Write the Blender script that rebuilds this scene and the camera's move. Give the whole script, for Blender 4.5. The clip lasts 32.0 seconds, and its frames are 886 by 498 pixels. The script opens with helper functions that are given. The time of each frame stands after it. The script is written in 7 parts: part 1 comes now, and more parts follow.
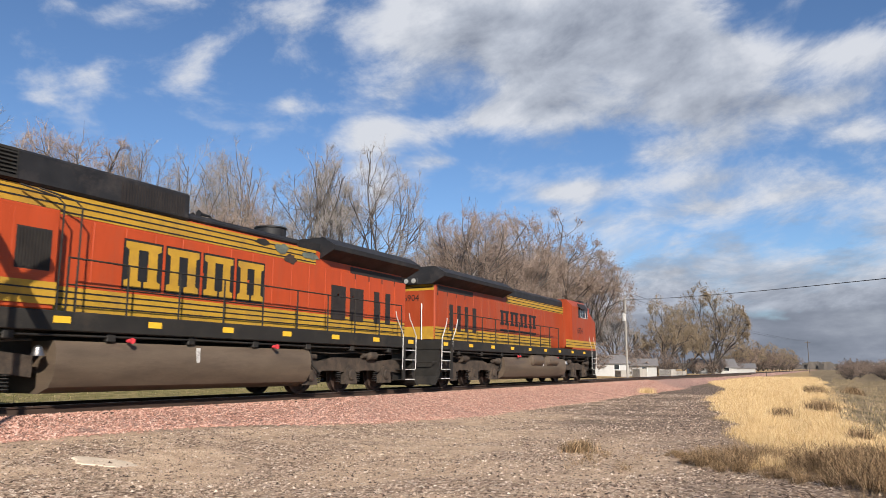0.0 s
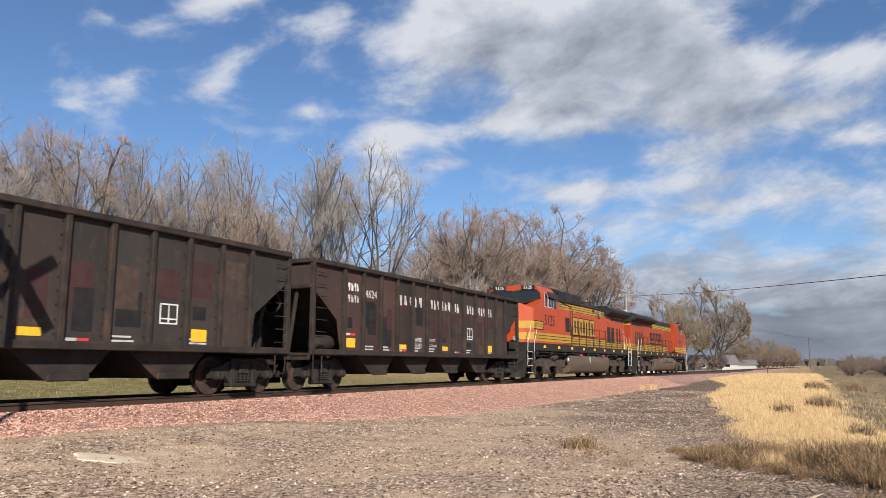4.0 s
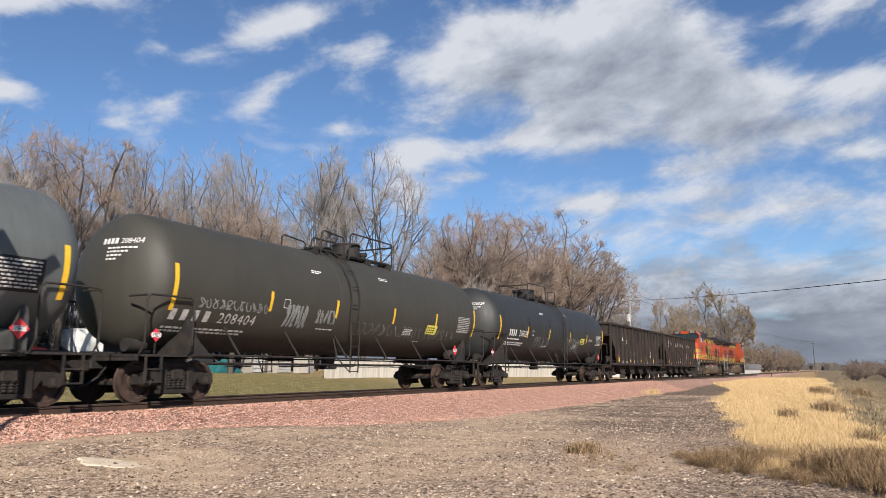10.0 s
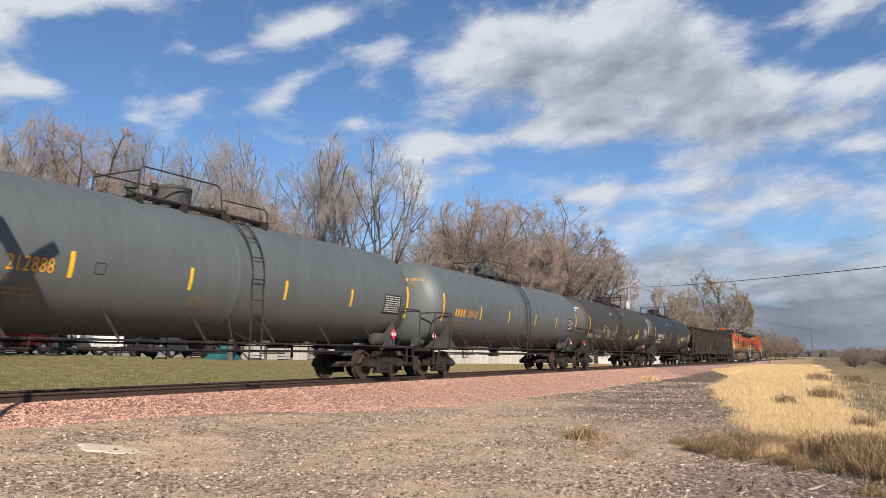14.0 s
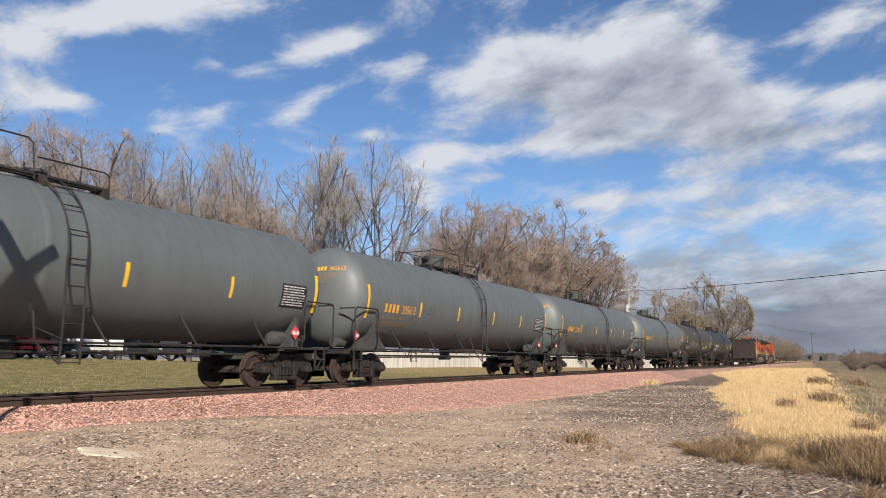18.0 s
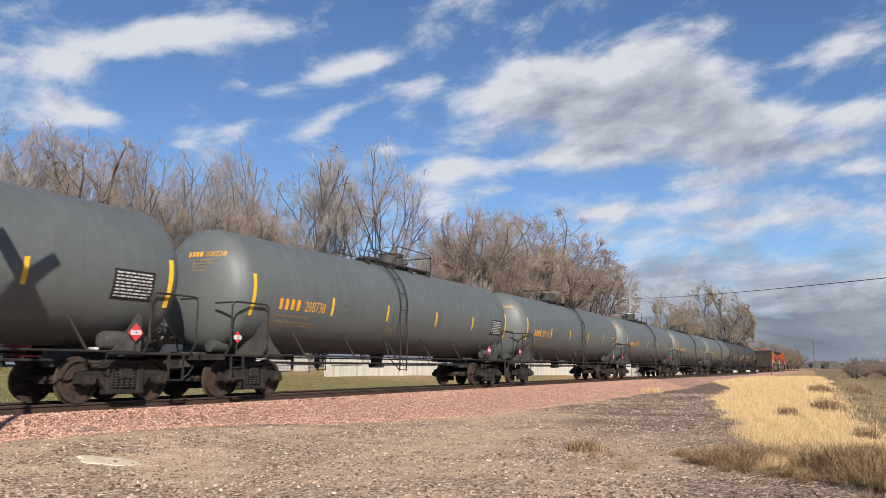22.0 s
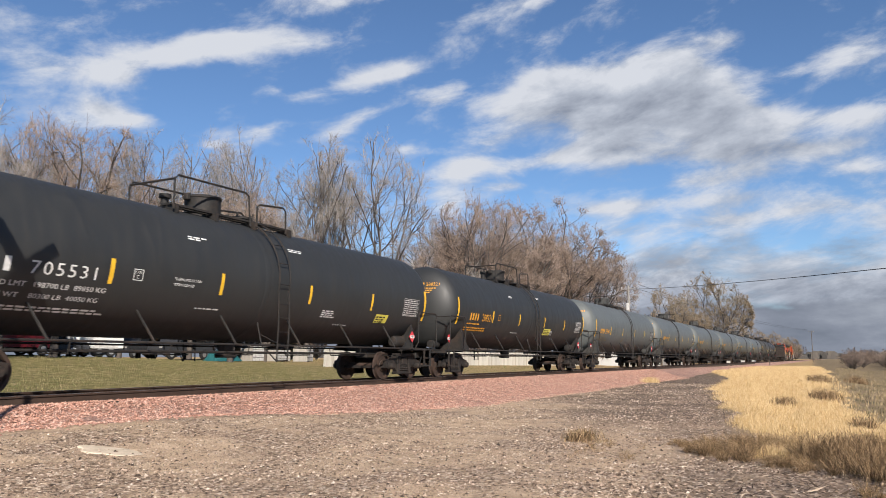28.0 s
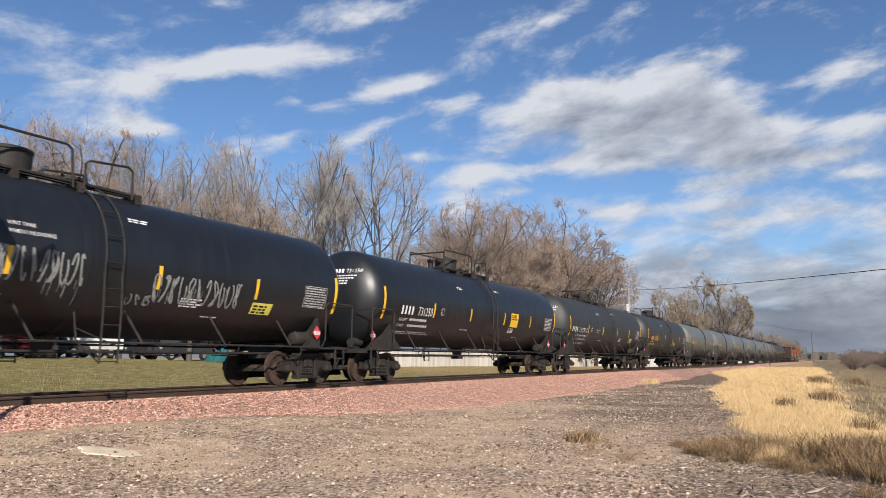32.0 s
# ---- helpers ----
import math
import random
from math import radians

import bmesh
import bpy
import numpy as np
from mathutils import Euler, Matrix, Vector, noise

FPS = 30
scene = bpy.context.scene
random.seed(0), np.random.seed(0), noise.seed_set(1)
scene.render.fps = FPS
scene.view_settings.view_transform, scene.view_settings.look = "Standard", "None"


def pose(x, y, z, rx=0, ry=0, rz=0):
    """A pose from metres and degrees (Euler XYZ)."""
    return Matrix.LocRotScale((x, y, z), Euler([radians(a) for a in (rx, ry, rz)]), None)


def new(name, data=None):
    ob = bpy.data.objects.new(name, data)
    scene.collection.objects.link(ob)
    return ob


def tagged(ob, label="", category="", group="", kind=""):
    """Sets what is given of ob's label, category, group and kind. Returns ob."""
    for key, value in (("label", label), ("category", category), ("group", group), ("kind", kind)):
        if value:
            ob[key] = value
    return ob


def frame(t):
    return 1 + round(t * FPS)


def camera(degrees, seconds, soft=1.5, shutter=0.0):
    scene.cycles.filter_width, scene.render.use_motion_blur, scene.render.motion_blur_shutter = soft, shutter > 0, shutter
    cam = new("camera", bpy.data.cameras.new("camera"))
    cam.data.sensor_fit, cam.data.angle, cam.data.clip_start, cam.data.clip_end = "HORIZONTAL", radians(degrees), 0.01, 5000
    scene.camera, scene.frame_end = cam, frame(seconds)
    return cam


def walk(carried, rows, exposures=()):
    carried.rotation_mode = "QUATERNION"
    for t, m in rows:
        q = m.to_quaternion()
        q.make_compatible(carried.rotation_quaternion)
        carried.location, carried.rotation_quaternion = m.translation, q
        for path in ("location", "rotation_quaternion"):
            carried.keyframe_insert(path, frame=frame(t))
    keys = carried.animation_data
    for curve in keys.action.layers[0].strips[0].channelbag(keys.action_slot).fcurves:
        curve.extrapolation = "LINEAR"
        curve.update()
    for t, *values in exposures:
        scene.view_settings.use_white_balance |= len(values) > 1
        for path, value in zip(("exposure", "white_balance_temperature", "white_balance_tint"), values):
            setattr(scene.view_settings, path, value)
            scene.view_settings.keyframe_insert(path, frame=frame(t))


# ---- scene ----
# ---- camera ----
# heights are measured from the rail head; the track runs along x at y = TY
TY = 14.44
EYE = (0.0, 0.0, 0.735)
cam = camera(61.8, 32.0, soft=0.62, shutter=0.15)
# seconds, heading from the track's direction, upward tilt (degrees)
HELD = [
    (0, 27.627, 9.147),
    (0.5, 27.629, 9.212),
    (1, 27.629, 9.278),
    (1.5, 27.695, 9.147),
    (2, 27.695, 8.880),
    (2.5, 27.695, 8.744),
    (3, 27.695, 8.746),
    (3.5, 27.695, 8.878),
    (5.5, 27.761, 8.814),
    (6, 27.761, 8.880),
    (6.5, 27.761, 8.880),
    (7, 27.761, 8.880),
    (7.5, 27.795, 9.081),
    (8, 27.828, 9.212),
    (8.5, 27.830, 9.348),
    (9, 27.899, 9.516),
    (9.5, 27.899, 9.348),
    (10, 27.965, 9.212),
    (10.5, 27.965, 9.081),
    (11, 27.899, 8.613),
    (11.5, 27.865, 7.672),
    (12, 27.865, 7.335),
    (12.5, 27.899, 7.541),
    (13, 27.899, 7.876),
    (13.5, 27.899, 8.075),
    (14, 27.899, 8.210),
    (14.5, 27.899, 8.407),
    (16.5, 27.899, 8.578),
    (17, 27.899, 8.678),
    (17.5, 27.899, 8.412),
    (18, 27.899, 8.477),
    (18.5, 27.932, 8.744),
    (19, 27.932, 8.845),
    (19.5, 27.965, 8.880),
    (20, 27.965, 8.945),
    (20.5, 27.965, 9.147),
    (21, 27.965, 9.214),
    (21.5, 27.965, 9.212),
    (22, 27.965, 9.081),
    (22.5, 27.965, 8.880),
    (23, 27.899, 8.477),
    (23.5, 27.899, 8.077),
    (24, 27.899, 8.005),
    (24.5, 27.899, 8.009),
    (25, 27.899, 8.077),
    (25.5, 27.899, 8.208),
    (27.5, 27.899, 8.477),
    (28, 27.899, 8.342),
    (28.5, 27.899, 8.145),
    (29, 27.899, 8.140),
    (29.5, 27.899, 8.145),
    (30, 27.899, 8.278),
    (30.5, 27.899, 8.342),
    (31, 27.899, 8.276),
    (31.5, 27.899, 8.276),
    (32, 27.899, 8.409),
]
walk(cam, [(t, pose(*EYE, 90 + p, 0, a - 90) @ pose(0, 0, 0, 0, 0, 0.11)) for t, a, p in HELD], exposures=[(0.0, 0.45, 6080, 11.5), (32.0, 0.45, 6080, 11.5)])

# ---- world and sun ----
SUN_AZ, SUN_EL = radians(48), radians(29)      # light travels this way, from +y towards +x
toward = Vector((math.sin(SUN_AZ) * math.cos(SUN_EL), math.cos(SUN_AZ) * math.cos(SUN_EL), -math.sin(SUN_EL)))
sun = new("sun", bpy.data.lights.new("sun", "SUN"))
sun.data.energy, sun.data.angle, sun.data.color = 5.8, radians(0.53), (1.0, 0.88, 0.72)
sun.matrix_world = Matrix.Translation((-40, -40, 60)) @ toward.to_track_quat("-Z", "Y").to_matrix().to_4x4()

world = bpy.data.worlds.new("world")
scene.world = world
world.use_nodes = True
wn = world.node_tree
sky = wn.nodes.new("ShaderNodeTexSky")
sky.sky_type, sky.sun_disc = "NISHITA", False
sky.sun_elevation, sky.sun_rotation = SUN_EL, math.atan2(-toward.x, -toward.y)
sky.altitude, sky.air_density, sky.dust_density, sky.ozone_density = 300, 1.0, 0.12, 4.5
wn.links.new(sky.outputs[0], wn.nodes["Background"].inputs[0])
wn.nodes["Background"].inputs[1].default_value = 0.080


# ---- materials ----
def nodes_of(name):
    m = bpy.data.materials.new(name)
    m.use_nodes = True
    t = m.node_tree
    return m, t, t.nodes["Principled BSDF"]


def link(t, a, b):
    t.links.new(a, b)


def noise_node(t, scale, detail=4, rough=0.6, coord="Object", stretch=None):
    c = t.nodes.new("ShaderNodeTexCoord")
    n = t.nodes.new("ShaderNodeTexNoise")
    n.inputs["Scale"].default_value, n.inputs["Detail"].default_value, n.inputs["Roughness"].default_value = scale, detail, rough
    if stretch:
        mp = t.nodes.new("ShaderNodeMapping")
        mp.inputs["Scale"].default_value = stretch
        link(t, c.outputs[coord], mp.inputs[0])
        link(t, mp.outputs[0], n.inputs["Vector"])
    else:
        link(t, c.outputs[coord], n.inputs["Vector"])
    return n


def ramp(t, src, stops):
    r = t.nodes.new("ShaderNodeValToRGB")
    els = r.color_ramp.elements
    while len(els) < len(stops):
        els.new(0.5)
    for e, (p, c) in zip(els, stops):
        e.position = p
        e.color = (*c, 1) if len(c) == 3 else c
    link(t, src, r.inputs[0])
    return r


def mix(t, fac, a, b, kind="MIX"):
    m = t.nodes.new("ShaderNodeMix")
    m.data_type, m.blend_type = "RGBA", kind
    if isinstance(fac, float):
        m.inputs[0].default_value = fac
    else:
        link(t, fac, m.inputs[0])
    for v, i in ((a, 6), (b, 7)):
        if isinstance(v, tuple):
            m.inputs[i].default_value = (*v, 1)
        else:
            link(t, v, m.inputs[i])
    return m.outputs[2]


def bump(t, b, height, strength, dist=0.02):
    n = t.nodes.new("ShaderNodeBump")
    n.inputs["Strength"].default_value, n.inputs["Distance"].default_value = strength, dist
    link(t, height, n.inputs["Height"])
    link(t, n.outputs[0], b.inputs["Normal"])


def shade(c, k):
    return tuple(min(1.0, v * k) for v in c)


def plain(name, col, rough=0.6, metal=0.0, var=0.25, scale=6.0, fine=60.0, bumps=0.15, stain=None, amount=0.5, streak=None, spec=0.3, per_object=0.0):
    """Paint, metal or stone: two scales of variation, stains of another colour, fine relief."""
    m, t, b = nodes_of(name)
    n1 = noise_node(t, scale, 5, 0.65, stretch=streak)
    n2 = noise_node(t, fine, 3, 0.6)
    c1 = ramp(t, n1.outputs[0], [(0.3, shade(col, 1 - var)), (0.7, shade(col, 1 + var))]).outputs[0]
    f2 = ramp(t, n2.outputs[0], [(0.3, (1 - var * 0.5,) * 3), (0.7, (1.0, 1.0, 1.0))]).outputs[0]
    c = mix(t, 1.0, c1, f2, "MULTIPLY")
    if stain:
        n3 = noise_node(t, scale * 0.6, 6, 0.75, stretch=streak)
        f3 = ramp(t, n3.outputs[0], [(0.62 - amount * 0.3, (0, 0, 0)), (0.75, (1, 1, 1))]).outputs[0]
        c = mix(t, f3, c, stain)
    if per_object:
        info = t.nodes.new("ShaderNodeObjectInfo")
        k = ramp(t, info.outputs["Random"], [(0.0, (1 - per_object,) * 3), (1.0, (1.0, 1.0, 1.0))]).outputs[0]
        c = mix(t, 1.0, c, k, "MULTIPLY")
    link(t, c, b.inputs["Base Color"])
    b.inputs["Metallic"].default_value = metal
    b.inputs["Specular IOR Level"].default_value = spec
    r = ramp(t, n1.outputs[0], [(0.3, (rough * 0.85,) * 3), (0.7, (min(1, rough * 1.15),) * 3)]).outputs[0]
    link(t, r, b.inputs["Roughness"])
    if bumps:
        bump(t, b, n2.outputs[0], bumps, 0.01)
    return m


def island_mat(name, cols, rough=0.9):
    """Small loose pieces in one mesh: each takes a tone of its own."""
    m, t, b = nodes_of(name)
    g = t.nodes.new("ShaderNodeNewGeometry")
    n = len(cols) - 1
    c = ramp(t, g.outputs["Random Per Island"], [(i / n, x) for i, x in enumerate(cols)]).outputs[0]
    link(t, c, b.inputs["Base Color"])
    b.inputs["Roughness"].default_value = rough
    b.inputs["Specular IOR Level"].default_value = 0.2
    return m


STEEL_DARK = plain("dark_steel", (0.0216, 0.0202, 0.0194), 0.7, 0.0, 0.35, 4, 50, 0.2, (0.0504, 0.0346, 0.0252), 0.45)
TRUCK = plain("dusty_truck_steel", (0.0187, 0.0158, 0.0144), 0.8, 0.0, 0.4, 5, 60, 0.3, (0.0504, 0.0353, 0.0259), 0.42)
RUST = plain("rusty_wheel_steel", (0.050, 0.034, 0.027), 0.7, 0.1, 0.4, 6, 70, 0.3, (0.10, 0.055, 0.036), 0.30)
TREAD = plain("bright_wheel_tread", (0.302, 0.288, 0.274), 0.35, 0.9, 0.15, 8, 80, 0.05)
RAILSIDE = plain("rusty_rail_steel", (0.058, 0.036, 0.026), 0.8, 0.2, 0.3, 3, 40, 0.2, (0.0504, 0.036, 0.0288), 0.5)
RAILHEAD = plain("polished_rail_head", (0.324, 0.31, 0.302), 0.35, 0.9, 0.15, 8, 60, 0.03)
WHITE = plain("white_paint", (0.612, 0.612, 0.595), 0.6, 0, 0.12, 8, 60, 0.03)
WORN_WHITE = plain("worn_white_paint", (0.468, 0.459, 0.442), 0.7, 0, 0.2, 9, 50, 0.03, (0.102, 0.0765, 0.068), 0.35)
YELLOW = plain("yellow_reflector", (0.68, 0.408, 0.0255), 0.5, 0, 0.12, 8, 60, 0.02)
ORANGE_LETTER = plain("amber_paint", (0.637, 0.306, 0.0255), 0.6, 0, 0.15, 8, 60, 0.02)
LABEL_YELLOW = plain("yellow_label", (0.595, 0.527, 0.085), 0.6, 0, 0.12, 8, 60, 0.02)
RED = plain("red_placard", (0.51, 0.0425, 0.051), 0.5, 0, 0.1, 8, 60, 0.02)
BLACKP = plain("black_paint", (0.0144, 0.0144, 0.0158), 0.6, 0, 0.3, 5, 60, 0.05)


def tank_paint(name, base, grime, rough, amount, spec=0.5):
    """Tank shell: long streaks that run down the sides, faint weld courses, road dust."""
    m, t, b = nodes_of(name)
    down = noise_node(t, 2.2, 6, 0.7, stretch=(2.5, 1.0, 0.25))
    blot = noise_node(t, 0.7, 5, 0.65)
    fine = noise_node(t, 40, 3, 0.6)
    c = ramp(t, blot.outputs[0], [(0.25, shade(base, 0.85)), (0.75, shade(base, 1.12))]).outputs[0]
    f = ramp(t, down.outputs[0], [(0.45, (0, 0, 0)), (0.8, (amount,) * 3)]).outputs[0]
    c = mix(t, f, c, grime)
    k = ramp(t, fine.outputs[0], [(0.3, (0.9,) * 3), (0.7, (1.0,) * 3)]).outputs[0]
    c = mix(t, 1.0, c, k, "MULTIPLY")
    link(t, c, b.inputs["Base Color"])
    r = ramp(t, down.outputs[0], [(0.3, (rough,) * 3), (0.8, (min(1, rough + 0.2),) * 3)]).outputs[0]
    link(t, r, b.inputs["Roughness"])
    b.inputs["Specular IOR Level"].default_value = spec
    bump(t, b, blot.outputs[0], 0.08, 0.05)
    return m


GREY_TANK = tank_paint("grey_tank_paint", (0.095, 0.105, 0.105), (0.059, 0.0612, 0.0598), 0.48, 0.5)
BLACK_TANK = tank_paint("faded_black_tank_paint", (0.0209, 0.0223, 0.023), (0.036, 0.0338, 0.0302), 0.5, 0.4)
OLIVE_TANK = tank_paint("dusty_olive_tank_paint", (0.0374, 0.0353, 0.0281), (0.0526, 0.0468, 0.0374), 0.55, 0.5)
GLOSS_TANK = tank_paint("glossy_black_tank_paint", (0.0086, 0.0101, 0.013), (0.0216, 0.0216, 0.0216), 0.34, 0.25)


# ---- mesh building ----
class Build:
    """Collects plain geometry and turns it into one mesh."""

    def __init__(self):
        self.v, self.f = [], []

    def add(self, verts, faces):
        o = len(self.v)
        self.v += [tuple(p) for p in verts]
        self.f += [tuple(i + o for i in f) for f in faces]
        return self

    def box(self, x0, x1, y0, y1, z0, z1, bevel=0.0):
        if bevel <= 0:
            vs = [(x, y, z) for x in (x0, x1) for y in (y0, y1) for z in (z0, z1)]
            return self.add(vs, [(0, 1, 3, 2), (4, 6, 7, 5), (0, 4, 5, 1), (2, 3, 7, 6), (0, 2, 6, 4), (1, 5, 7, 3)])
        bm = bmesh.new()
        bmesh.ops.create_cube(bm, size=1)
        for p in bm.verts:
            p.co = Vector(((x0 + x1) / 2 + p.co.x * (x1 - x0), (y0 + y1) / 2 + p.co.y * (y1 - y0), (z0 + z1) / 2 + p.co.z * (z1 - z0)))
        bmesh.ops.bevel(bm, geom=bm.edges[:], offset=bevel, segments=1, affect="EDGES")
        bm.verts.index_update()
        self.add([p.co[:] for p in bm.verts], [[p.index for p in f.verts] for f in bm.faces])
        bm.free()
        return self

    def tube(self, pts, r, seg=8, r1=None, caps=True):
        pts = [Vector(p) for p in pts]
        n = len(pts)
        rings = []
        up = None
        for i, p in enumerate(pts):
            d = (pts[min(i + 1, n - 1)] - pts[max(i - 1, 0)]).normalized()
            if up is None:
                up = d.orthogonal().normalized()
            up = (up - d * up.dot(d)).normalized()
            s = d.cross(up)
            rr = r if r1 is None else r + (r1 - r) * i / max(1, n - 1)
            rings.append([p + (up * math.cos(a) + s * math.sin(a)) * rr for a in (2 * math.pi * k / seg for k in range(seg))])
        o = len(self.v)
        for g in rings:
            self.v += [tuple(p) for p in g]
        for i in range(n - 1):
            for k in range(seg):
                a, b = o + i * seg + k, o + i * seg + (k + 1) % seg
                self.f.append((a, b, b + seg, a + seg))
        if caps:
            self.f.append(tuple(o + k for k in reversed(range(seg))))
            self.f.append(tuple(o + (n - 1) * seg + k for k in range(seg)))
        return self

    def spike(self, p, d, length, r):
        """A thin three-sided twig that ends in a point."""
        u = d.orthogonal()
        u *= r / u.length
        w = d.cross(u)
        o = len(self.v)
        self.v += [tuple(p + u), tuple(p - u * 0.5 + w * 0.87), tuple(p - u * 0.5 - w * 0.87), tuple(p + d * length)]
        self.f += [(o, o + 1, o + 3), (o + 1, o + 2, o + 3), (o + 2, o, o + 3)]
        return self

    def lathe(self, prof, axis="x", seg=32, c=(0, 0, 0)):
        """prof: (along, radius) rows, turned round an axis through c."""
        o = len(self.v)
        for a, r in prof:
            for k in range(seg):
                w = 2 * math.pi * k / seg
                p, q = r * math.cos(w), r * math.sin(w)
                self.v.append({"x": (c[0] + a, c[1] + p, c[2] + q), "y": (c[0] + q, c[1] + a, c[2] + p), "z": (c[0] + p, c[1] + q, c[2] + a)}[axis])
        for i in range(len(prof) - 1):
            for k in range(seg):
                a, b = o + i * seg + k, o + i * seg + (k + 1) % seg
                self.f.append((a, b, b + seg, a + seg))
        self.f.append(tuple(o + k for k in reversed(range(seg))))
        self.f.append(tuple(o + (len(prof) - 1) * seg + k for k in range(seg)))
        return self

    def prism(self, poly, y0, y1, plane="xz"):
        """poly in the given plane, drawn out along the third axis."""
        n = len(poly)
        put = {"xz": lambda a, b, w: (a, w, b), "yz": lambda a, b, w: (w, a, b), "xy": lambda a, b, w: (a, b, w)}[plane]
        vs = [put(a, b, w) for w in (y0, y1) for a, b in poly]
        return self.add(vs, [tuple(range(n)), tuple(reversed(range(n, 2 * n)))] + [(i, i + n, (i + 1) % n + n, (i + 1) % n) for i in range(n)])

    def mesh(self, name, mat, smooth=False):
        me = bpy.data.meshes.new(name)
        me.from_pydata(self.v, [], self.f)
        bm = bmesh.new()
        bm.from_mesh(me)
        bmesh.ops.recalc_face_normals(bm, faces=bm.faces[:])
        if smooth:
            for f in bm.faces:
                f.smooth = True
            for e in bm.edges:
                if len(e.link_faces) == 2 and e.calc_face_angle(0) > 0.6:
                    e.smooth = False
        bm.to_mesh(me)
        bm.free()
        me.materials.append(mat)
        return me


def raw_mesh(name, verts, faces, mat, smooth=False):
    """Large loose meshes, from arrays, with no clean-up."""
    me = bpy.data.meshes.new(name)
    me.from_pydata(verts, [], faces)
    if smooth:
        me.polygons.foreach_set("use_smooth", [True] * len(me.polygons))
    me.materials.append(mat)
    return me


def part(name, b, material, parent, label="", smooth=False, at=None):
    me = b if isinstance(b, bpy.types.Mesh) else b.mesh(name, material, smooth)
    ob = new(name, me)
    ob.parent = parent
    if at is not None:
        ob.matrix_basis = at
    if label:
        ob["label"] = label
    return ob


def thing(name, label, category, at=None, group="", kind=""):
    ob = new(name)
    ob.empty_display_size = 0.2
    if at is not None:
        ob.matrix_basis = at
    return tagged(ob, label, category, group, kind)


# ---- ground ----
def smooth01(a, b, v):
    k = min(1.0, max(0.0, (v - a) / (b - a)))
    return k * k * (3 - 2 * k)


def gz(x, y):
    """Height of the ground."""
    z = -0.78 + 0.05 * noise.noise((x * 0.25, y * 0.25, 0.0)) + 0.02 * noise.noise((x * 1.3, y * 1.3, 4.0))
    # the approach to the crossing climbs to the track
    z += 0.34 * smooth01(7.5, 11.5, y) * smooth01(20, 9, x)
    # ditch and field beyond the verge
    z -= 0.55 * smooth01(1.5, -4.0, y) * smooth01(14, 26, x)
    # lawn behind the track rises gently
    back = smooth01(19, 48, y) * smooth01(140, 60, x)
    z += (0.25 + 1.05 * back + 0.4 * back * smooth01(46, 26, x)) * smooth01(16.5, 20, y)
    # the land far off lies level with the rails
    z += 0.5 * smooth01(150, 500, math.hypot(x, y))
    return z


def grass_edge(x):
    """y below which the dry verge grass grows on the near side of the track."""
    e = 1.0 + (x - 13.0) * 0.175 if x < 40 else 5.7 + (x - 40) * 0.062 + 4.6 * smooth01(52, 100, x)
    return min(e, 12.7) + 0.5 * noise.noise((x * 0.35, 7.0, 0.0)) + 0.25 * noise.noise((x * 1.1, 3.0, 0.0))


def zones(x, y):
    """Shares of gravel, dry grass and lawn at a place; the rest is field."""
    n = noise.noise((x * 0.5, y * 0.5, 9.0))
    if y > TY:
        lawn = 0.25 + 0.75 * smooth01(54, 36, x + 6 * n) if x < 70 else 0.25 * smooth01(110, 80, x)
        return 0.0, 1 - lawn, lawn
    low_edge = -1.0 + (x - 17) * 0.095 if x < 31 else 0.33 + (x - 31) * 0.03
    verge = smooth01(0.35, -0.35, y - grass_edge(x)) * smooth01(12.0, 14.5, x + 0.7 * y + n) * smooth01(-1.2, 0.9, y + 1.4 * n - low_edge)
    grav = smooth01(-0.4, 0.4, y - grass_edge(x)) if x > 10 else smooth01(-30, -10, x)
    if x > 10:
        low = smooth01(12.0, 14.5, x + 0.7 * y + n)
        grav = max(grav * smooth01(110, 60, x), 1 - low)
    return grav, verge, 0.0


def wet(x, y):
    """Share of the darker, damp gravel and of mulch under the weeds."""
    d, a = math.hypot(x, y), math.degrees(math.atan2(y, x))
    n = 0.5 * noise.noise((x * 0.4, y * 0.4, 21.0)) + 0.3 * noise.noise((x * 1.6, y * 1.6, 2.0))
    if y > TY:
        return 0.0
    far = smooth01(13.0, 22.0, d + 7 * n) * smooth01(22, 15, a + 12 * n)
    return max(far, 0.6 * smooth01(15, 9, a + 8 * n) * smooth01(14, 11, d) * smooth01(5.0, 7.5, d + 1.5 * n))


def axis(start, near0, near1, end, step):
    a = [near0]
    while a[-1] < near1:
        a.append(a[-1] + step)
    s, v = step, a[-1]
    while v < end:
        s *= 1.16
        v += s
        a.append(v)
    s, v, low = step, near0, []
    while v > start:
        s *= 1.16
        v -= s
        low.append(v)
    return low[::-1] + a


gx, gy = axis(-2500, 0, 46, 4200, 0.3), axis(-2500, -4, 24, 2500, 0.3)
gv, gc = [], []
for y in gy:
    for x in gx:
        gv.append((x, y, gz(x, y)))
        gc += [*zones(x, y), wet(x, y)]
nx = len(gx)
gf = [(j * nx + i, j * nx + i + 1, (j + 1) * nx + i + 1, (j + 1) * nx + i) for j in range(len(gy) - 1) for i in range(nx - 1)]

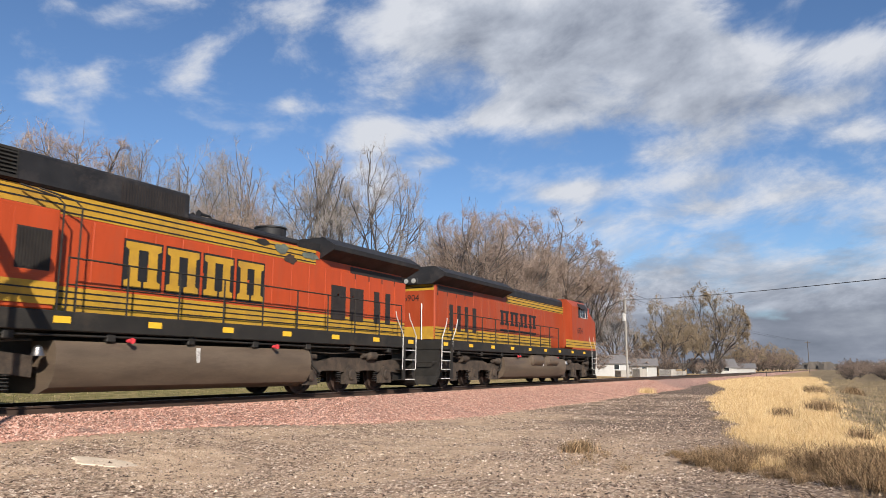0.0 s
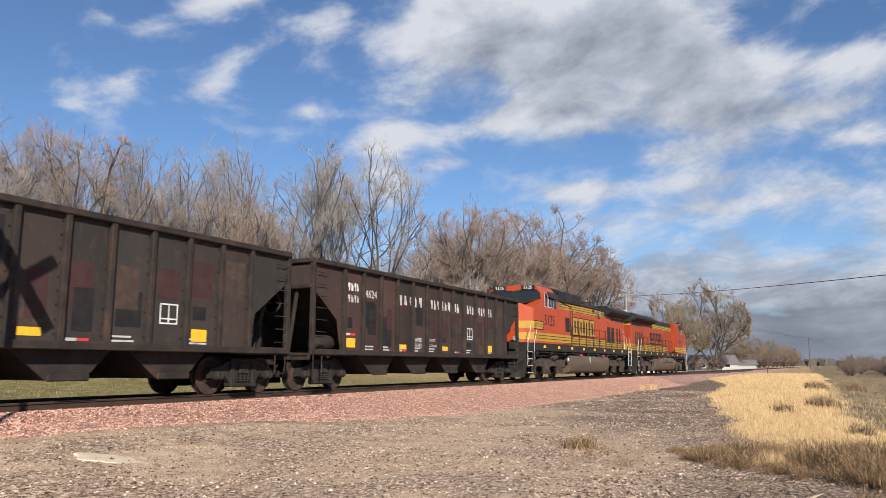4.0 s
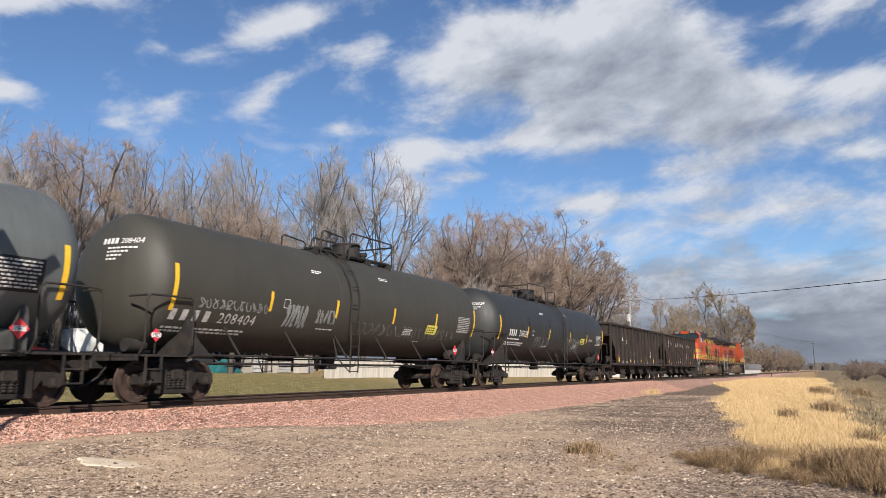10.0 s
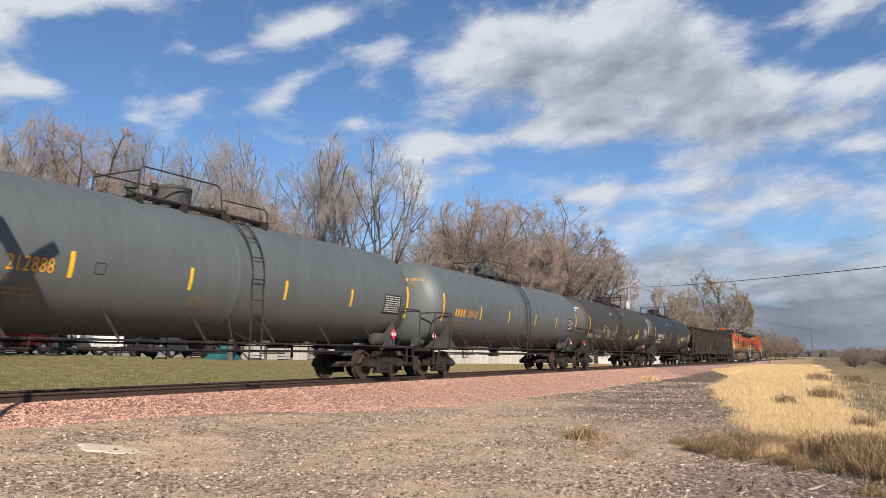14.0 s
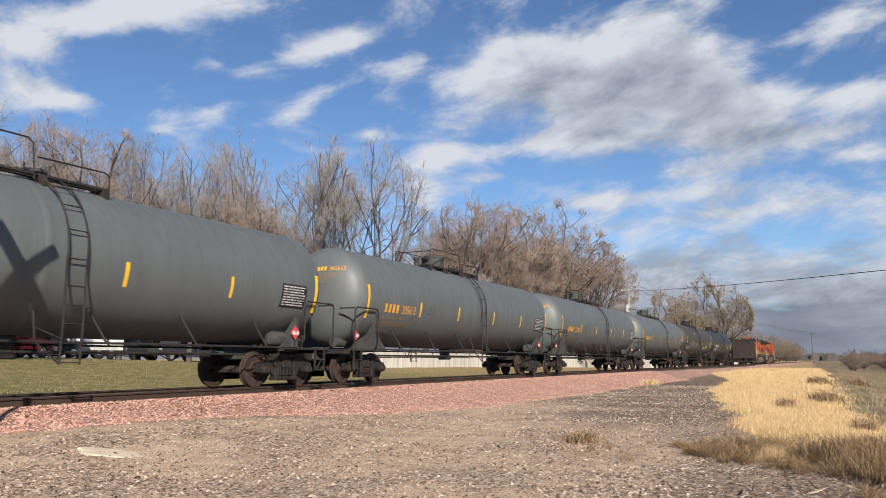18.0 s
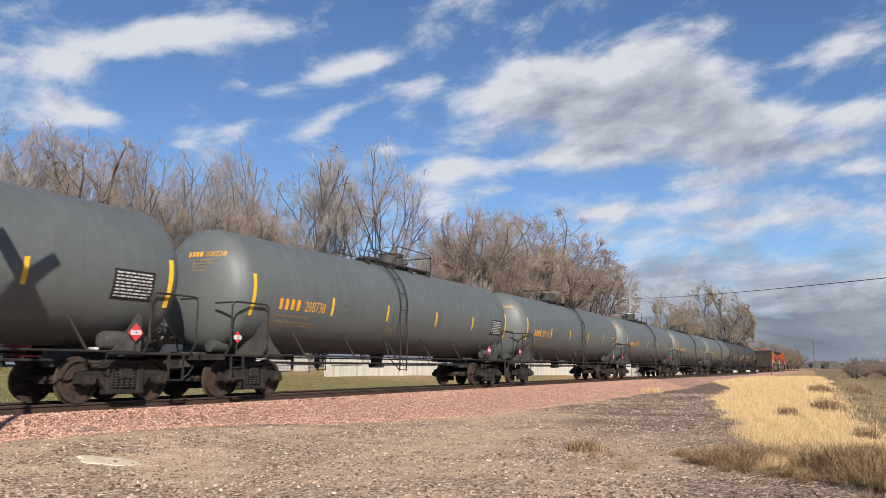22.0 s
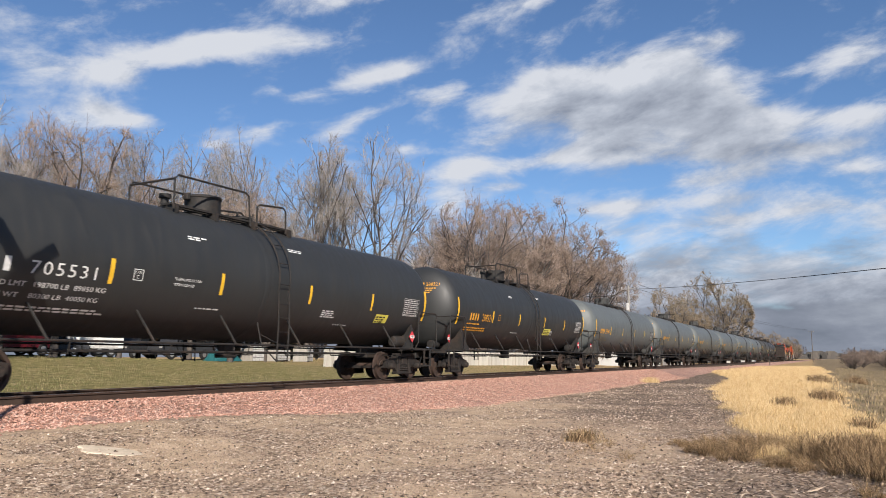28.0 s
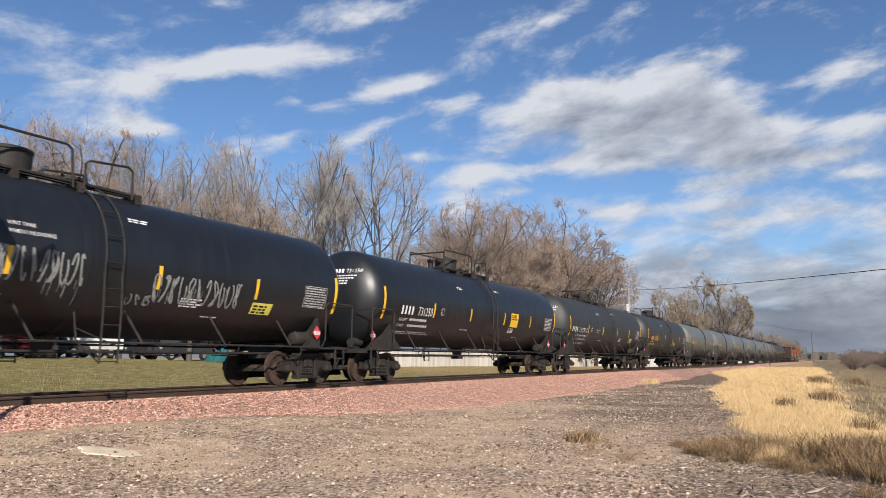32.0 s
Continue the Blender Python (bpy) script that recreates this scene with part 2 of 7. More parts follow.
GROUND, t, b = nodes_of("ground_gravel_and_grass")
za = t.nodes.new("ShaderNodeVertexColor")
za.layer_name = "zone"
sep = t.nodes.new("ShaderNodeSeparateColor")
link(t, za.outputs[0], sep.inputs[0])
big, mid, tiny = noise_node(t, 0.55, 6, 0.62), noise_node(t, 2.5, 5, 0.65), noise_node(t, 45, 3, 0.6)
vor = t.nodes.new("ShaderNodeTexVoronoi")
vor.inputs["Scale"].default_value = 24
vor.inputs["Randomness"].default_value = 1.0
link(t, t.nodes["Texture Coordinate"].outputs["Object"], vor.inputs["Vector"])
vsep = t.nodes.new("ShaderNodeSeparateColor")
link(t, vor.outputs["Color"], vsep.inputs[0])
chips = ramp(t, vsep.outputs[0], [(0.0, (0.10, 0.068, 0.048)), (0.35, (0.29, 0.205, 0.142)), (0.8, (0.47, 0.35, 0.25)), (0.97, (0.70, 0.58, 0.46))]).outputs[0]
dirt = ramp(t, mid.outputs[0], [(0.3, (0.40, 0.287, 0.190)), (0.7, (0.62, 0.468, 0.325))]).outputs[0]
gsel = ramp(t, big.outputs[0], [(0.48, (0, 0, 0)), (0.57, (1, 1, 1))]).outputs[0]
gravel_c = mix(t, gsel, dirt, chips)
damp = ramp(t, vsep.outputs[0], [(0.0, (0.060, 0.042, 0.031)), (0.5, (0.165, 0.120, 0.088)), (0.9, (0.28, 0.21, 0.157)), (0.99, (0.46, 0.37, 0.29))]).outputs[0]
gravel_c = mix(t, za.outputs[1], gravel_c, damp)
dry_c = ramp(t, mid.outputs[0], [(0.3, (0.302, 0.202, 0.0936)), (0.7, (0.475, 0.338, 0.173))]).outputs[0]
lawn_c = ramp(t, mid.outputs[0], [(0.3, (0.090, 0.092, 0.030)), (0.5, (0.20, 0.168, 0.064)), (0.72, (0.374, 0.288, 0.158))]).outputs[0]
field_c = ramp(t, big.outputs[0], [(0.35, (0.125, 0.098, 0.055)), (0.65, (0.30, 0.225, 0.138))]).outputs[0]
c = mix(t, sep.outputs[0], field_c, gravel_c)
c = mix(t, sep.outputs[1], c, dry_c)
c = mix(t, sep.outputs[2], c, lawn_c)
k = ramp(t, tiny.outputs[0], [(0.3, (0.78,) * 3), (0.6, (1.0,) * 3)]).outputs[0]
link(t, mix(t, 1.0, c, k, "MULTIPLY"), b.inputs["Base Color"])
b.inputs["Roughness"].default_value = 0.95
b.inputs["Specular IOR Level"].default_value = 0.15
hsum = t.nodes.new("ShaderNodeMath")
hsum.operation = "ADD"
link(t, vor.outputs["Distance"], hsum.inputs[0])
link(t, tiny.outputs[0], hsum.inputs[1])
bump(t, b, hsum.outputs[0], 0.7, 0.03)
gm = raw_mesh("ground", gv, gf, GROUND, True)
lay = gm.color_attributes.new("zone", "FLOAT_COLOR", "POINT")
lay.data.foreach_set("color", gc)
ground = tagged(new("ground", gm), "gravel yard, dry verge and lawn beside the railway", "ground", kind="structure")

# ---- track ----
X0, X1 = -330.0, 900.0
BALLAST, t, b = nodes_of("pink_ballast")
vor = t.nodes.new("ShaderNodeTexVoronoi")
vor.inputs["Scale"].default_value = 17
tc = t.nodes.new("ShaderNodeTexCoord")
link(t, tc.outputs["Object"], vor.inputs["Vector"])
vsep = t.nodes.new("ShaderNodeSeparateColor")
link(t, vor.outputs["Color"], vsep.inputs[0])
c = ramp(t, vsep.outputs[0], [(0.0, (0.202, 0.108, 0.0828)), (0.5, (0.374, 0.212, 0.162)), (1.0, (0.504, 0.338, 0.266))]).outputs[0]
bl = noise_node(t, 0.6, 4, 0.6)
k = ramp(t, bl.outputs[0], [(0.3, (0.75,) * 3), (0.7, (1.0,) * 3)]).outputs[0]
c = mix(t, 1.0, c, k, "MULTIPLY")
# between the rails the colour holds oily dirt and the train's shade, painted in
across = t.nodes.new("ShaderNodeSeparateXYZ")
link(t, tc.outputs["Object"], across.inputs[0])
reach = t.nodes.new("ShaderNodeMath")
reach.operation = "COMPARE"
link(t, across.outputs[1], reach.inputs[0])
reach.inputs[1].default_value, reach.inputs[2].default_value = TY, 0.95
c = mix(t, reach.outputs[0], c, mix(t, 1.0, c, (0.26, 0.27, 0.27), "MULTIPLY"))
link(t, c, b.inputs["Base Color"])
b.inputs["Roughness"].default_value = 0.95
bump(t, b, vor.outputs["Distance"], 1.0, 0.05)


def toe(x):
    """How far from the track's middle the near side's stones reach."""
    return 2.55 + 1.65 * smooth01(9, 24, x) - 2.3 * smooth01(48, 100, x) + 0.35 * noise.noise((x * 0.6, 0.0, 2.0)) + 0.15 * noise.noise((x * 1.7, 0.0, 5.0))


def bed(x, d):
    """Height of the ballast at a distance d from the middle, near side (d > 0) or far side."""
    a = abs(d)
    t = toe(x) if d > 0 else 2.9
    low = gz(x, TY - d) + 0.01
    top = -0.165
    if a < 1.15:
        return top
    return top + (low - top) * smooth01(1.15, t, a) ** 0.9


bx = [X0 + i * 3.0 for i in range(int((0 - X0) / 3))] + [i * 0.4 for i in range(0, 180)] + [72 + 3.0 * i for i in range(int((X1 - 72) / 3))]
ds = [-2.9, -2.3, -1.7, -1.15, -0.4, 0.4, 1.15, 1.6, 2.1, 2.6, 3.1, 3.6, 4.1, 4.6]
bv = [(x, TY - d, bed(x, d) + (0.03 * noise.noise((x * 2, d * 2, 0.0)) if abs(d) > 1.2 else 0.0)) for x in bx for d in ds]
for i, p in enumerate(bv):
    d = TY - p[1]
    if d > toe(p[0]):
        bv[i] = (p[0], p[1], gz(p[0], p[1]) - 0.05)
m = len(ds)
bf = [(i * m + j, (i + 1) * m + j, (i + 1) * m + j + 1, i * m + j + 1) for i in range(len(bx) - 1) for j in range(m - 1)]
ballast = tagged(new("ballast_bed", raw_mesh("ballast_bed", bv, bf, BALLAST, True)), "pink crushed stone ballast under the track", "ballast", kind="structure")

RAILP = [(-0.075, -0.17), (0.075, -0.17), (0.075, -0.155), (0.012, -0.14), (0.010, -0.05), (0.036, -0.035), (0.037, -0.006), (0.031, 0.0), (-0.031, 0.0), (-0.037, -0.006), (-0.036, -0.035), (-0.010, -0.05), (-0.012, -0.14), (-0.075, -0.155)]
track = thing("railway_track", "straight single railway track of rusty steel rails on ballast", "railway track", pose(0, TY, 0), kind="structure")
for side in (-1, 1):
    rail = part("rail", Build().prism([(a + side * 0.755, z) for a, z in RAILP], X0, X1, "yz"), RAILSIDE, track)
    part("rail_head", Build().prism([(side * 0.755 - 0.026, 0.0), (side * 0.755 + 0.026, 0.0), (side * 0.755 + 0.026, 0.003), (side * 0.755 - 0.026, 0.003)], X0, X1, "yz"), RAILHEAD, rail, "polished running surface")
TIE = plain("weathered_tie_wood", (0.072, 0.054, 0.0396), 0.9, 0, 0.35, 3, 40, 0.3, per_object=0.4)
tie_me = Build().box(-0.11, 0.11, -1.3, 1.3, -0.33, -0.158, 0.01).mesh("tie", TIE)
for i in range(290):
    part("tie", tie_me, TIE, track, at=pose(-2 + i * 0.5, 0, 0.0, 0, 0, random.uniform(-0.6, 0.6)))


# ---- clouds ----
CLOUD_H = 220.0
DRIFT, MIDWAY = 6.7, 19.0      # metres a second; the moment at which the banks' directions hold


def grown(a, b, step, end_lo, end_hi):
    mid = list(np.arange(a, b, step))
    hi, s = [], step
    v = mid[-1]
    while v < end_hi:
        s *= 1.07
        v += s
        hi.append(v)
    lo, s, v = [], step, mid[0]
    while v > end_lo:
        s *= 1.07
        v -= s
        lo.append(v)
    return np.array(lo[::-1] + mid + hi)


cxs, cys = grown(-40, 900, 9, -160, 4600), grown(-250, 650, 9, -1500, 2200)
CX, CY = np.meshgrid(cxs, cys)
REACH = np.hypot(CX + DRIFT * MIDWAY, CY)
AZ, EL = np.degrees(np.arctan2(CY, CX + DRIFT * MIDWAY)), np.degrees(np.arctan2(CLOUD_H, REACH))
cover, shaded_side = np.zeros_like(CX), np.zeros_like(CX)


def bank(az, el, wide, tall, tilt, weight):
    """A bank of cloud: its direction midway, half its width and height in degrees, its upward tilt to the right."""
    global cover, shaded_side
    c, s = math.cos(radians(tilt)), math.sin(radians(tilt))
    # k = 1: shifted from the sun, for the shaded side painted grey
    for k in (0, 1):
        p, q = -(AZ - az + 1.6 * k) * np.cos(np.radians(EL)), EL - el + 2.2 * k
        u, v = (p * c + q * s) / wide, (q * c - p * s) / tall
        body = weight * np.exp(-1.2 * (u * u + v * v))
        if k:
            shaded_side = shaded_side + body
        else:
            cover = cover + body


bank(22.6, 21.7, 4.1, 2.2, 15, 0.9)
bank(19.5, 22.8, 3.9, 2.2, 0, 0.8)
bank(15.5, 22.2, 4.7, 2.4, 10, 0.9)
bank(10.7, 22.5, 3.8, 2.5, 0, 0.9)
bank(7.9, 20.2, 3.7, 2.5, -10, 0.8)
bank(15.6, 19.3, 6.8, 1.7, 0, 0.6)
bank(8.0, 17.6, 5.0, 1.7, 0, 0.5)
bank(17.8, 16.9, 5.2, 1.3, 10, 0.55)
bank(14.4, 16.1, 3.8, 1.3, 0, 0.5)
bank(20.0, 16.4, 3.0, 0.8, 10, 0.5)
bank(25.0, 18.0, 3.1, 1.1, 10, 0.5)
bank(27.7, 15.9, 3.1, 1.1, 15, 0.45)
bank(24.1, 15.8, 1.7, 0.7, 0, 0.4)
bank(30.9, 21.8, 2.6, 1.1, 25, 0.55)
bank(32.7, 19.8, 2.2, 0.8, 20, 0.45)
bank(38.1, 19.4, 1.9, 0.9, 30, 0.5)
bank(39.8, 18.0, 1.7, 0.8, 20, 0.4)
bank(38.2, 22.9, 5.2, 1.0, 22, 0.7)
bank(35.0, 23.7, 2.6, 0.7, 10, 0.45)
bank(45.1, 21.3, 2.1, 0.8, -10, 0.4)
bank(42.9, 21.1, 1.9, 0.7, 20, 0.4)
bank(52.2, 24.0, 4.4, 1.5, 15, 1.0)
bank(48.2, 25.2, 4.5, 1.2, 10, 0.6)
bank(43.6, 25.6, 2.5, 1.1, 10, 0.5)
bank(55.1, 22.7, 2.4, 0.9, 10, 0.5)
bank(56.9, 17.9, 3.1, 1.0, -15, 0.65)
bank(58.2, 20.8, 3.4, 1.1, 0, 0.55)
bank(58.9, 16.6, 1.9, 1.1, 0, 0.4)
bank(54.7, 17.7, 2.0, 0.6, 0, 0.35)
bank(45.1, 18.2, 1.5, 0.7, 30, 0.55)
bank(48.9, 16.4, 1.2, 0.4, 0, 0.35)
bank(33.1, 17.1, 2.6, 0.6, 0, 0.45)
bank(28.1, 15.4, 2.2, 1.5, 0, 0.5)
bank(24.5, 13.9, 1.5, 0.5, 0, 0.45)
bank(29.0, 12.8, 1.7, 1.7, 0, 0.5)
bank(39.7, 16.1, 2.1, 0.6, 0, 0.4)
bank(-0.4, 22.2, 3.1, 1.4, 15, 0.56)
bank(-3.5, 22.2, 1.9, 1.4, 0, 0.40)
bank(1.3, 20.1, 2.4, 0.6, 20, 0.35)
bank(7.2, 25.1, 2.1, 0.8, 0, 0.5)
bank(4.4, 18.4, 3.6, 1.2, 0, 0.6)
bank(0.4, 17.7, 4.3, 1.0, 0, 0.5)
bank(8.1, 15.8, 4.5, 1.2, 0, 0.6)
bank(1.2, 15.6, 3.5, 1.0, 0, 0.5)
bank(4.7, 14.3, 5.2, 1.0, 0, 0.5)
bank(-2.5, 13.8, 1.9, 0.8, 0, 0.5)
bank(9.5, 13.7, 3.7, 0.8, 0, 0.5)
bank(15.8, 11.9, 3.0, 0.8, 0, 0.6)
bank(11.2, 12.3, 2.9, 0.8, 0, 0.4)
bank(6.0, 12.2, 3.3, 0.8, 0, 0.45)
bank(1.6, 10.8, 4.3, 1.0, 0, 0.65)
bank(7.6, 10.4, 3.3, 0.8, 0, 0.55)
bank(15.0, 10.0, 3.8, 0.9, 0, 0.5)
bank(24.3, 29.9, 3.5, 1.1, 20, 0.7)
bank(16.2, 30.3, 1.7, 0.5, 10, 0.4)
bank(54.6, 28.6, 1.7, 0.5, 0, 0.4)
bank(66.0, 23.7, 3.9, 1.2, 0, 0.45)
bank(42.9, 29.1, 3.5, 1.2, 15, 0.6)
bank(62.5, 20.4, 4.3, 1.4, 5, 0.5)
bank(-2.8, 17.5, 2.3, 1.5, 0, 0.5)
bank(-1.8, 15.3, 2.3, 1.2, 0, 0.4)
low = np.clip((9.0 - EL) / 5.0, 0, 1)
right = np.clip((34 - AZ) / 18, 0, 1)
cover *= 1.08
cover += 0.08 + 0.17 * np.clip((16 - EL) / 6, 0, 1) * right + 0.60 * low * (0.35 + 0.65 * right)
cover -= 2.0 * np.clip((REACH - 2900) / 1500, 0, 1)
CLOUD = bpy.data.materials.new("cloud")
CLOUD.use_nodes = True
t = CLOUD.node_tree
t.nodes.remove(t.nodes["Principled BSDF"])
at_ = t.nodes.new("ShaderNodeAttribute")
at_.attribute_name = "cover"
puff = t.nodes.new("ShaderNodeAttribute")
puff.attribute_name = "puff"


def puffs(scale, detail, rough, shift=(0, 0, 0)):
    """Billows in the layer's own spread of directions."""
    n = noise_node(t, scale, detail, rough)
    n.inputs["Distortion"].default_value = 0.25
    mp = t.nodes.new("ShaderNodeMapping")
    mp.inputs["Location"].default_value = shift
    mp.inputs["Scale"].default_value = (0.82, 1.15, 1.0)
    link(t, puff.outputs["Vector"], mp.inputs[0])
    link(t, mp.outputs[0], n.inputs["Vector"])
    return n


n1, n1b = puffs(9.0, 10, 0.62), puffs(9.0, 5, 0.56, (-0.010, 0.030, 0))
n2 = puffs(5.0, 6, 0.55, (3.0, 1.0, 0))


def blend(a, k, c):
    """a * k + c."""
    m = t.nodes.new("ShaderNodeMath")
    m.operation = "MULTIPLY_ADD"
    for v, i in ((a, 0), (k, 1), (c, 2)):
        if isinstance(v, float):
            m.inputs[i].default_value = v
        else:
            link(t, v, m.inputs[i])
    return m.outputs[0]


dens = ramp(t, blend(n1.outputs[0], 2.3, blend(at_.outputs["Fac"], 1.0, -1.15)), [(0.12, (0, 0, 0)), (0.94, (1, 1, 1))])
dens.color_ramp.interpolation = "EASE"
cloud_shade = t.nodes.new("ShaderNodeAttribute")
cloud_shade.attribute_name = "cloud_shade"
# shading painted into the glow: billows greyer on the side away from the sun
relief = blend(n1b.outputs[0], 1.3, blend(n1.outputs[0], -1.3, cloud_shade.outputs["Fac"]))
depth = blend(n2.outputs[0], 0.36, relief)
tone = ramp(t, depth, [(0.26, (0.86, 0.865, 0.875)), (0.52, (0.61, 0.64, 0.69)), (0.80, (0.40, 0.43, 0.49)), (1.0, (0.27, 0.295, 0.35))]).outputs[0]
em, tr, mx = t.nodes.new("ShaderNodeEmission"), t.nodes.new("ShaderNodeBsdfTransparent"), t.nodes.new("ShaderNodeMixShader")
em.inputs[1].default_value = 0.60
link(t, tone, em.inputs[0])
link(t, dens.outputs[0], mx.inputs[0])
link(t, tr.outputs[0], mx.inputs[1])
link(t, em.outputs[0], mx.inputs[2])
link(t, mx.outputs[0], t.nodes["Material Output"].inputs[0])
ncx = len(cxs)
cm = raw_mesh("cloud_layer", [(float(x), float(y), 0.0) for y in cys for x in cxs], [(j * ncx + i, j * ncx + i + 1, (j + 1) * ncx + i + 1, (j + 1) * ncx + i) for j in range(len(cys) - 1) for i in range(ncx - 1)], CLOUD)
ca = cm.attributes.new("cover", "FLOAT", "POINT")
ca.data.foreach_set("value", cover.ravel())
SIDE, UP, GRAIN = np.radians(AZ), 1.5 * np.radians(EL) ** 0.8, radians(20)
pa = cm.attributes.new("puff", "FLOAT_VECTOR", "POINT")
pa.data.foreach_set("vector", np.stack([UP * math.sin(GRAIN) - SIDE * math.cos(GRAIN), UP * math.cos(GRAIN) + SIDE * math.sin(GRAIN), 0 * AZ], -1).ravel())
# painted shade of the banks, and a greyer tone low and to the right
da = cm.attributes.new("cloud_shade", "FLOAT", "POINT")
da.data.foreach_set("value", (np.clip(0.36 * shaded_side - 0.10, 0, 0.38) + 0.38 * low * right + 0.15 * right).ravel())
clouds = tagged(new("cloud_layer", cm), "layer of broken white and grey clouds drifting in a blue sky", "clouds", kind="structure")
clouds.matrix_basis = pose(0, 0, CLOUD_H)

# far bank of grey cloud along the horizon
BANK = bpy.data.materials.new("far_cloud_bank")
BANK.use_nodes = True
t = BANK.node_tree
t.nodes.remove(t.nodes["Principled BSDF"])
n1 = noise_node(t, 0.0013, 8, 0.6, stretch=(1, 1, 3.0))
em, tr, mx = t.nodes.new("ShaderNodeEmission"), t.nodes.new("ShaderNodeBsdfTransparent"), t.nodes.new("ShaderNodeMixShader")
link(t, ramp(t, n1.outputs[0], [(0.3, (0.18, 0.20, 0.235)), (0.5, (0.26, 0.28, 0.32)), (0.72, (0.42, 0.44, 0.47))]).outputs[0], em.inputs[0])
em.inputs[1].default_value = 0.75
tcb = t.nodes.new("ShaderNodeTexCoord")
sx3 = t.nodes.new("ShaderNodeSeparateXYZ")
link(t, tcb.outputs["Object"], sx3.inputs[0])
hm = t.nodes.new("ShaderNodeMath")
hm.operation = "MULTIPLY_ADD"
link(t, sx3.outputs[2], hm.inputs[0])
hm.inputs[1].default_value = -1 / 1500
link(t, n1.outputs[0], hm.inputs[2])
link(t, ramp(t, hm.outputs[0], [(0.0, (0, 0, 0)), (0.22, (1, 1, 1))]).outputs[0], mx.inputs[0])
link(t, tr.outputs[0], mx.inputs[1])
link(t, em.outputs[0], mx.inputs[2])
link(t, mx.outputs[0], t.nodes["Material Output"].inputs[0])
bb = Build()
for i in range(60):
    p, q = radians(-60 + i * 2.5), radians(-57.5 + i * 2.5)
    bb.add([(4700 * math.cos(p), 4700 * math.sin(p), -60), (4700 * math.cos(q), 4700 * math.sin(q), -60), (4700 * math.cos(q), 4700 * math.sin(q), 1000), (4700 * math.cos(p), 4700 * math.sin(p), 1000)], [(0, 1, 2, 3)])
tagged(new("backdrop", bb.mesh("backdrop", BANK)), "far bank of grey cloud along the horizon", "backdrop", kind="structure")


# ---- rolling stock ----
GREY_STEEL = plain("grimy_grey_steel", (0.054, 0.054, 0.0518), 0.7, 0.0, 0.35, 4, 50, 0.2, (0.036, 0.0288, 0.0252), 0.5)
FAINT = plain("faint_amber_paint", (0.202, 0.155, 0.0792), 0.7, 0, 0.3, 9, 60, 0.02)
SPRAY = plain("chalky_spray_paint", (0.205, 0.212, 0.205), 0.8, 0, 0.35, 9, 50, 0.03)
WHEELS = []     # (wheelset, radius, place on its truck)
CARS = []       # (car, place of its middle along the train)
R, ZC = 1.58, 2.74   # tank shell


def curved(verts, r=None, zc=None, lift=0.006):
    """Bend flat work (along, up from the shell's mid-height) onto the near side of the shell."""
    r, zc = r or R, zc or ZC
    out = []
    for a, v in verts:
        w = v / r
        out.append((a, -(r + lift) * math.cos(w), zc + (r + lift) * math.sin(w)))
    return out


def patch(b, a0, a1, v0, v1, lift=0.006, n=3, na=1):
    for i in range(n):
        for j in range(na):
            p, q = v0 + (v1 - v0) * i / n, v0 + (v1 - v0) * (i + 1) / n
            s, e = a0 + (a1 - a0) * j / na, a0 + (a1 - a0) * (j + 1) / na
            b.add(curved([(s, p), (e, p), (e, q), (s, q)], lift=lift), [(0, 1, 2, 3)])
    return b


def lettering(text, size, space=1.0):
    """Flat outline letters as vertices and faces, origin at the lower left."""
    c = bpy.data.curves.new("letters", "FONT")
    c.body, c.size, c.resolution_u, c.space_character = text, size, 2, space
    ob = bpy.data.objects.new("letters", c)
    me = bpy.data.meshes.new_from_object(ob)
    vs = [(p.co.x, p.co.y) for p in me.vertices]
    fs = [tuple(f.vertices) for f in me.polygons]
    bpy.data.objects.remove(ob)
    bpy.data.curves.remove(c)
    bpy.data.meshes.remove(me)
    return vs, fs


def tank_letters(b, text, size, a, v, stretch=1.0, space=1.0):
    vs, fs = lettering(text, size, space)
    return b.add(curved([(a + p * stretch, v + q) for p, q in vs], lift=0.007), fs)


def mark_bars(car, mat, a, v, w, h, n, gap):
    """A bar of its own for each letter of an owner's mark."""
    for i in range(n):
        part("owner_mark", patch(Build(), a + i * w / n, a + (i + 1 - gap) * w / n, v, v + h, n=2), mat, car)


def text_rows(b, a, v, w, h, rows, seed):
    """Rows of small unreadable writing as short bars."""
    rnd = random.Random(seed)
    for i in range(rows):
        p, y = a, v - i * h * 1.7
        while p < a + w * rnd.uniform(0.75, 1.0):
            q = p + rnd.uniform(0.06, 0.2)
            patch(b, p, q, y, y + h, n=1)
            p = q + 0.04
    return b


def wheelset_mesh(r):
    prof = [(-1.08, 0.02), (-1.08, 0.065), (-0.80, 0.07), (-0.80, r * 0.42), (-0.765, r * 0.45), (-0.765, r * 0.8), (-0.815, r * 0.84), (-0.815, r), (-0.705, r), (-0.69, r + 0.028), (-0.665, r + 0.024),
            (-0.665, r * 0.82), (-0.70, r * 0.78), (-0.70, 0.16), (-0.64, 0.10), (0.64, 0.10), (0.70, 0.16), (0.70, r * 0.78), (0.665, r * 0.82), (0.665, r + 0.024),
            (0.69, r + 0.028), (0.705, r), (0.815, r), (0.815, r * 0.84), (0.765, r * 0.8), (0.765, r * 0.45), (0.80, r * 0.42), (0.80, 0.07), (1.08, 0.065), (1.08, 0.02)]
    b = Build().lathe(prof, "y", 28)
    return b.mesh("wheelset", RUST, True)


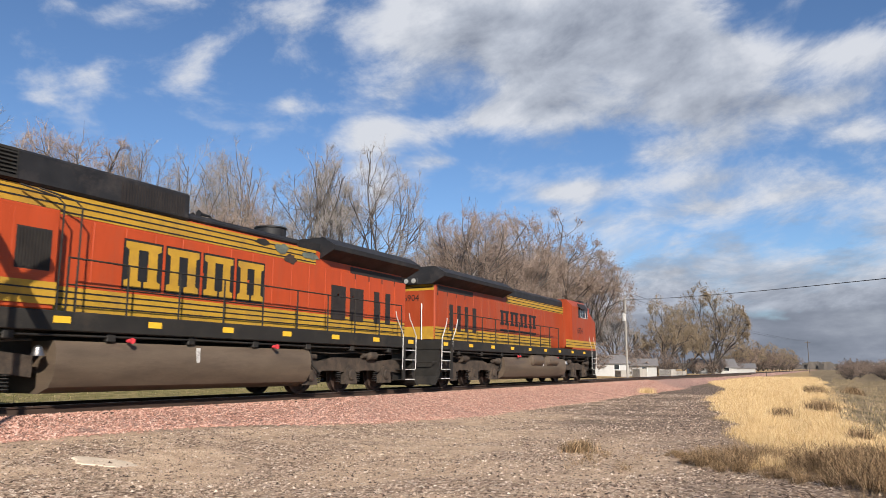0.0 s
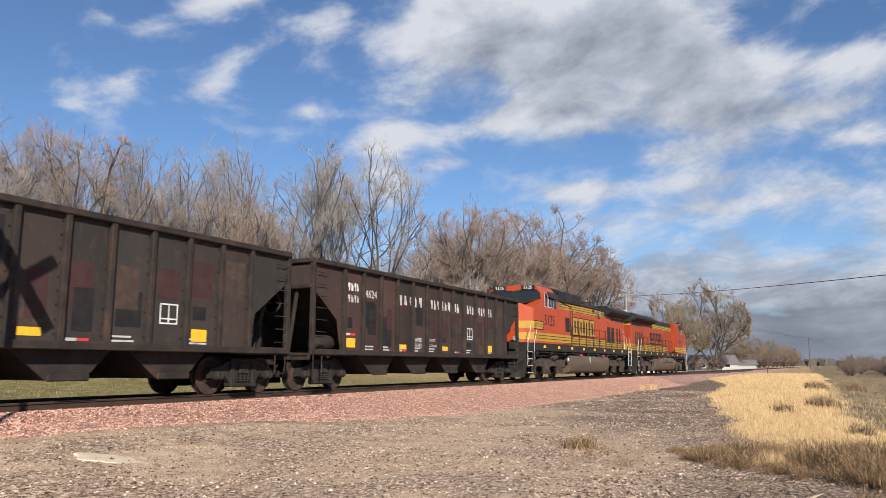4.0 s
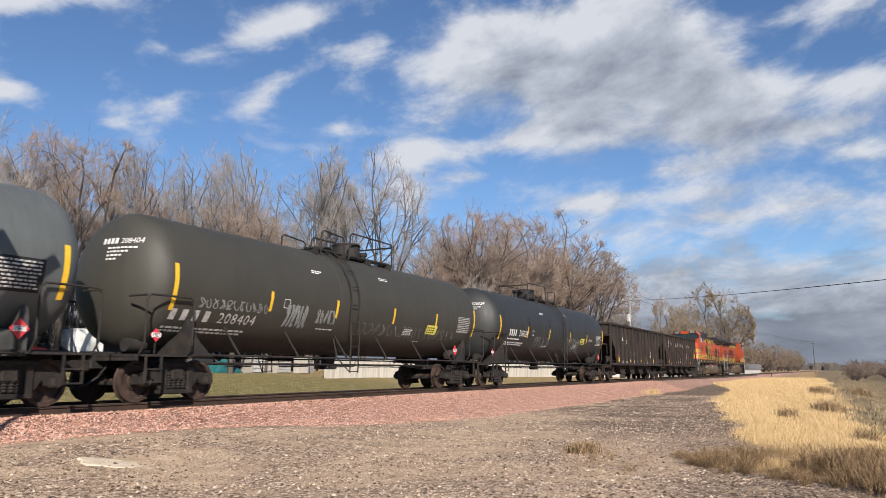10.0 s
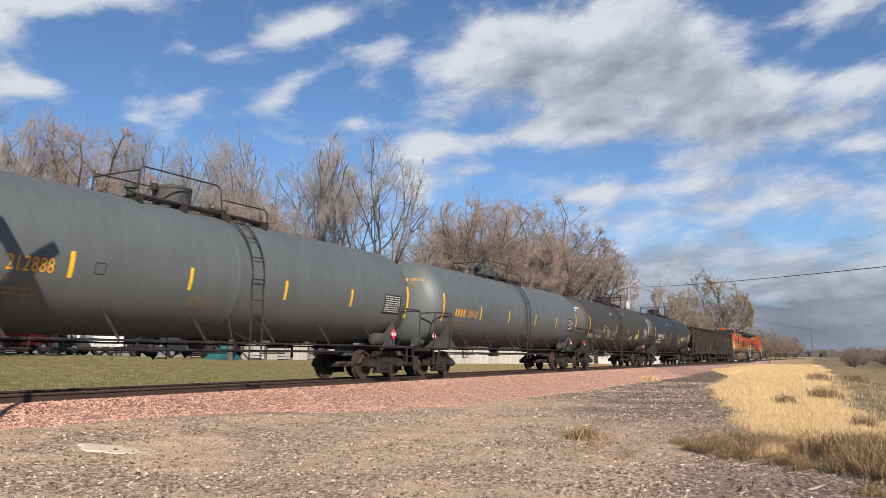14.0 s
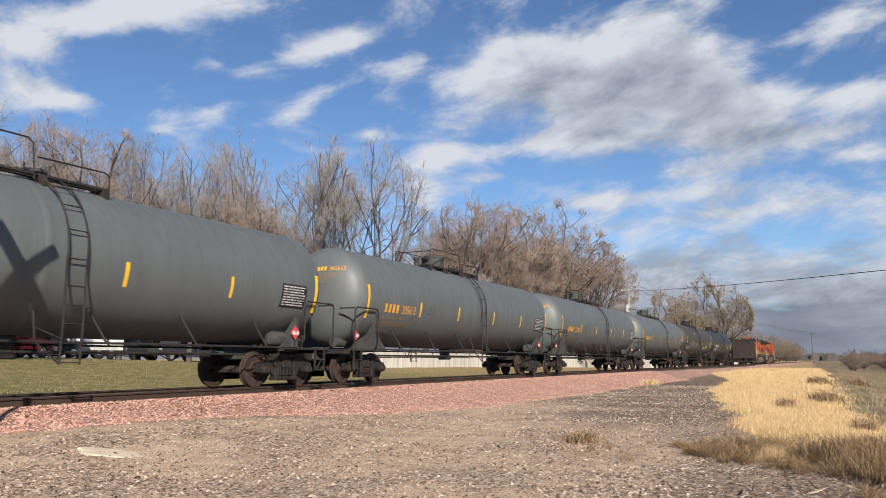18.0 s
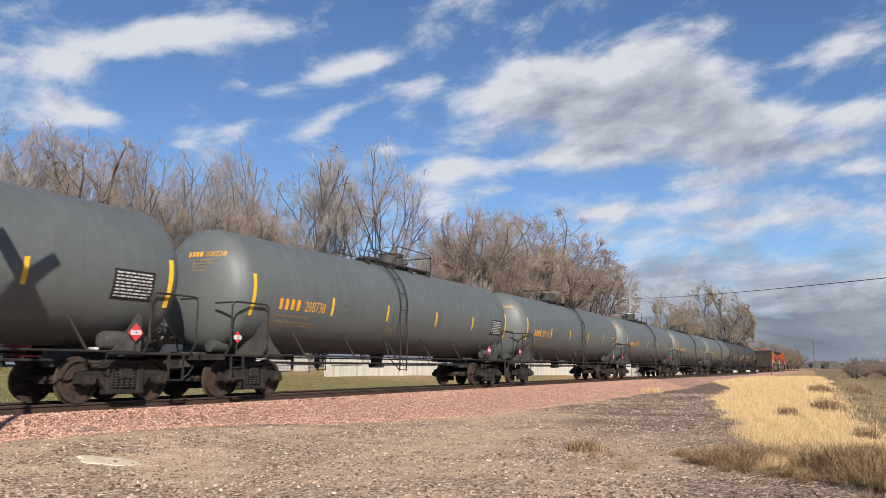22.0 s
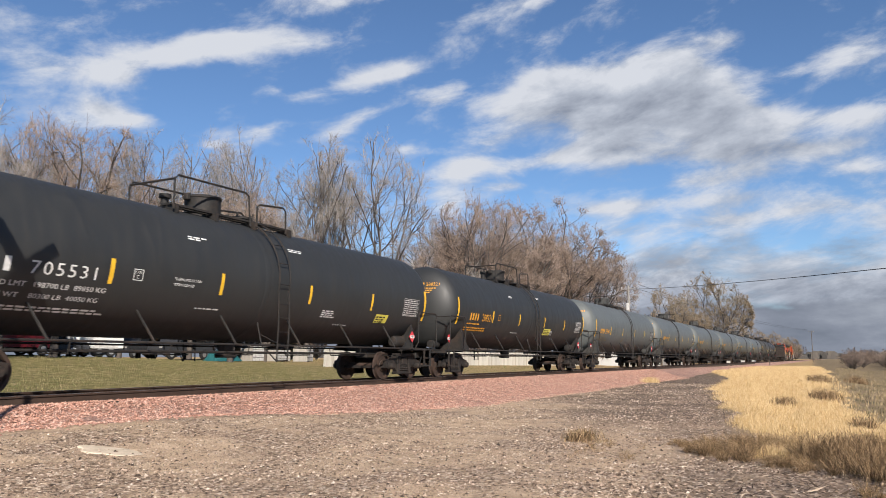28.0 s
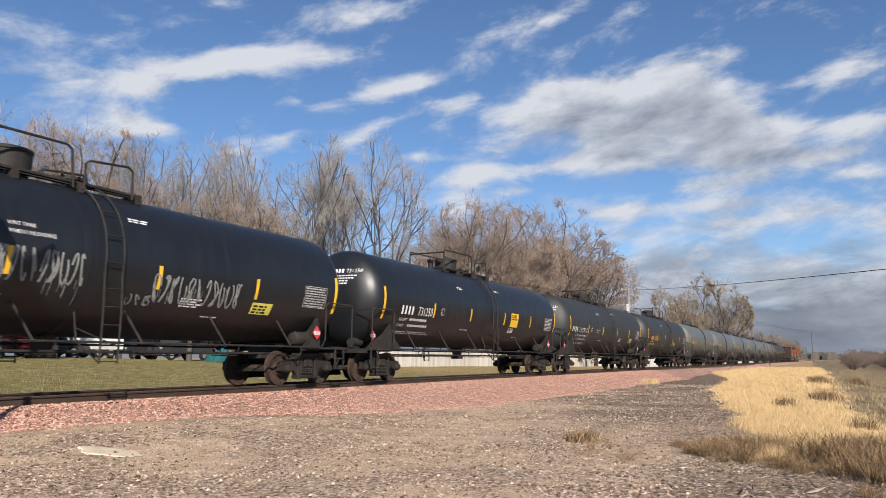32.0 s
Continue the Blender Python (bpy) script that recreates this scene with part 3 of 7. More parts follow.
WHEEL_CAR, WHEEL_LOCO = wheelset_mesh(0.457), wheelset_mesh(0.53)
# cast side frame of a freight truck, seen from the side
FRAME = [(-1.12, 0.40), (-1.12, 0.62), (-0.72, 0.70), (-0.42, 0.86), (0.42, 0.86), (0.72, 0.70), (1.12, 0.62), (1.12, 0.40), (0.72, 0.40), (0.66, 0.52), (0.52, 0.34), (0.40, 0.20), (-0.40, 0.20), (-0.52, 0.34), (-0.66, 0.52), (-0.72, 0.40)]
side_me = Build().prism(FRAME, -0.06, 0.06).box(-0.46, -0.30, -0.11, 0.11, 0.22, 0.80, 0.02).box(0.30, 0.46, -0.11, 0.11, 0.22, 0.80, 0.02).box(-0.46, 0.46, -0.13, 0.13, 0.17, 0.27, 0.02).box(-0.5, 0.5, -0.11, 0.11, 0.78, 0.88, 0.02).mesh("side_frame", TRUCK)
coil = []
for z in range(6):
    coil += [(0.29 + z * 0.055, 0.04), (0.317 + z * 0.055, 0.062)]
spring_me = Build().lathe(coil, "z", 10).mesh("spring", TRUCK, True)
cap_me = Build().lathe([(-0.16, 0.05), (-0.16, 0.085), (-0.10, 0.115), (0.06, 0.125), (0.06, 0.05)], "y", 14).mesh("bearing_cap", TRUCK, True)
bolster_me = Build().box(-0.17, 0.17, -1.12, 1.12, 0.48, 0.74, 0.03).lathe([(0.74, 0.2), (0.84, 0.2)], "z", 16).box(-1.05, -0.98, -0.9, 0.9, 0.38, 0.46).box(0.98, 1.05, -0.9, 0.9, 0.38, 0.46).mesh("truck", TRUCK)


def freight_truck(car, x):
    tr = part("truck", bolster_me, TRUCK, car, "two-axle cast steel truck, dusty brown", at=pose(x, 0, 0))
    for s in (-1, 1):
        part("side_frame", side_me, TRUCK, tr, at=pose(0, s * 1.0, 0))
        for k in range(4):
            part("spring", spring_me, TRUCK, tr, at=pose(-0.21 + k * 0.14, s * 1.06, 0))
        for w in (-0.889, 0.889):
            part("bearing_cap", cap_me, TRUCK, tr, at=pose(w, s * 1.06, 0.457, 0, 0, 0 if s < 0 else 180))
    for w in (-0.889, 0.889):
        ws = part("wheelset", WHEEL_CAR, RUST, tr, "pair of rusty wheels with bright treads", at=pose(w, 0, 0.457))
        WHEELS.append((ws, 0.457, (w, 0, 0.457)))


def coupler(car, x, sgn):
    b = Build().box(x - sgn * 0.9, x - sgn * 0.28, -0.09, 0.09, 0.76, 0.92, 0.02)
    b.box(x - sgn * 0.3, x - sgn * 0.02, -0.17, 0.15, 0.70, 0.98, 0.04).box(x - sgn * 0.12, x + sgn * 0.1, -0.2, -0.06, 0.72, 0.96, 0.03)
    part("coupler", b, TRUCK, car)
    hose = Build().tube([(x - sgn * 0.7, -0.3, 0.8), (x - sgn * 0.45, -0.35, 0.55), (x - sgn * 0.2, -0.3, 0.38), (x, -0.18, 0.34)], 0.028, 7)
    part("air_hose", hose, BLACKP, car)


def tank_mesh(half, paint):
    """Shell with two-to-one heads; half: from the middle to where a head begins."""
    prof = []
    for k in range(9):
        a = math.pi / 2 * k / 9
        prof.append((-half - 0.80 * math.cos(a), R * math.sin(a) if k else 0.02))
    x = -half
    while x < half - 0.1:
        prof.append((x, R))
        x += half / 6
    right = [(-a, r) for a, r in reversed(prof[:9])]
    prof += [(half, R)] + right
    return Build().lathe(prof, "x", 64, (0, 0, ZC)).mesh("tank", paint, True)


def tank_car(length, paint, lettercol, number, flip, kind, seed, middle, label):
    rnd = random.Random(seed)
    L, half = length / 2, length / 2 - 1.36
    car = thing("tank_car", label, "railway tank car", group="freight train")
    CARS.append((car, middle))
    part("tank", tank_mesh(half, paint), paint, car, smooth=True)
    sill = GREY_STEEL if kind == "grey" else STEEL_DARK
    F = -1 if flip else 1
    # heat bands and weld courses
    for x in ((0.42 if not flip else -0.85) - 0.5,):
        part("weld_band", Build().lathe([(x - 0.10, R + 0.001), (x - 0.08, R + 0.006), (x + 0.08, R + 0.006), (x + 0.10, R + 0.001)], "x", 64, (0, 0, ZC)), paint, car, smooth=True)
    # stub sills, bolsters and platforms at both ends
    for s in (-1, 1):
        end = Build().box(s * (L - 3.0) if s > 0 else -L + 0.35, s * (L - 0.35) if s > 0 else -L + 3.0, -0.22, 0.22, 0.72, 1.10, 0.02)
        part("stub_sill", end, sill, car)
        tc = s * (L - 1.95)
        for y in (-1, 1):
            sad = Build().prism([(y * 0.25, 0.95), (y * 1.42, 0.95), (y * 1.42, 1.55), (y * 1.36, 1.86), (y * 1.10, 1.52), (y * 0.7, 1.28), (y * 0.25, 1.17)], tc - 0.06, tc + 0.06, "yz")
            sad.prism([(tc - s * 0.75, 0.98), (tc + s * 0.06, 0.98), (tc + s * 0.06, 1.72), (tc - s * 0.06, 1.70), (tc - s * 0.30, 1.35)], y * 1.40 - 0.02, y * 1.40 + 0.02)
            part("saddle", sad, sill, car)
        part("end_platform", Build().box(min(tc, s * (L - 0.45)), max(tc, s * (L - 0.45)), -1.45, 1.45, 0.99, 1.04).box(s * (L - 0.5) - 0.04, s * (L - 0.5) + 0.04, -1.45, 1.45, 0.90, 1.04), STEEL_DARK, car)
        for y in (-1, 1):
            x1, x0 = s * (L - 0.55), s * (L - 1.85)
            hr = Build().tube([(x1, y * 1.45, 1.02), (x1, y * 1.60, 1.25), (x1, y * 1.61, 2.2), (x1 - s * 0.1, y * 1.61, 2.3), (x0 + s * 0.1, y * 1.61, 2.3), (x0, y * 1.61, 2.2), (x0, y * 1.60, 1.25), (x0, y * 1.45, 1.02)], 0.024, 6)
            hr.tube([(x1, y * 1.61, 2.28), (x1, y * 1.05, 2.28)], 0.022, 6)
            part("handrail", hr, STEEL_DARK, car)
            st = Build()
            for z in (0.45, 0.72):
                st.box(s * (L - 0.95) - 0.2, s * (L - 0.95) + 0.2, y * 1.45 - 0.03, y * 1.45 + 0.03, z - 0.015, z + 0.015)
            st.box(s * (L - 0.95) - 0.22, s * (L - 0.95) - 0.19, y * 1.45 - 0.03, y * 1.45 + 0.03, 0.43, 1.0).box(s * (L - 0.95) + 0.19, s * (L - 0.95) + 0.22, y * 1.45 - 0.03, y * 1.45 + 0.03, 0.43, 1.0)
            part("step", st, STEEL_DARK, car)
        freight_truck(car, s * (L - 1.95))
        coupler(car, s * L, s)
    part("air_reservoir", Build().lathe([(L - 2.55, 0.02), (L - 2.52, 0.16), (L - 2.45, 0.2), (L - 1.55, 0.2), (L - 1.48, 0.16), (L - 1.45, 0.02)], "x", 16, (0, -0.95, 1.28)), sill, car, smooth=True)
    part("brake_cylinder", Build().lathe([(-L + 0.9, 0.02), (-L + 0.9, 0.15), (-L + 1.4, 0.15), (-L + 1.4, 0.02)], "x", 14, (0, -0.55, 1.25)), sill, car, smooth=True)
    # running rails along the sides, carried by slanting struts
    for y in (-1, 1):
        part("side_rail", Build().tube([(-L + 2.0, y * 1.5, 1.04), (L - 2.0, y * 1.5, 1.04)], 0.025, 6), STEEL_DARK, car)
        part("brake_pipe", Build().tube([(-L + 2.5, y * 0.6, 0.86), (L - 2.5, y * 0.6, 0.86)], 0.03, 6), STEEL_DARK, car)
        for i in range(6):
            x = -half + 2.0 + i * (2 * half - 4.0) / 5
            part("strut", Build().tube([(x - 0.14, y * 1.20, 1.74), (x + 0.14, y * 1.5, 1.04)], 0.028, 6), STEEL_DARK, car)
            part("hanger", Build().tube([(x + 0.6, y * 1.5, 1.03), (x + 0.6, y * 1.45, 0.8), (x + 0.6, y * 0.6, 0.8)], 0.016, 5), STEEL_DARK, car)
    # bottom outlet
    part("bottom_outlet", Build().lathe([(0.78, 0.16), (0.92, 0.20), (1.10, 0.24), (1.24, 0.3)], "z", 14, (0.1, 0, 0)).box(-0.15, 0.35, -0.18, 0.18, 0.72, 0.84, 0.03), STEEL_DARK, car)
    # ladders over the shell
    lx = 0.42 if not flip else -0.85
    for y in (-1, 1):
        for dx in (-0.21, 0.21):
            lad = Build()
            pts = [(lx + dx, y * 1.66, 0.62), (lx + dx, y * 1.69, 1.6)]
            for k in range(11):
                w = radians(-10 + k * 8.6)
                pts.append((lx + dx, y * (R + 0.11) * math.cos(w), ZC + (R + 0.11) * math.sin(w)))
            part("ladder_rail", lad.tube(pts, 0.022, 6), STEEL_DARK, car)
        for k in range(9):
            if k < 5:
                p = (y * 1.68, 0.66 + k * 0.36)
            else:
                w = radians(-4 + (k - 5) * 19)
                p = (y * (R + 0.11) * math.cos(w), ZC + (R + 0.11) * math.sin(w))
            part("rung", Build().tube([(lx - 0.21, *p), (lx + 0.21, *p)], 0.014, 5), STEEL_DARK, car)
        brace = Build().tube([(lx - 0.21, y * 1.68, 0.62), (lx - 0.62, y * 1.5, 1.04), (lx - 0.55, y * 1.28, 1.62)], 0.018, 5).tube([(lx + 0.21, y * 1.68, 0.95), (lx - 0.6, y * 1.45, 1.3)], 0.014, 5)
        part("ladder_brace", brace, STEEL_DARK, car)
    # top fittings: platform, manway, housing, rails
    zt = ZC + R
    u = lambda v: F * v
    span = lambda a, c: (min(u(a), u(c)), max(u(a), u(c)))
    plat = Build()
    for y in (-0.62, -0.42, 0.42, 0.62):
        plat.box(*span(-2.6, 1.75), y - 0.06, y + 0.06, zt + 0.0, zt + 0.05)
    for x in (-2.5, -1.2, 0.2, 1.65):
        plat.box(u(x) - 0.04, u(x) + 0.04, -0.8, 0.8, zt - 0.20, zt + 0.01)
    part("top_platform", plat, STEEL_DARK, car)
    dome = part("valve_housing", Build().lathe([(zt - 0.05, 0.40), (zt + 0.06, 0.40), (zt + 0.10, 0.46), (zt + 0.46, 0.46), (zt + 0.48, 0.48), (zt + 0.53, 0.48), (zt + 0.56, 0.40), (zt + 0.58, 0.02)], "z", 24, (u(-0.95), 0, 0)), sill if kind == "grey" else STEEL_DARK, car, smooth=True)
    part("lid_lug", Build().box(u(-1.5) - 0.06, u(-1.5) + 0.06, -0.08, 0.08, zt + 0.38, zt + 0.56, 0.02), STEEL_DARK, dome)
    part("manway", Build().lathe([(zt - 0.05, 0.28), (zt + 0.16, 0.28), (zt + 0.18, 0.32), (zt + 0.24, 0.32), (zt + 0.28, 0.05)], "z", 20, (u(0.45), 0, 0)), sill, car, smooth=True)
    part("relief_valve", Build().lathe([(zt, 0.10), (zt + 0.3, 0.10), (zt + 0.32, 0.15), (zt + 0.42, 0.15), (zt + 0.44, 0.02)], "z", 12, (u(-2.1), 0.1, 0)), sill, car, smooth=True)
    for i in range(4):
        bx0, by0 = u(0.45) + 0.34 * math.cos(i * 1.57 + 0.5), 0.34 * math.sin(i * 1.57 + 0.5)
        part("manway_bolt", Build().tube([(bx0, by0, zt + 0.08), (bx0, by0, zt + 0.34)], 0.03, 5), STEEL_DARK, car)
    hh = zt + (0.66 if kind == "grey" else 0.72)
    gr_ = 0.018 if kind == "grey" else 0.028
    for y in (-0.78, 0.78):
        g = Build().tube([(u(-2.6), y, zt - 0.12), (u(-2.6), y, hh - 0.1), (u(-2.5), y, hh), (u(-0.2), y, hh + 0.02), (u(-0.08), y, hh - 0.06), (u(0.0), y, zt - 0.12)], gr_, 6)
        part("guard_rail", g, STEEL_DARK, car)
        g = Build().tube([(u(0.02), y, zt + 0.34), (u(1.55), y, zt + 0.36), (u(1.66), y, zt + 0.3), (u(1.7), y, zt - 0.12)], gr_, 6) if kind == "grey" else Build().tube([(u(0.25), y, zt - 0.12), (u(0.25), y, hh - 0.28), (u(0.35), y, hh - 0.2), (u(1.1), y, hh - 0.14), (u(1.3), y, hh - 0.12), (u(1.42), y, hh - 0.2), (u(1.45), y, zt - 0.12)], gr_, 6)
        part("guard_rail", g, STEEL_DARK, car)
    part("guard_rail", Build().tube([(u(-2.6), -0.78, hh - 0.1), (u(-2.6), 0.78, hh - 0.1)], gr_, 6), STEEL_DARK, car)
    # reflectors
    for x in (-half * 0.585, -half * 0.208, half * 0.208, half * 0.59):
        part("reflector", patch(Build(), x - 0.05, x + 0.05, -0.55, -0.05 + 0.02), YELLOW, car, "yellow reflective strip")
    for s in (-1, 1):
        part("reflector", patch(Build(), s * (half + 0.02) - 0.06, s * (half + 0.02) + 0.06, -0.75, 0.32, n=6), YELLOW, car, "long yellow reflective strip")
    # stencils
    m0 = -half * 0.86
    if number == "705531":
        mark_bars(car, lettercol, m0 - 0.75, -0.50, 1.05, 0.27, 4, 0.55)
        part("fleet_number", tank_letters(Build(), number, 0.36, m0 + 0.52, -0.50, 1.15, 1.22), lettercol, car)
    elif number == "208404":
        mark_bars(car, WORN_WHITE, m0 - 1.05, -0.98, 1.35, 0.28, 4, 0.5)
        part("fleet_number", tank_letters(Build(), number, 0.40, m0 + 0.42, -0.98, 0.95, 1.15), WORN_WHITE, car)
    elif kind == "grey":
        mark_bars(car, lettercol, m0 - 0.14, -0.50, 0.95, 0.29, 4, 0.45)
        part("fleet_number", tank_letters(Build(), number, 0.42, m0 + 0.92, -0.50, 0.70, 1.06), lettercol, car)
    else:
        mark_bars(car, lettercol, m0 - 0.04, -0.52, 0.90, 0.29, 4, 0.5)
        part("fleet_number", tank_letters(Build(), number, 0.43, m0 + 1.08, -0.52, 0.76, 1.06), lettercol, car)
    if number in ("705531", "731250"):
        wide = 1.0 if number == "731250" else 1.15
        for k, lines in enumerate((("LD LMT", "198700 LB  89850 KG"), ("LT WT", "80300 LB  40050 KG"))):
            part("stencil", tank_letters(Build(), lines[0], 0.15, m0 - 0.05, -0.76 - 0.23 * k, wide), lettercol, car)
            if number == "705531":
                part("stencil", tank_letters(Build(), lines[1], 0.15, m0 + 0.66, -0.76 - 0.23 * k, wide), lettercol, car)
            else:
                tagged(part("small_writing", text_rows(Build(), m0 + 0.66, -0.74 - 0.23 * k, 1.3, 0.09, 1, seed + k), lettercol, car), kind="stuff")
        for k, w in enumerate(("PLATE", "C")):
            part("stencil", tank_letters(Build(), w, 0.07 if k == 0 else 0.12, -half * 0.52 + (0.025 if k == 0 else 0.075), -0.27 - 0.115 * k, 0.85), lettercol, car)
        sm = text_rows(Build(), m0 - 0.3, -1.22, 2.9, 0.045, 2, seed)
    elif number == "208404":
        sm = text_rows(Build(), m0 - 1.1, -1.22, 2.8, 0.06, 2, seed)
    else:
        sm = text_rows(Build(), m0 - 0.2, -0.70, 1.5, 0.06, 1, seed)
        text_rows(sm, m0 - 0.3, -0.88, 2.2, 0.06, 2, seed + 40)
    tagged(part("small_writing", sm, FAINT if kind == "grey" else lettercol, car), kind="stuff")
    if kind == "grey":
        yl = text_rows(Build(), -1.55, -0.72, 0.42, 0.035, 5, seed + 50)
        tagged(part("small_writing", yl, FAINT, car), kind="stuff")
    else:
        sm = Build()
        for a, v, w, rows in ((-2.7, 0.75, 0.45, 2), (0.95, 0.95, 0.5, 2), (-2.3, -0.95, 0.75, 1), (2.4, -0.72, 0.6, 4), (3.2, -1.15, 0.6, 1)):
            if number == "731248" and a == -2.7:
                continue
            text_rows(sm, a, v, w, 0.036, rows, seed + int(a * 10))
        tagged(part("small_writing", sm, WHITE, car), kind="stuff")
    if number == "705531":
        for k, w in enumerate(("THERMAL PROTECTION", "SYSTEM EQUIPPED")):
            part("stencil", tank_letters(Build(), w, 0.085, -3.15, -0.32 - 0.12 * k, 0.85), WHITE, car)
    if number == "731248":
        for k, w in enumerate(("VENT TANK", "WHEN UNLOADING")):
            part("stencil", tank_letters(Build(), w, 0.11, -1.75 + 0.02 * k, 0.36 - 0.15 * k, 0.9), WHITE, car)
    # number and rows of small writing on the rear head
    def on_head(p, q):
        y, z = 0.15 - p, ZC + 0.75 + q
        rr = min(0.98, (y * y + (z - ZC) ** 2) / (R + 0.006) ** 2)
        return (-half - 0.008 - 0.806 * math.sqrt(1 - rr), y, z)
    vs, fs = lettering(number, 0.18)
    part("head_number", Build().add([on_head(p + 0.62, q) for p, q in vs], fs), lettercol, car)
    hm_ = Build()
    for k in range(4):
        hm_.add([on_head(*c) for c in ((0.1 + 0.12 * k, 0.0), (0.18 + 0.12 * k, 0.0), (0.18 + 0.12 * k, 0.13), (0.1 + 0.12 * k, 0.13))], [(0, 1, 2, 3)])
    tagged(part("head_mark", hm_, lettercol, car), kind="stuff")
    hb = Build()
    rh = random.Random(seed + 3)
    for i in range(4):
        a = 0.3
        while a < 1.0 - 0.13 * i:
            w = rh.uniform(0.05, 0.1)
            hb.add([on_head(*c) for c in ((a, -0.12 - 0.085 * i), (a + w, -0.12 - 0.085 * i), (a + w, -0.08 - 0.085 * i), (a, -0.08 - 0.085 * i))], [(0, 1, 2, 3)])
            a += w + 0.03
    tagged(part("head_writing", hb, FAINT if kind == "grey" else lettercol, car), kind="stuff")
    part("stencil_box", patch(patch(patch(patch(Build(), -half * 0.52, -half * 0.52 + 0.24, -0.42, -0.405), -half * 0.52, -half * 0.52 + 0.24, -0.195, -0.18), -half * 0.52, -half * 0.52 + 0.015, -0.405, -0.195), -half * 0.52 + 0.225, -half * 0.52 + 0.24, -0.405, -0.195), lettercol if kind != "grey" else STEEL_DARK, car)
    # test table: rows of small marks, on a black panel where the car is grey
    rt = random.Random(seed + 7)
    tb = Build()
    if kind == "grey":
        part("table_panel", patch(Build(), half - 1.42, half - 0.40, -0.66, -0.02, n=6, lift=0.006), BLACKP, car)
    else:
        for v in (-0.62, -0.04):
            patch(tb, half - 1.40, half - 0.42, v, v + 0.014, n=1, lift=0.008)
        for a in (half - 1.40, half - 0.434):
            patch(tb, a, a + 0.014, -0.62, -0.03, n=6, lift=0.008)
    for r_ in range(8):
        a = half - 1.36
        while a < half - 0.50:
            w = rt.choice((0.05, 0.08, 0.12, 0.16))
            patch(tb, a, min(a + w, half - 0.46), -0.595 + r_ * 0.07, -0.56 + r_ * 0.07, n=1, lift=0.010)
            a += w + 0.03
    tagged(part("test_table", tb, WORN_WHITE, car, "stencilled table of small writing"), kind="stuff")
    # placard
    for pz, px in ((1.44, L - (2.9 if flip else 2.1)), (1.46, -L + 1.15)):
        d, yp = (0.19, -1.5) if px > 0 else (0.15, -1.25)
        pl = part("placard", Build().prism([(px - d, pz), (px, pz - d), (px + d, pz), (px, pz + d)], yp, yp + 0.015), RED, car, "red diamond placard")
        part("placard_band", Build().box(px - 0.125, px + 0.125, yp - 0.004, yp, pz - 0.05, pz + 0.05), WHITE, pl)
        vs, fs = lettering("1987", 0.12)
        part("placard_number", Build().add([(px - 0.115 + p_ * 0.9, yp - 0.006, pz - 0.04 + q) for p_, q in vs], fs), BLACKP, pl)
        part("placard_frame", Build().tube([(px, yp + 0.03, pz - d - 0.02), (px, yp + 0.03, 1.03)], 0.02, 5), STEEL_DARK, pl)
    return car


def scrawl(car, a0, a1, v0, v1, n, seed, width=0.035):
    """Spray-painted strokes that say nothing: loops, zigzags and drips."""
    rnd = random.Random(seed)
    for i in range(n):
        b = Build()
        c = a0 + (a1 - a0) * (i + 0.5) / n
        w, h = (a1 - a0) / n * rnd.uniform(0.5, 0.8), (v1 - v0)
        ph, k = rnd.uniform(0, 6.28), rnd.choice((1, 1, 2, 3))
        pts = []
        for j in range(15):
            q = j / 14
            pts.append((c + w * 0.6 * math.sin(ph + q * 6.28 * 0.8 * k) * (0.6 + 0.4 * q) + w * 0.25 * (q - 0.5), v0 + h * (0.5 + 0.48 * math.cos(ph * 1.7 + q * (3.1 + k * 1.9)))))
        strip = []
        for j in range(15):
            (p0, q0), (p1, q1) = pts[max(j - 1, 0)], pts[min(j + 1, 14)]
            ln = math.hypot(p1 - p0, q1 - q0) or 1
            nx_, nv = -(q1 - q0) / ln * width / 2, (p1 - p0) / ln * width / 2
            strip += [(pts[j][0] - nx_, pts[j][1] - nv), (pts[j][0] + nx_, pts[j][1] + nv)]
        b.add(curved(strip, lift=0.008), [(2 * j, 2 * j + 2, 2 * j + 3, 2 * j + 1) for j in range(14)])
        part("scrawl", b, SPRAY, car, "pale spray-painted stroke")


def label_plate(car, a, v, w, h, seed):
    pl = part("label_plate", patch(Build(), a, a + w, v, v + h, lift=0.008), LABEL_YELLOW if w < 1 and h < 0.5 else YELLOW, car, "yellow label with black writing")
    tagged(part("label_writing", text_rows(Build(), a + 0.06, v + h - 0.12, w - 0.2, 0.05, 3, seed), BLACKP, pl), kind="stuff")
    for f in pl.children:
        f.matrix_basis = pose(0, -0.004, 0)


CON = [  # couplings from the first tank car back
    (-30.7, -49.05, "black", "206024"), (-49.05, -67.0, "olive", "208404"), (-67.0, -85.5, "grey", "209112"), (-85.5, -104.1, "grey", "212888"), (-104.1, -122.7, "grey", "205613"),
    (-122.7, -141.3, "grey", "209108"), (-141.3, -159.9, "grey", "208738"), (-159.9, -178.6, "grey", "205444"), (-178.6, -197.2, "dull", "208321"), (-197.2, -216.2, "dull", "705531"),
    (-216.2, -235.2, "gloss", "731250"), (-235.2, -254.0, "gloss", "731248"),
]
PAINT = {"black": BLACK_TANK, "olive": OLIVE_TANK, "grey": GREY_TANK, "dull": BLACK_TANK, "gloss": GLOSS_TANK}
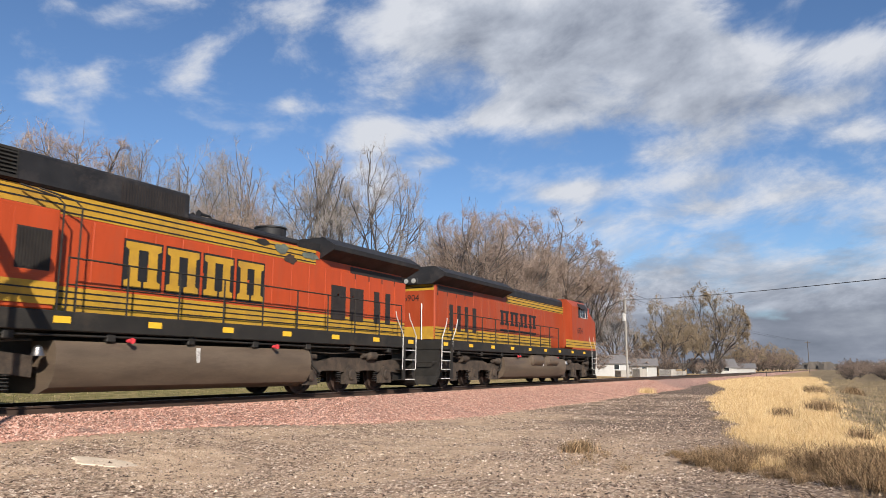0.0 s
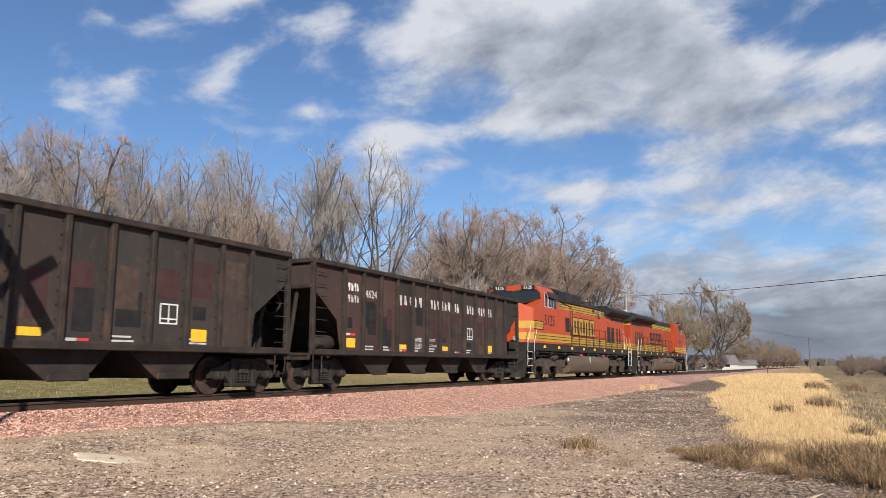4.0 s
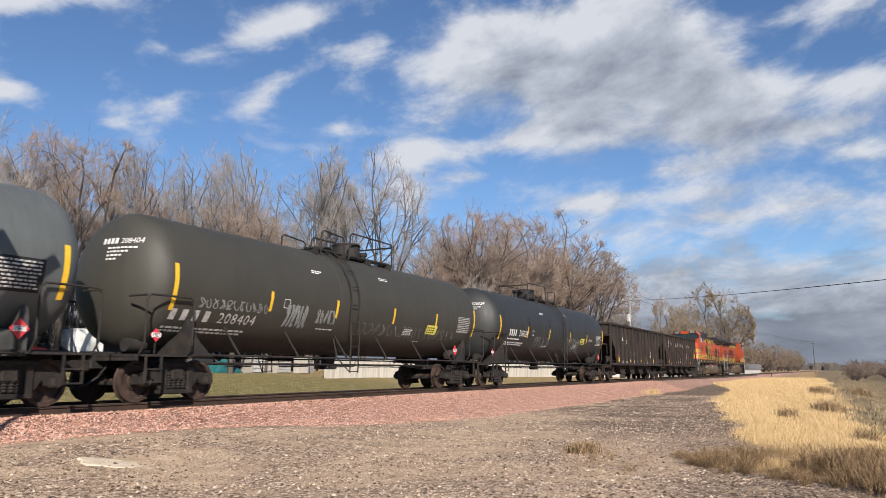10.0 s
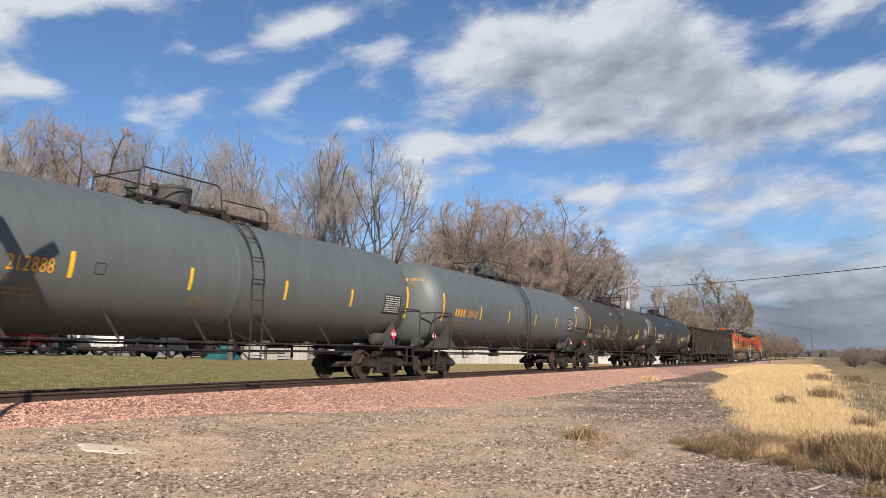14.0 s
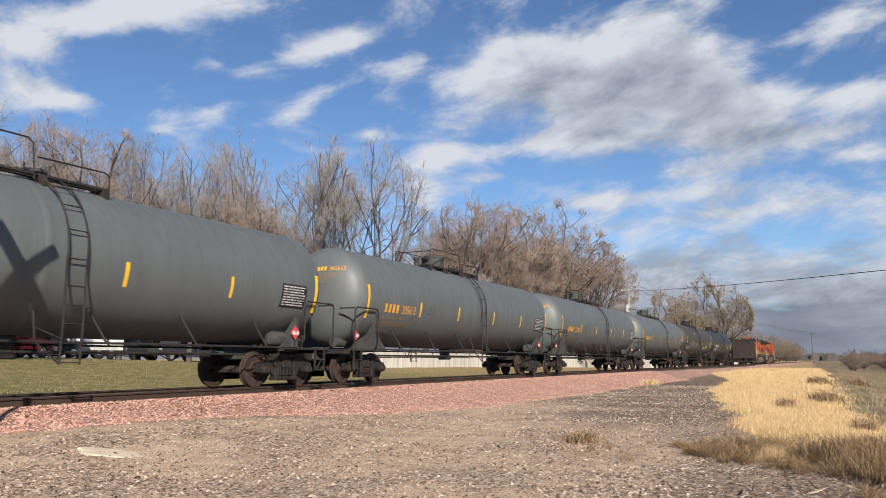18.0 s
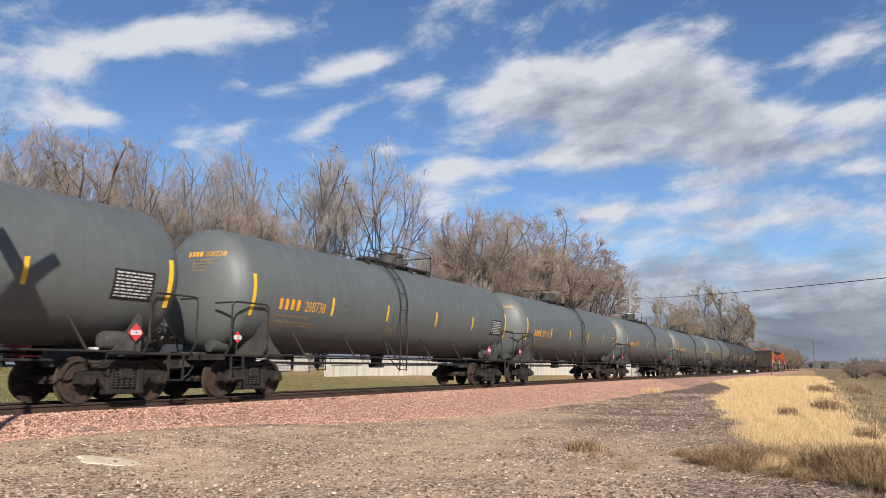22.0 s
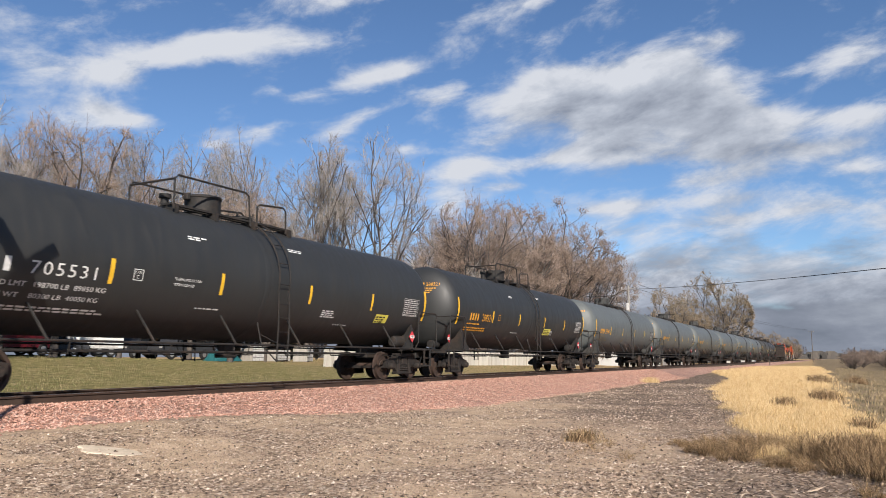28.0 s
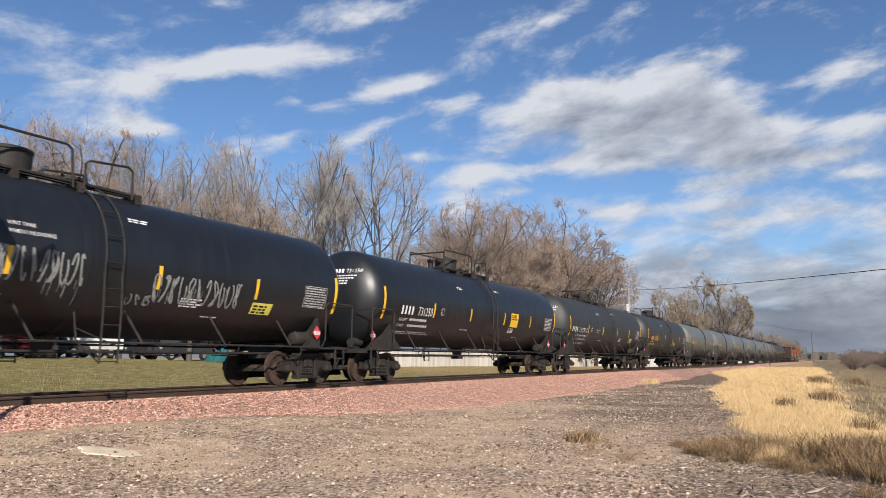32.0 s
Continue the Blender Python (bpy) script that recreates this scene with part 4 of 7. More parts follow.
SAY = {"black": "faded black tank car with spray-painted scrawls", "olive": "dusty olive-black tank car with white scrawls", "grey": "weathered grey tank car with yellow reflectors",
       "dull": "dull black tank car with yellow reflectors", "gloss": "glossy black tank car with white stencils"}
for i, (front, back, kind, number) in enumerate(CON):
    col = ORANGE_LETTER if kind == "grey" or i == 8 else WHITE
    tc_ = tank_car(front - back, PAINT[kind], col, number, i in (1, 6), kind, 100 + i, (front + back) / 2, SAY[kind])
    if i == 0:
        scrawl(tc_, -3.7, -1.4, -1.05, -0.45, 6, 1)
        scrawl(tc_, 1.0, 3.4, -1.15, -0.35, 9, 2)
        part("stencil", tank_letters(Build(), "SR 8754", 0.20, 5.0, -0.42, 0.9), WHITE, tc_)
        for x in (-4.42, -1.57, 1.57, 4.46, 7.56):
            part("touch_up", patch(Build(), x - 0.14, x + 0.10, -0.42, 0.40, lift=0.003), BLACKP, tc_, "patch of fresh black paint behind a reflector")
        label_plate(tc_, 3.5, -0.62, 0.72, 0.32, 3)
    if i == 1:
        scrawl(tc_, -2.5, -1.6, -0.75, -0.35, 5, 4, 0.05)
        scrawl(tc_, -0.3, 6.2, -1.0, -0.6, 16, 5, 0.022)
        scrawl(tc_, -6.9, -4.5, -0.62, -0.38, 11, 6, 0.03)
        scrawl(tc_, -3.8, -2.9, -0.95, -0.30, 6, 16, 0.07)
        label_plate(tc_, 3.9, -0.8, 0.75, 0.34, 7)
    if i == 8:
        label_plate(tc_, 1.75, -0.92, 0.95, 0.34, 8)
    if i == 9:
        label_plate(tc_, 5.2, -0.95, 0.72, 0.3, 9)
    if i == 10:
        label_plate(tc_, 2.4, -0.62, 0.85, 0.62, 10)
    if i == 11:
        scrawl(tc_, -1.9, -0.1, -0.65, 0.0, 9, 11, 0.045)
        scrawl(tc_, 0.9, 1.6, -0.95, -0.7, 3, 14, 0.03)
        scrawl(tc_, 1.5, 4.2, -0.85, -0.2, 11, 12, 0.045)
        rd = random.Random(77)
        for k in range(22):      # runs of paint under the strokes
            a = rd.uniform(-1.8, -0.2) if k % 2 else rd.uniform(1.5, 4.1)
            v = rd.uniform(-0.7, -0.35)
            part("paint_run", patch(Build(), a, a + 0.014, v - rd.uniform(0.15, 0.4), v, lift=0.007), SPRAY, tc_)
        label_plate(tc_, 4.7, -0.95, 0.75, 0.32, 13)


# ---- locomotives ----
LOCO_ORANGE = plain("orange_locomotive_paint", (0.355, 0.052, 0.0125), 0.42, 0, 0.12, 1.5, 40, 0.04, (0.274, 0.0612, 0.0252), 0.35, streak=(2, 2, 0.4))
LOCO_FADED = plain("faded_orange_locomotive_paint", (0.275, 0.043, 0.0115), 0.5, 0, 0.12, 1.5, 40, 0.04, (0.259, 0.0648, 0.0288), 0.4, streak=(2, 2, 0.4))
LOCO_YELLOW = plain("yellow_locomotive_band", (0.3925, 0.2279, 0.0222), 0.5, 0, 0.15, 2, 40, 0.04, (0.245, 0.144, 0.0324), 0.45)
LOCO_BLACK = plain("sooty_black_hood_paint", (0.0158, 0.0158, 0.0173), 0.6, 0, 0.3, 2, 40, 0.06, (0.0504, 0.0432, 0.0396), 0.4)
LOCO_FRAME = plain("dusty_black_frame_paint", (0.0187, 0.0173, 0.0151), 0.65, 0, 0.3, 2, 40, 0.06, (0.0432, 0.0338, 0.0252), 0.4)
FUEL = plain("dusty_brown_fuel_tank", (0.108, 0.0806, 0.0562), 0.6, 0, 0.25, 0.9, 50, 0.08, (0.0468, 0.0331, 0.0252), 0.55, streak=(0.5, 0.5, 2.5))
GRILLE = plain("dark_grille", (0.0252, 0.0202, 0.018), 0.6, 0, 0.3, 5, 60, 0.1)
TEAL_PATCH = plain("grey_green_primer", (0.115, 0.137, 0.115), 0.7, 0, 0.3, 5, 40, 0.05, (0.0504, 0.0432, 0.036), 0.6)
LAMP = plain("headlamp_glass", (0.274, 0.274, 0.259), 0.15, 0, 0.05, 8, 60, 0.0)
GLASS, t, b = nodes_of("dark_cab_glass")
b.inputs["Base Color"].default_value = (0.012, 0.016, 0.020, 1)
b.inputs["Roughness"].default_value = 0.06
TRUCK_LOCO = plain("dusty_locomotive_truck", (0.045, 0.035, 0.027), 0.8, 0, 0.4, 4, 60, 0.3, (0.10, 0.072, 0.050), 0.55)


def loco_truck(car, at, sgn):
    b = Build().box(at - 2.9, at + 2.9, -0.5, 0.5, 0.62, 1.0, 0.05).box(at - 0.3, at + 0.3, -1.1, 1.1, 0.7, 1.05, 0.03)
    tr = part("truck", b, TRUCK_LOCO, car, "three-axle locomotive truck, dusty brown")
    prof = [(-3.0, 0.55), (-3.0, 0.95), (-2.4, 1.02), (-1.5, 0.92), (-0.9, 1.05), (0.9, 1.05), (1.5, 0.92), (2.4, 1.02), (3.0, 0.95), (3.0, 0.55), (2.5, 0.62), (1.5, 0.62), (1.35, 0.66), (0.65, 0.66), (0.5, 0.62), (-0.5, 0.62), (-0.65, 0.66), (-1.35, 0.66), (-1.5, 0.62), (-2.5, 0.62)]
    for s in (-1, 1):
        part("side_frame", Build().prism([(at + a, z) for a, z in prof], s * 1.08 - 0.09, s * 1.08 + 0.09), TRUCK_LOCO, tr)
        for w in (-2.02, 0.0, 2.02):
            j = Build().prism([(at + w - 0.34, 0.26), (at + w + 0.34, 0.26), (at + w + 0.26, 0.70), (at + w + 0.12, 0.80), (at + w - 0.12, 0.80), (at + w - 0.26, 0.70)], s * 1.12 - 0.10, s * 1.12 + 0.10)
            jb = part("journal_box", j, TRUCK_LOCO, tr)
            part("bearing_cap", Build().lathe([(-0.03, 0.15), (0.02, 0.17), (0.05, 0.13), (0.05, 0.03)], "y", 14, (at + w, s * 1.23, 0.53)), TRUCK_LOCO, tr, smooth=True)
            for e in (-0.5, 0.5):
                sp = Build()
                for k in range(5):
                    sp.lathe([(-0.02, 0.07), (0, 0.1), (0.02, 0.07)], "z", 10, (at + w + e, s * 1.1, 0.33 + k * 0.065))
                part("spring", sp, STEEL_DARK, tr, smooth=True)
        part("brake_cylinder", Build().lathe([(-0.32, 0.02), (-0.32, 0.15), (0.1, 0.15), (0.16, 0.08), (0.4, 0.08)], "x", 14, (at - 1.0, s * 1.2, 1.12)), TRUCK_LOCO, tr, smooth=True)
        part("brake_cylinder", Build().lathe([(-0.4, 0.08), (-0.1, 0.08), (0.0, 0.15), (0.32, 0.15), (0.32, 0.02)], "x", 14, (at + 2.2, s * 1.2, 1.05)), TRUCK_LOCO, tr, smooth=True)
        part("sand_pipe", Build().tube([(at - 2.9, s * 1.22, 1.25), (at - 1.6, s * 1.24, 1.16), (at - 0.2, s * 1.24, 1.22), (at + 1.0, s * 1.24, 1.16), (at + 2.9, s * 1.22, 1.22)], 0.022, 6), TRUCK_LOCO, tr)
    for w in (-2.02, 0.0, 2.02):
        ws = part("wheelset", WHEEL_LOCO, RUST, tr, "pair of locomotive wheels", at=pose(at + w, 0, 0.53))
        WHEELS.append((ws, 0.53, (at + w, 0, 0.53)))


def block_mark(car, kind, x0, dirn, y, z0, h, w, mat, back):
    """Plain upright blocks with flared feet, in place of a lettered mark."""
    step = w / 4
    for i in range(4):
        a = x0 + dirn * (i * step)
        ww = step * 0.84
        shape = [(0, 0), (0.46, 0), (0.46, 0.14), (0.36, 0.16), (0.36, 0.84), (0.64, 0.84), (0.64, 0.16), (0.54, 0.14), (0.54, 0), (1, 0), (1, 0.14), (0.9, 0.18), (0.9, 0.82), (1, 0.86), (1, 1), (0, 1), (0, 0.86), (0.1, 0.82), (0.1, 0.18), (0, 0.14)]
        if back:
            g = 0.05
            part("mark_outline", Build().prism([(a + dirn * (-g), z0 - g), (a + dirn * (ww + g), z0 - g), (a + dirn * (ww + g), z0 + h + g), (a + dirn * (-g), z0 + h + g)], y, y + math.copysign(0.004, y)), back, car)
        part("mark_block", Build().prism([(a + dirn * p * ww, z0 + q * h) for p, q in shape], y, y + math.copysign(0.009, y)), mat, car)


def locomotive(name_label, body, number, near, heading, middle, style):
    """Cab at +x; near: the local side (-1 or 1) that the camera sees; d counts from the cab-end coupler."""
    car = thing("locomotive", name_label, "diesel locomotive", group="freight train")
    CARS.append((car, middle, heading))
    X = lambda d: 11.15 - d
    dirn = 1 if near < 0 else -1      # local x that reads left to right
    part("frame", Build().box(X(21.35), X(0.95), -1.5, 1.5, 1.42, 1.80, 0.02).box(X(20.6), X(1.8), -0.7, 0.7, 0.95, 1.45), LOCO_FRAME, car)
    # hood
    part("hood", Build().box(X(21.2 if style == 2 else 20.9), X(5.5), -0.98, 0.98, 1.8, 4.22, 0.05), body, car)
    top = Build().box(X(21.1 if style == 2 else 20.8), X(5.5), -0.93, 0.93, 4.2, 4.42, 0.08)
    part("hood_top", top, LOCO_BLACK, car)
    if style == 2:
        box = part("brake_grid_box", Build().box(X(11.2), X(5.52), -1.06, 1.06, 4.2, 4.84, 0.05), LOCO_BLACK, car)
        gr = Build()
        for i in range(24):
            gr.box(X(11.0) + i * 0.075, X(11.0) + i * 0.075 + 0.03, near * 1.065 - 0.008, near * 1.065 + 0.008, 4.28, 4.72)
        part("grille", gr, GRILLE, box)
        part("exhaust_pipe", Build().lathe([(4.4, 0.45), (4.74, 0.45), (4.76, 0.48), (4.80, 0.48), (4.80, 0.3)], "z", 20, (X(15.3), 0, 0)), LOCO_BLACK, car, smooth=True)
        horn = Build().lathe([(0, 0.03), (0.3, 0.04), (0.42, 0.10)], "x", 10, (X(12.6), 0.3, 4.62)).lathe([(0, 0.03), (0.28, 0.04), (0.38, 0.09)], "x", 10, (X(12.6), 0.05, 4.60)).box(X(12.7), X(12.5), -0.1, 0.4, 4.4, 4.56)
        part("horn", horn, LOCO_BLACK, car)
        for k in range(2):
            c0 = X(6.92) + 0.70 * k
            fr = part("louvre_frame", Build().box(c0, c0 + 0.62, near * 1.07 - 0.02, near * 1.07 + 0.02, 4.24, 4.30).box(c0, c0 + 0.62, near * 1.07 - 0.02, near * 1.07 + 0.02, 4.76, 4.81).box(c0, c0 + 0.05, near * 1.07 - 0.02, near * 1.07 + 0.02, 4.30, 4.76).box(c0 + 0.57, c0 + 0.62, near * 1.07 - 0.02, near * 1.07 + 0.02, 4.30, 4.76), LOCO_FRAME, box)
            part("screen", Build().box(c0 + 0.05, c0 + 0.57, near * 1.066 - 0.003, near * 1.066 + 0.003, 4.30, 4.76), BLACKP, fr)
            for i in range(6):
                part("louvre", Build().prism([(near * 1.068, 4.37 + i * 0.075), (near * 1.115, 4.325 + i * 0.075), (near * 1.115, 4.335 + i * 0.075), (near * 1.068, 4.38 + i * 0.075)], c0 + 0.05, c0 + 0.57, "yz"), LOCO_FRAME, fr)
        # tall rail and ladder beside the equipment box
        for d in (7.66, 8.05):
            part("tall_rail", Build().tube([(X(d), near * 1.47, 1.8), (X(d), near * 1.47, 3.85), (X(d - 0.1), near * 1.40, 3.98), (X(d - 0.7), near * 1.12, 4.15)], 0.02, 6), LOCO_FRAME, car)
        # bare and rusty patches below the stack
        for d0, d1, z0, z1, mt, sd in ((14.3, 15.0, 3.84, 4.19, TEAL_PATCH, 1), (14.75, 15.3, 3.60, 3.95, RUST, 2), (15.5, 16.4, 3.86, 4.10, TEAL_PATCH, 3), (13.5, 14.2, 4.0, 4.2, LOCO_FRAME, 4)):
            rp = random.Random(sd)
            ring = [((d0 + d1) / 2 + (d1 - d0) / 2 * math.cos(q * 0.45) * rp.uniform(0.6, 1.1), (z0 + z1) / 2 + (z1 - z0) / 2 * math.sin(q * 0.45) * rp.uniform(0.6, 1.1)) for q in range(14)]
            part("worn_patch", Build().prism([(X(a), z) for a, z in ring], near * 0.992, near * (1.0 + 0.001 * sd)), mt, car)
        part("end_cabinet", Build().box(X(21.7), X(21.25), -0.55, 0.55, 1.8, 2.9, 0.03), LOCO_FRAME, car)
    else:
        part("roof_hump", Build().box(X(14.8), X(5.6), -1.0, 1.0, 4.02, 4.55, 0.12), LOCO_BLACK, car)
    # radiator wings
    a0, a1 = (21.6, 16.4) if style == 2 else (21.1, 14.2)
    w = Build().prism([(-0.95, 3.95), (-1.5, 4.22), (-1.52, 4.36), (-1.1, 4.62), (1.1, 4.62), (1.52, 4.36), (1.5, 4.22), (0.95, 3.95)], X(a0), X(a1), "yz")
    w.prism([(-0.95, 3.98), (-1.0, 4.4), (1.0, 4.4), (0.95, 3.98)], X(a1), X(a1 - 1.0), "yz")
    part("radiator_wing", w, LOCO_BLACK, car)
    for y in (-1, 1):
        part("radiator_screen", Build().box(X(a0 - 0.4), X(a0 - 3.6), y * 0.985 - 0.006, y * 0.985 + 0.006, 3.55, 3.92), GRILLE, car)
        # bands along the hood
        up0, up1 = (16.2, 5.55) if style == 2 else (13.8, 5.55)
        band = part("upper_band", Build().box(X(up0), X(up1), y * 0.984 - 0.004, y * 0.984 + 0.004, 3.76, 4.18), LOCO_YELLOW, car)
        low = part("lower_band", Build().box(X(a0 - 0.2), X(7.7), y * 0.984 - 0.004, y * 0.984 + 0.004, 1.84, 2.32), LOCO_YELLOW, car)
        for z in (3.80, 3.94, 4.07):
            part("band_line", Build().box(X(up0), X(up1), y * 0.992 - 0.004, y * 0.992 + 0.004, z, z + 0.03), BLACKP, band)
        for z in (1.95, 2.08, 2.21):
            part("band_line", Build().box(X(a0 - 0.2), X(7.7), y * 0.992 - 0.004, y * 0.992 + 0.004, z, z + 0.03), BLACKP, low)
        # hood doors
        for i in range(int((a0 - 7.8) / 0.8)):
            d = 7.9 + i * 0.8
            dr = part("hood_door", Build().box(X(d + 0.75), X(d), y * 0.982 - 0.010, y * 0.982 + 0.010, 2.36, 3.72, 0.006), body, car)
            part("latch", Build().box(X(d + 0.68), X(d + 0.6), y * 0.998 - 0.008, y * 0.998 + 0.008, 2.9, 3.0), body, dr)
        vents = [(17.0, 0.75), (18.0, 0.75), (19.4, 0.3), (20.1, 0.3)] if style == 2 else [(17.2, 0.35), (18.0, 0.3), (18.7, 0.3), (19.4, 0.3)]
        for d, ww in vents:
            part("vent", Build().box(X(d + ww), X(d), y * 0.994 - 0.012, y * 0.994 + 0.012, 2.2, 3.25), GRILLE, car)
        # walkway handrails
        top_r = Build().tube([(X(7.85), y * 1.47, 2.84), (X(20.4), y * 1.47, 2.84)], 0.02, 6)
        part("handrail", top_r, LOCO_FRAME, car)
        part("handrail", Build().tube([(X(7.85), y * 1.47, 2.32), (X(20.4), y * 1.47, 2.32)], 0.014, 6), LOCO_FRAME, car)
        for i in range(10):
            d = 7.85 + i * 1.394
            part("handrail_post", Build().tube([(X(d), y * 1.47, 1.78), (X(d), y * 1.47, 2.85)], 0.022, 6), LOCO_FRAME, car)
        for i in range(9):
            d = 3.2 + i * 2.2
            part("sill_reflector", Build().box(X(d + 0.36), X(d), y * 1.503 - 0.003, y * 1.503 + 0.003, 1.57, 1.70), YELLOW, car)
    # end of the long hood
    e = X(21.2 if style == 2 else 20.9)
    part("end_light_box", Build().box(e - 0.22, e + 0.02, -0.35, 0.35, 3.95, 4.2, 0.03), LOCO_BLACK, car)
    for y in (-0.17, 0.17):
        part("end_headlamp", Build().lathe([(0, 0.09), (-0.03, 0.10), (-0.04, 0.02)], "x", 12, (e - 0.22, y, 4.08)), LAMP, car, "round headlamp")
    eb = part("end_band", Build().box(e - 0.012, e - 0.002, -0.93, 0.93, 3.72, 4.18), LOCO_YELLOW, car)
    part("band_line", Build().box(e - 0.016, e - 0.008, -0.93, 0.93, 3.82, 3.86), BLACKP, eb)
    part("band_line", Build().box(e - 0.016, e - 0.008, -0.93, 0.93, 3.95, 3.99), BLACKP, eb)
    part("band_line", Build().box(e - 0.016, e - 0.008, -0.93, 0.93, 4.08, 4.12), BLACKP, eb)
    part("end_band", Build().box(e - 0.012, e - 0.002, -0.93, 0.93, 1.84, 2.32), LOCO_YELLOW, car)
    part("end_handrail", Build().tube([(e - 0.1, -0.45, 1.8), (e - 0.1, -0.45, 3.2)], 0.02, 6), WHITE, car)
    vs, fs = lettering(number, 0.36)
    part("end_number", Build().add([(e - 0.02, 0.42 - p, 3.32 + q) for p, q in vs], fs), BLACKP, car)
    # cab and nose
    if style == 2:
        cab_c = [(-1.5, 1.8), (-1.5, 4.30), (-1.12, 4.76), (1.12, 4.76), (1.5, 4.30), (1.5, 1.8)]
    else:
        cab_c = [(-1.5, 1.8), (-1.5, 4.25), (-1.15, 4.62), (1.15, 4.62), (1.5, 4.25), (1.5, 1.8)]
    Y = lambda d: X(d) + (0.9 if style == 1 else 0.0)     # the first engine has a longer cab end
    cab = part("cab", Build().prism(cab_c, X(5.5), Y(3.05), "yz"), body, car)
    plan = [(Y(3.05), -1.5), (Y(1.85), -1.5), (Y(1.35), -0.75), (Y(1.35), 0.75), (Y(1.85), 1.5), (Y(3.05), 1.5)]
    tops = [4.02, 3.48, 3.80, 3.80, 3.48, 4.02]
    nose = Build().add([(x, y, 1.8) for x, y in plan] + [(x, y, z) for (x, y), z in zip(plan, tops)],
                       [(0, 1, 2, 3, 4, 5), (11, 10, 9, 8, 7, 6), (0, 6, 7, 1), (1, 7, 8, 2), (2, 8, 9, 3), (3, 9, 10, 4), (4, 10, 11, 5), (5, 11, 6, 0)])
    part("nose", nose, body, car)
    glare = [(Y(3.05) + a, y, 4.02 - 0.30 * min(a, 1.2) / 1.2) for a, y in ((0.06, -1.30), (1.02, -0.90), (1.30, 0.0), (1.02, 0.90), (0.06, 1.30))]
    part("glare_panel", Build().add([(x, y, z + 0.012) for x, y, z in glare] + [(x, y, z - 0.02) for x, y, z in glare], [(0, 1, 2, 3, 4), (9, 8, 7, 6, 5)] + [(i, (i + 1) % 5, 5 + (i + 1) % 5, 5 + i) for i in range(5)]), LOCO_FRAME, car)
    for s in (-1, 1):
        ws = Build().prism([(s * (0.05 if s != near else -0.04), 4.04), (s * 1.42, 4.02), (s * 1.40, 4.28), (s * 1.24, 4.46), (s * (0.05 if s != near else -0.04), 4.46)], Y(3.05) + 0.002, Y(3.05) + 0.016, "yz")
        part("windscreen", ws, GLASS, car, "dark windscreen pane")
        part("windscreen_frame", Build().tube([(Y(3.03), s * 0.06, 4.04), (Y(3.03), s * 1.44, 4.02), (Y(3.03), s * 1.41, 4.30), (Y(3.03), s * 1.24, 4.49), (Y(3.03), s * 0.06, 4.49), (Y(3.03), s * 0.06, 4.04)], 0.025, 5), LOCO_BLACK, car)
        part("wiper", Build().tube([(Y(3.0), s * 0.7, 4.08), (Y(3.0), s * 0.95, 4.5)], 0.012, 4), LOCO_BLACK, car)
        nb = part("number_board", Build().box(Y(3.5), Y(2.98), s * 0.78 - 0.36, s * 0.78 + 0.36, 4.52, 4.76, 0.02), LOCO_BLACK, car)
        vs, fs = lettering(number, 0.24)
        wd = max(p for p, q in vs)
        part("board_number", Build().add([(Y(2.975), s * 0.78 - wd / 2 + p, 4.56 + q) for p, q in vs], fs), WHITE, nb)
        # side windows: frame, two panes
        wy = s * 1.503
        for k, (p, q) in enumerate(((3.50, 3.80), (4.02, 4.36), (4.42, 4.74), (4.84, 5.18))):
            top_ = 4.34 if k == 0 else 4.20
            part("window_frame", Build().box(Y(q + 0.04), Y(p - 0.04), wy - 0.012, wy + 0.012, 3.64, top_ + 0.04), LOCO_BLACK if k == 3 else WORN_WHITE, cab)
            part("window", Build().box(Y(q), Y(p), wy - 0.018, wy + 0.018, 3.68, top_), GLASS, cab, "dark side window pane")
        part("sunshade", Build().prism([(s * 1.46, 4.42), (s * 1.66, 4.12), (s * 1.69, 4.13), (s * 1.50, 4.46)], Y(5.3), Y(3.88), "yz"), GRILLE, cab)
        lowb = part("cab_band", Build().box(Y(7.6), Y(1.87), s * 1.503 - 0.004, s * 1.503 + 0.004, 1.90, 2.32), LOCO_YELLOW, car)
        part("band_line", Build().box(Y(7.6), Y(1.87), s * 1.509 - 0.004, s * 1.509 + 0.004, 2.02, 2.05), BLACKP, lowb)
        part("band_line", Build().box(Y(7.6), Y(1.87), s * 1.509 - 0.004, s * 1.509 + 0.004, 2.17, 2.20), BLACKP, lowb)
        if style == 2:
            sw = part("nose_band", Build().box(Y(3.15), Y(1.87), s * 1.503 - 0.004, s * 1.503 + 0.004, 2.50, 2.86), LOCO_YELLOW, car)
            part("band_line", Build().box(Y(3.2), Y(1.87), s * 1.508 - 0.003, s * 1.508 + 0.003, 2.46, 2.50), BLACKP, sw)
            part("band_line", Build().box(Y(3.2), Y(1.87), s * 1.508 - 0.003, s * 1.508 + 0.003, 2.86, 2.90), BLACKP, sw)
            part("band_line", Build().box(Y(3.05), Y(1.95), s * 1.509 - 0.003, s * 1.509 + 0.003, 2.62, 2.64), BLACKP, sw)
            part("band_line", Build().box(Y(3.05), Y(1.95), s * 1.509 - 0.003, s * 1.509 + 0.003, 2.73, 2.75), BLACKP, sw)
            part("band_line", Build().box(Y(3.2), Y(3.16), s * 1.508 - 0.003, s * 1.508 + 0.003, 2.48, 2.88), BLACKP, sw)
            part("equipment_box", Build().box(Y(7.6), Y(5.5), min(s * 0.95, s * 1.48), max(s * 0.95, s * 1.48), 1.8, 3.72, 0.03), body, car)
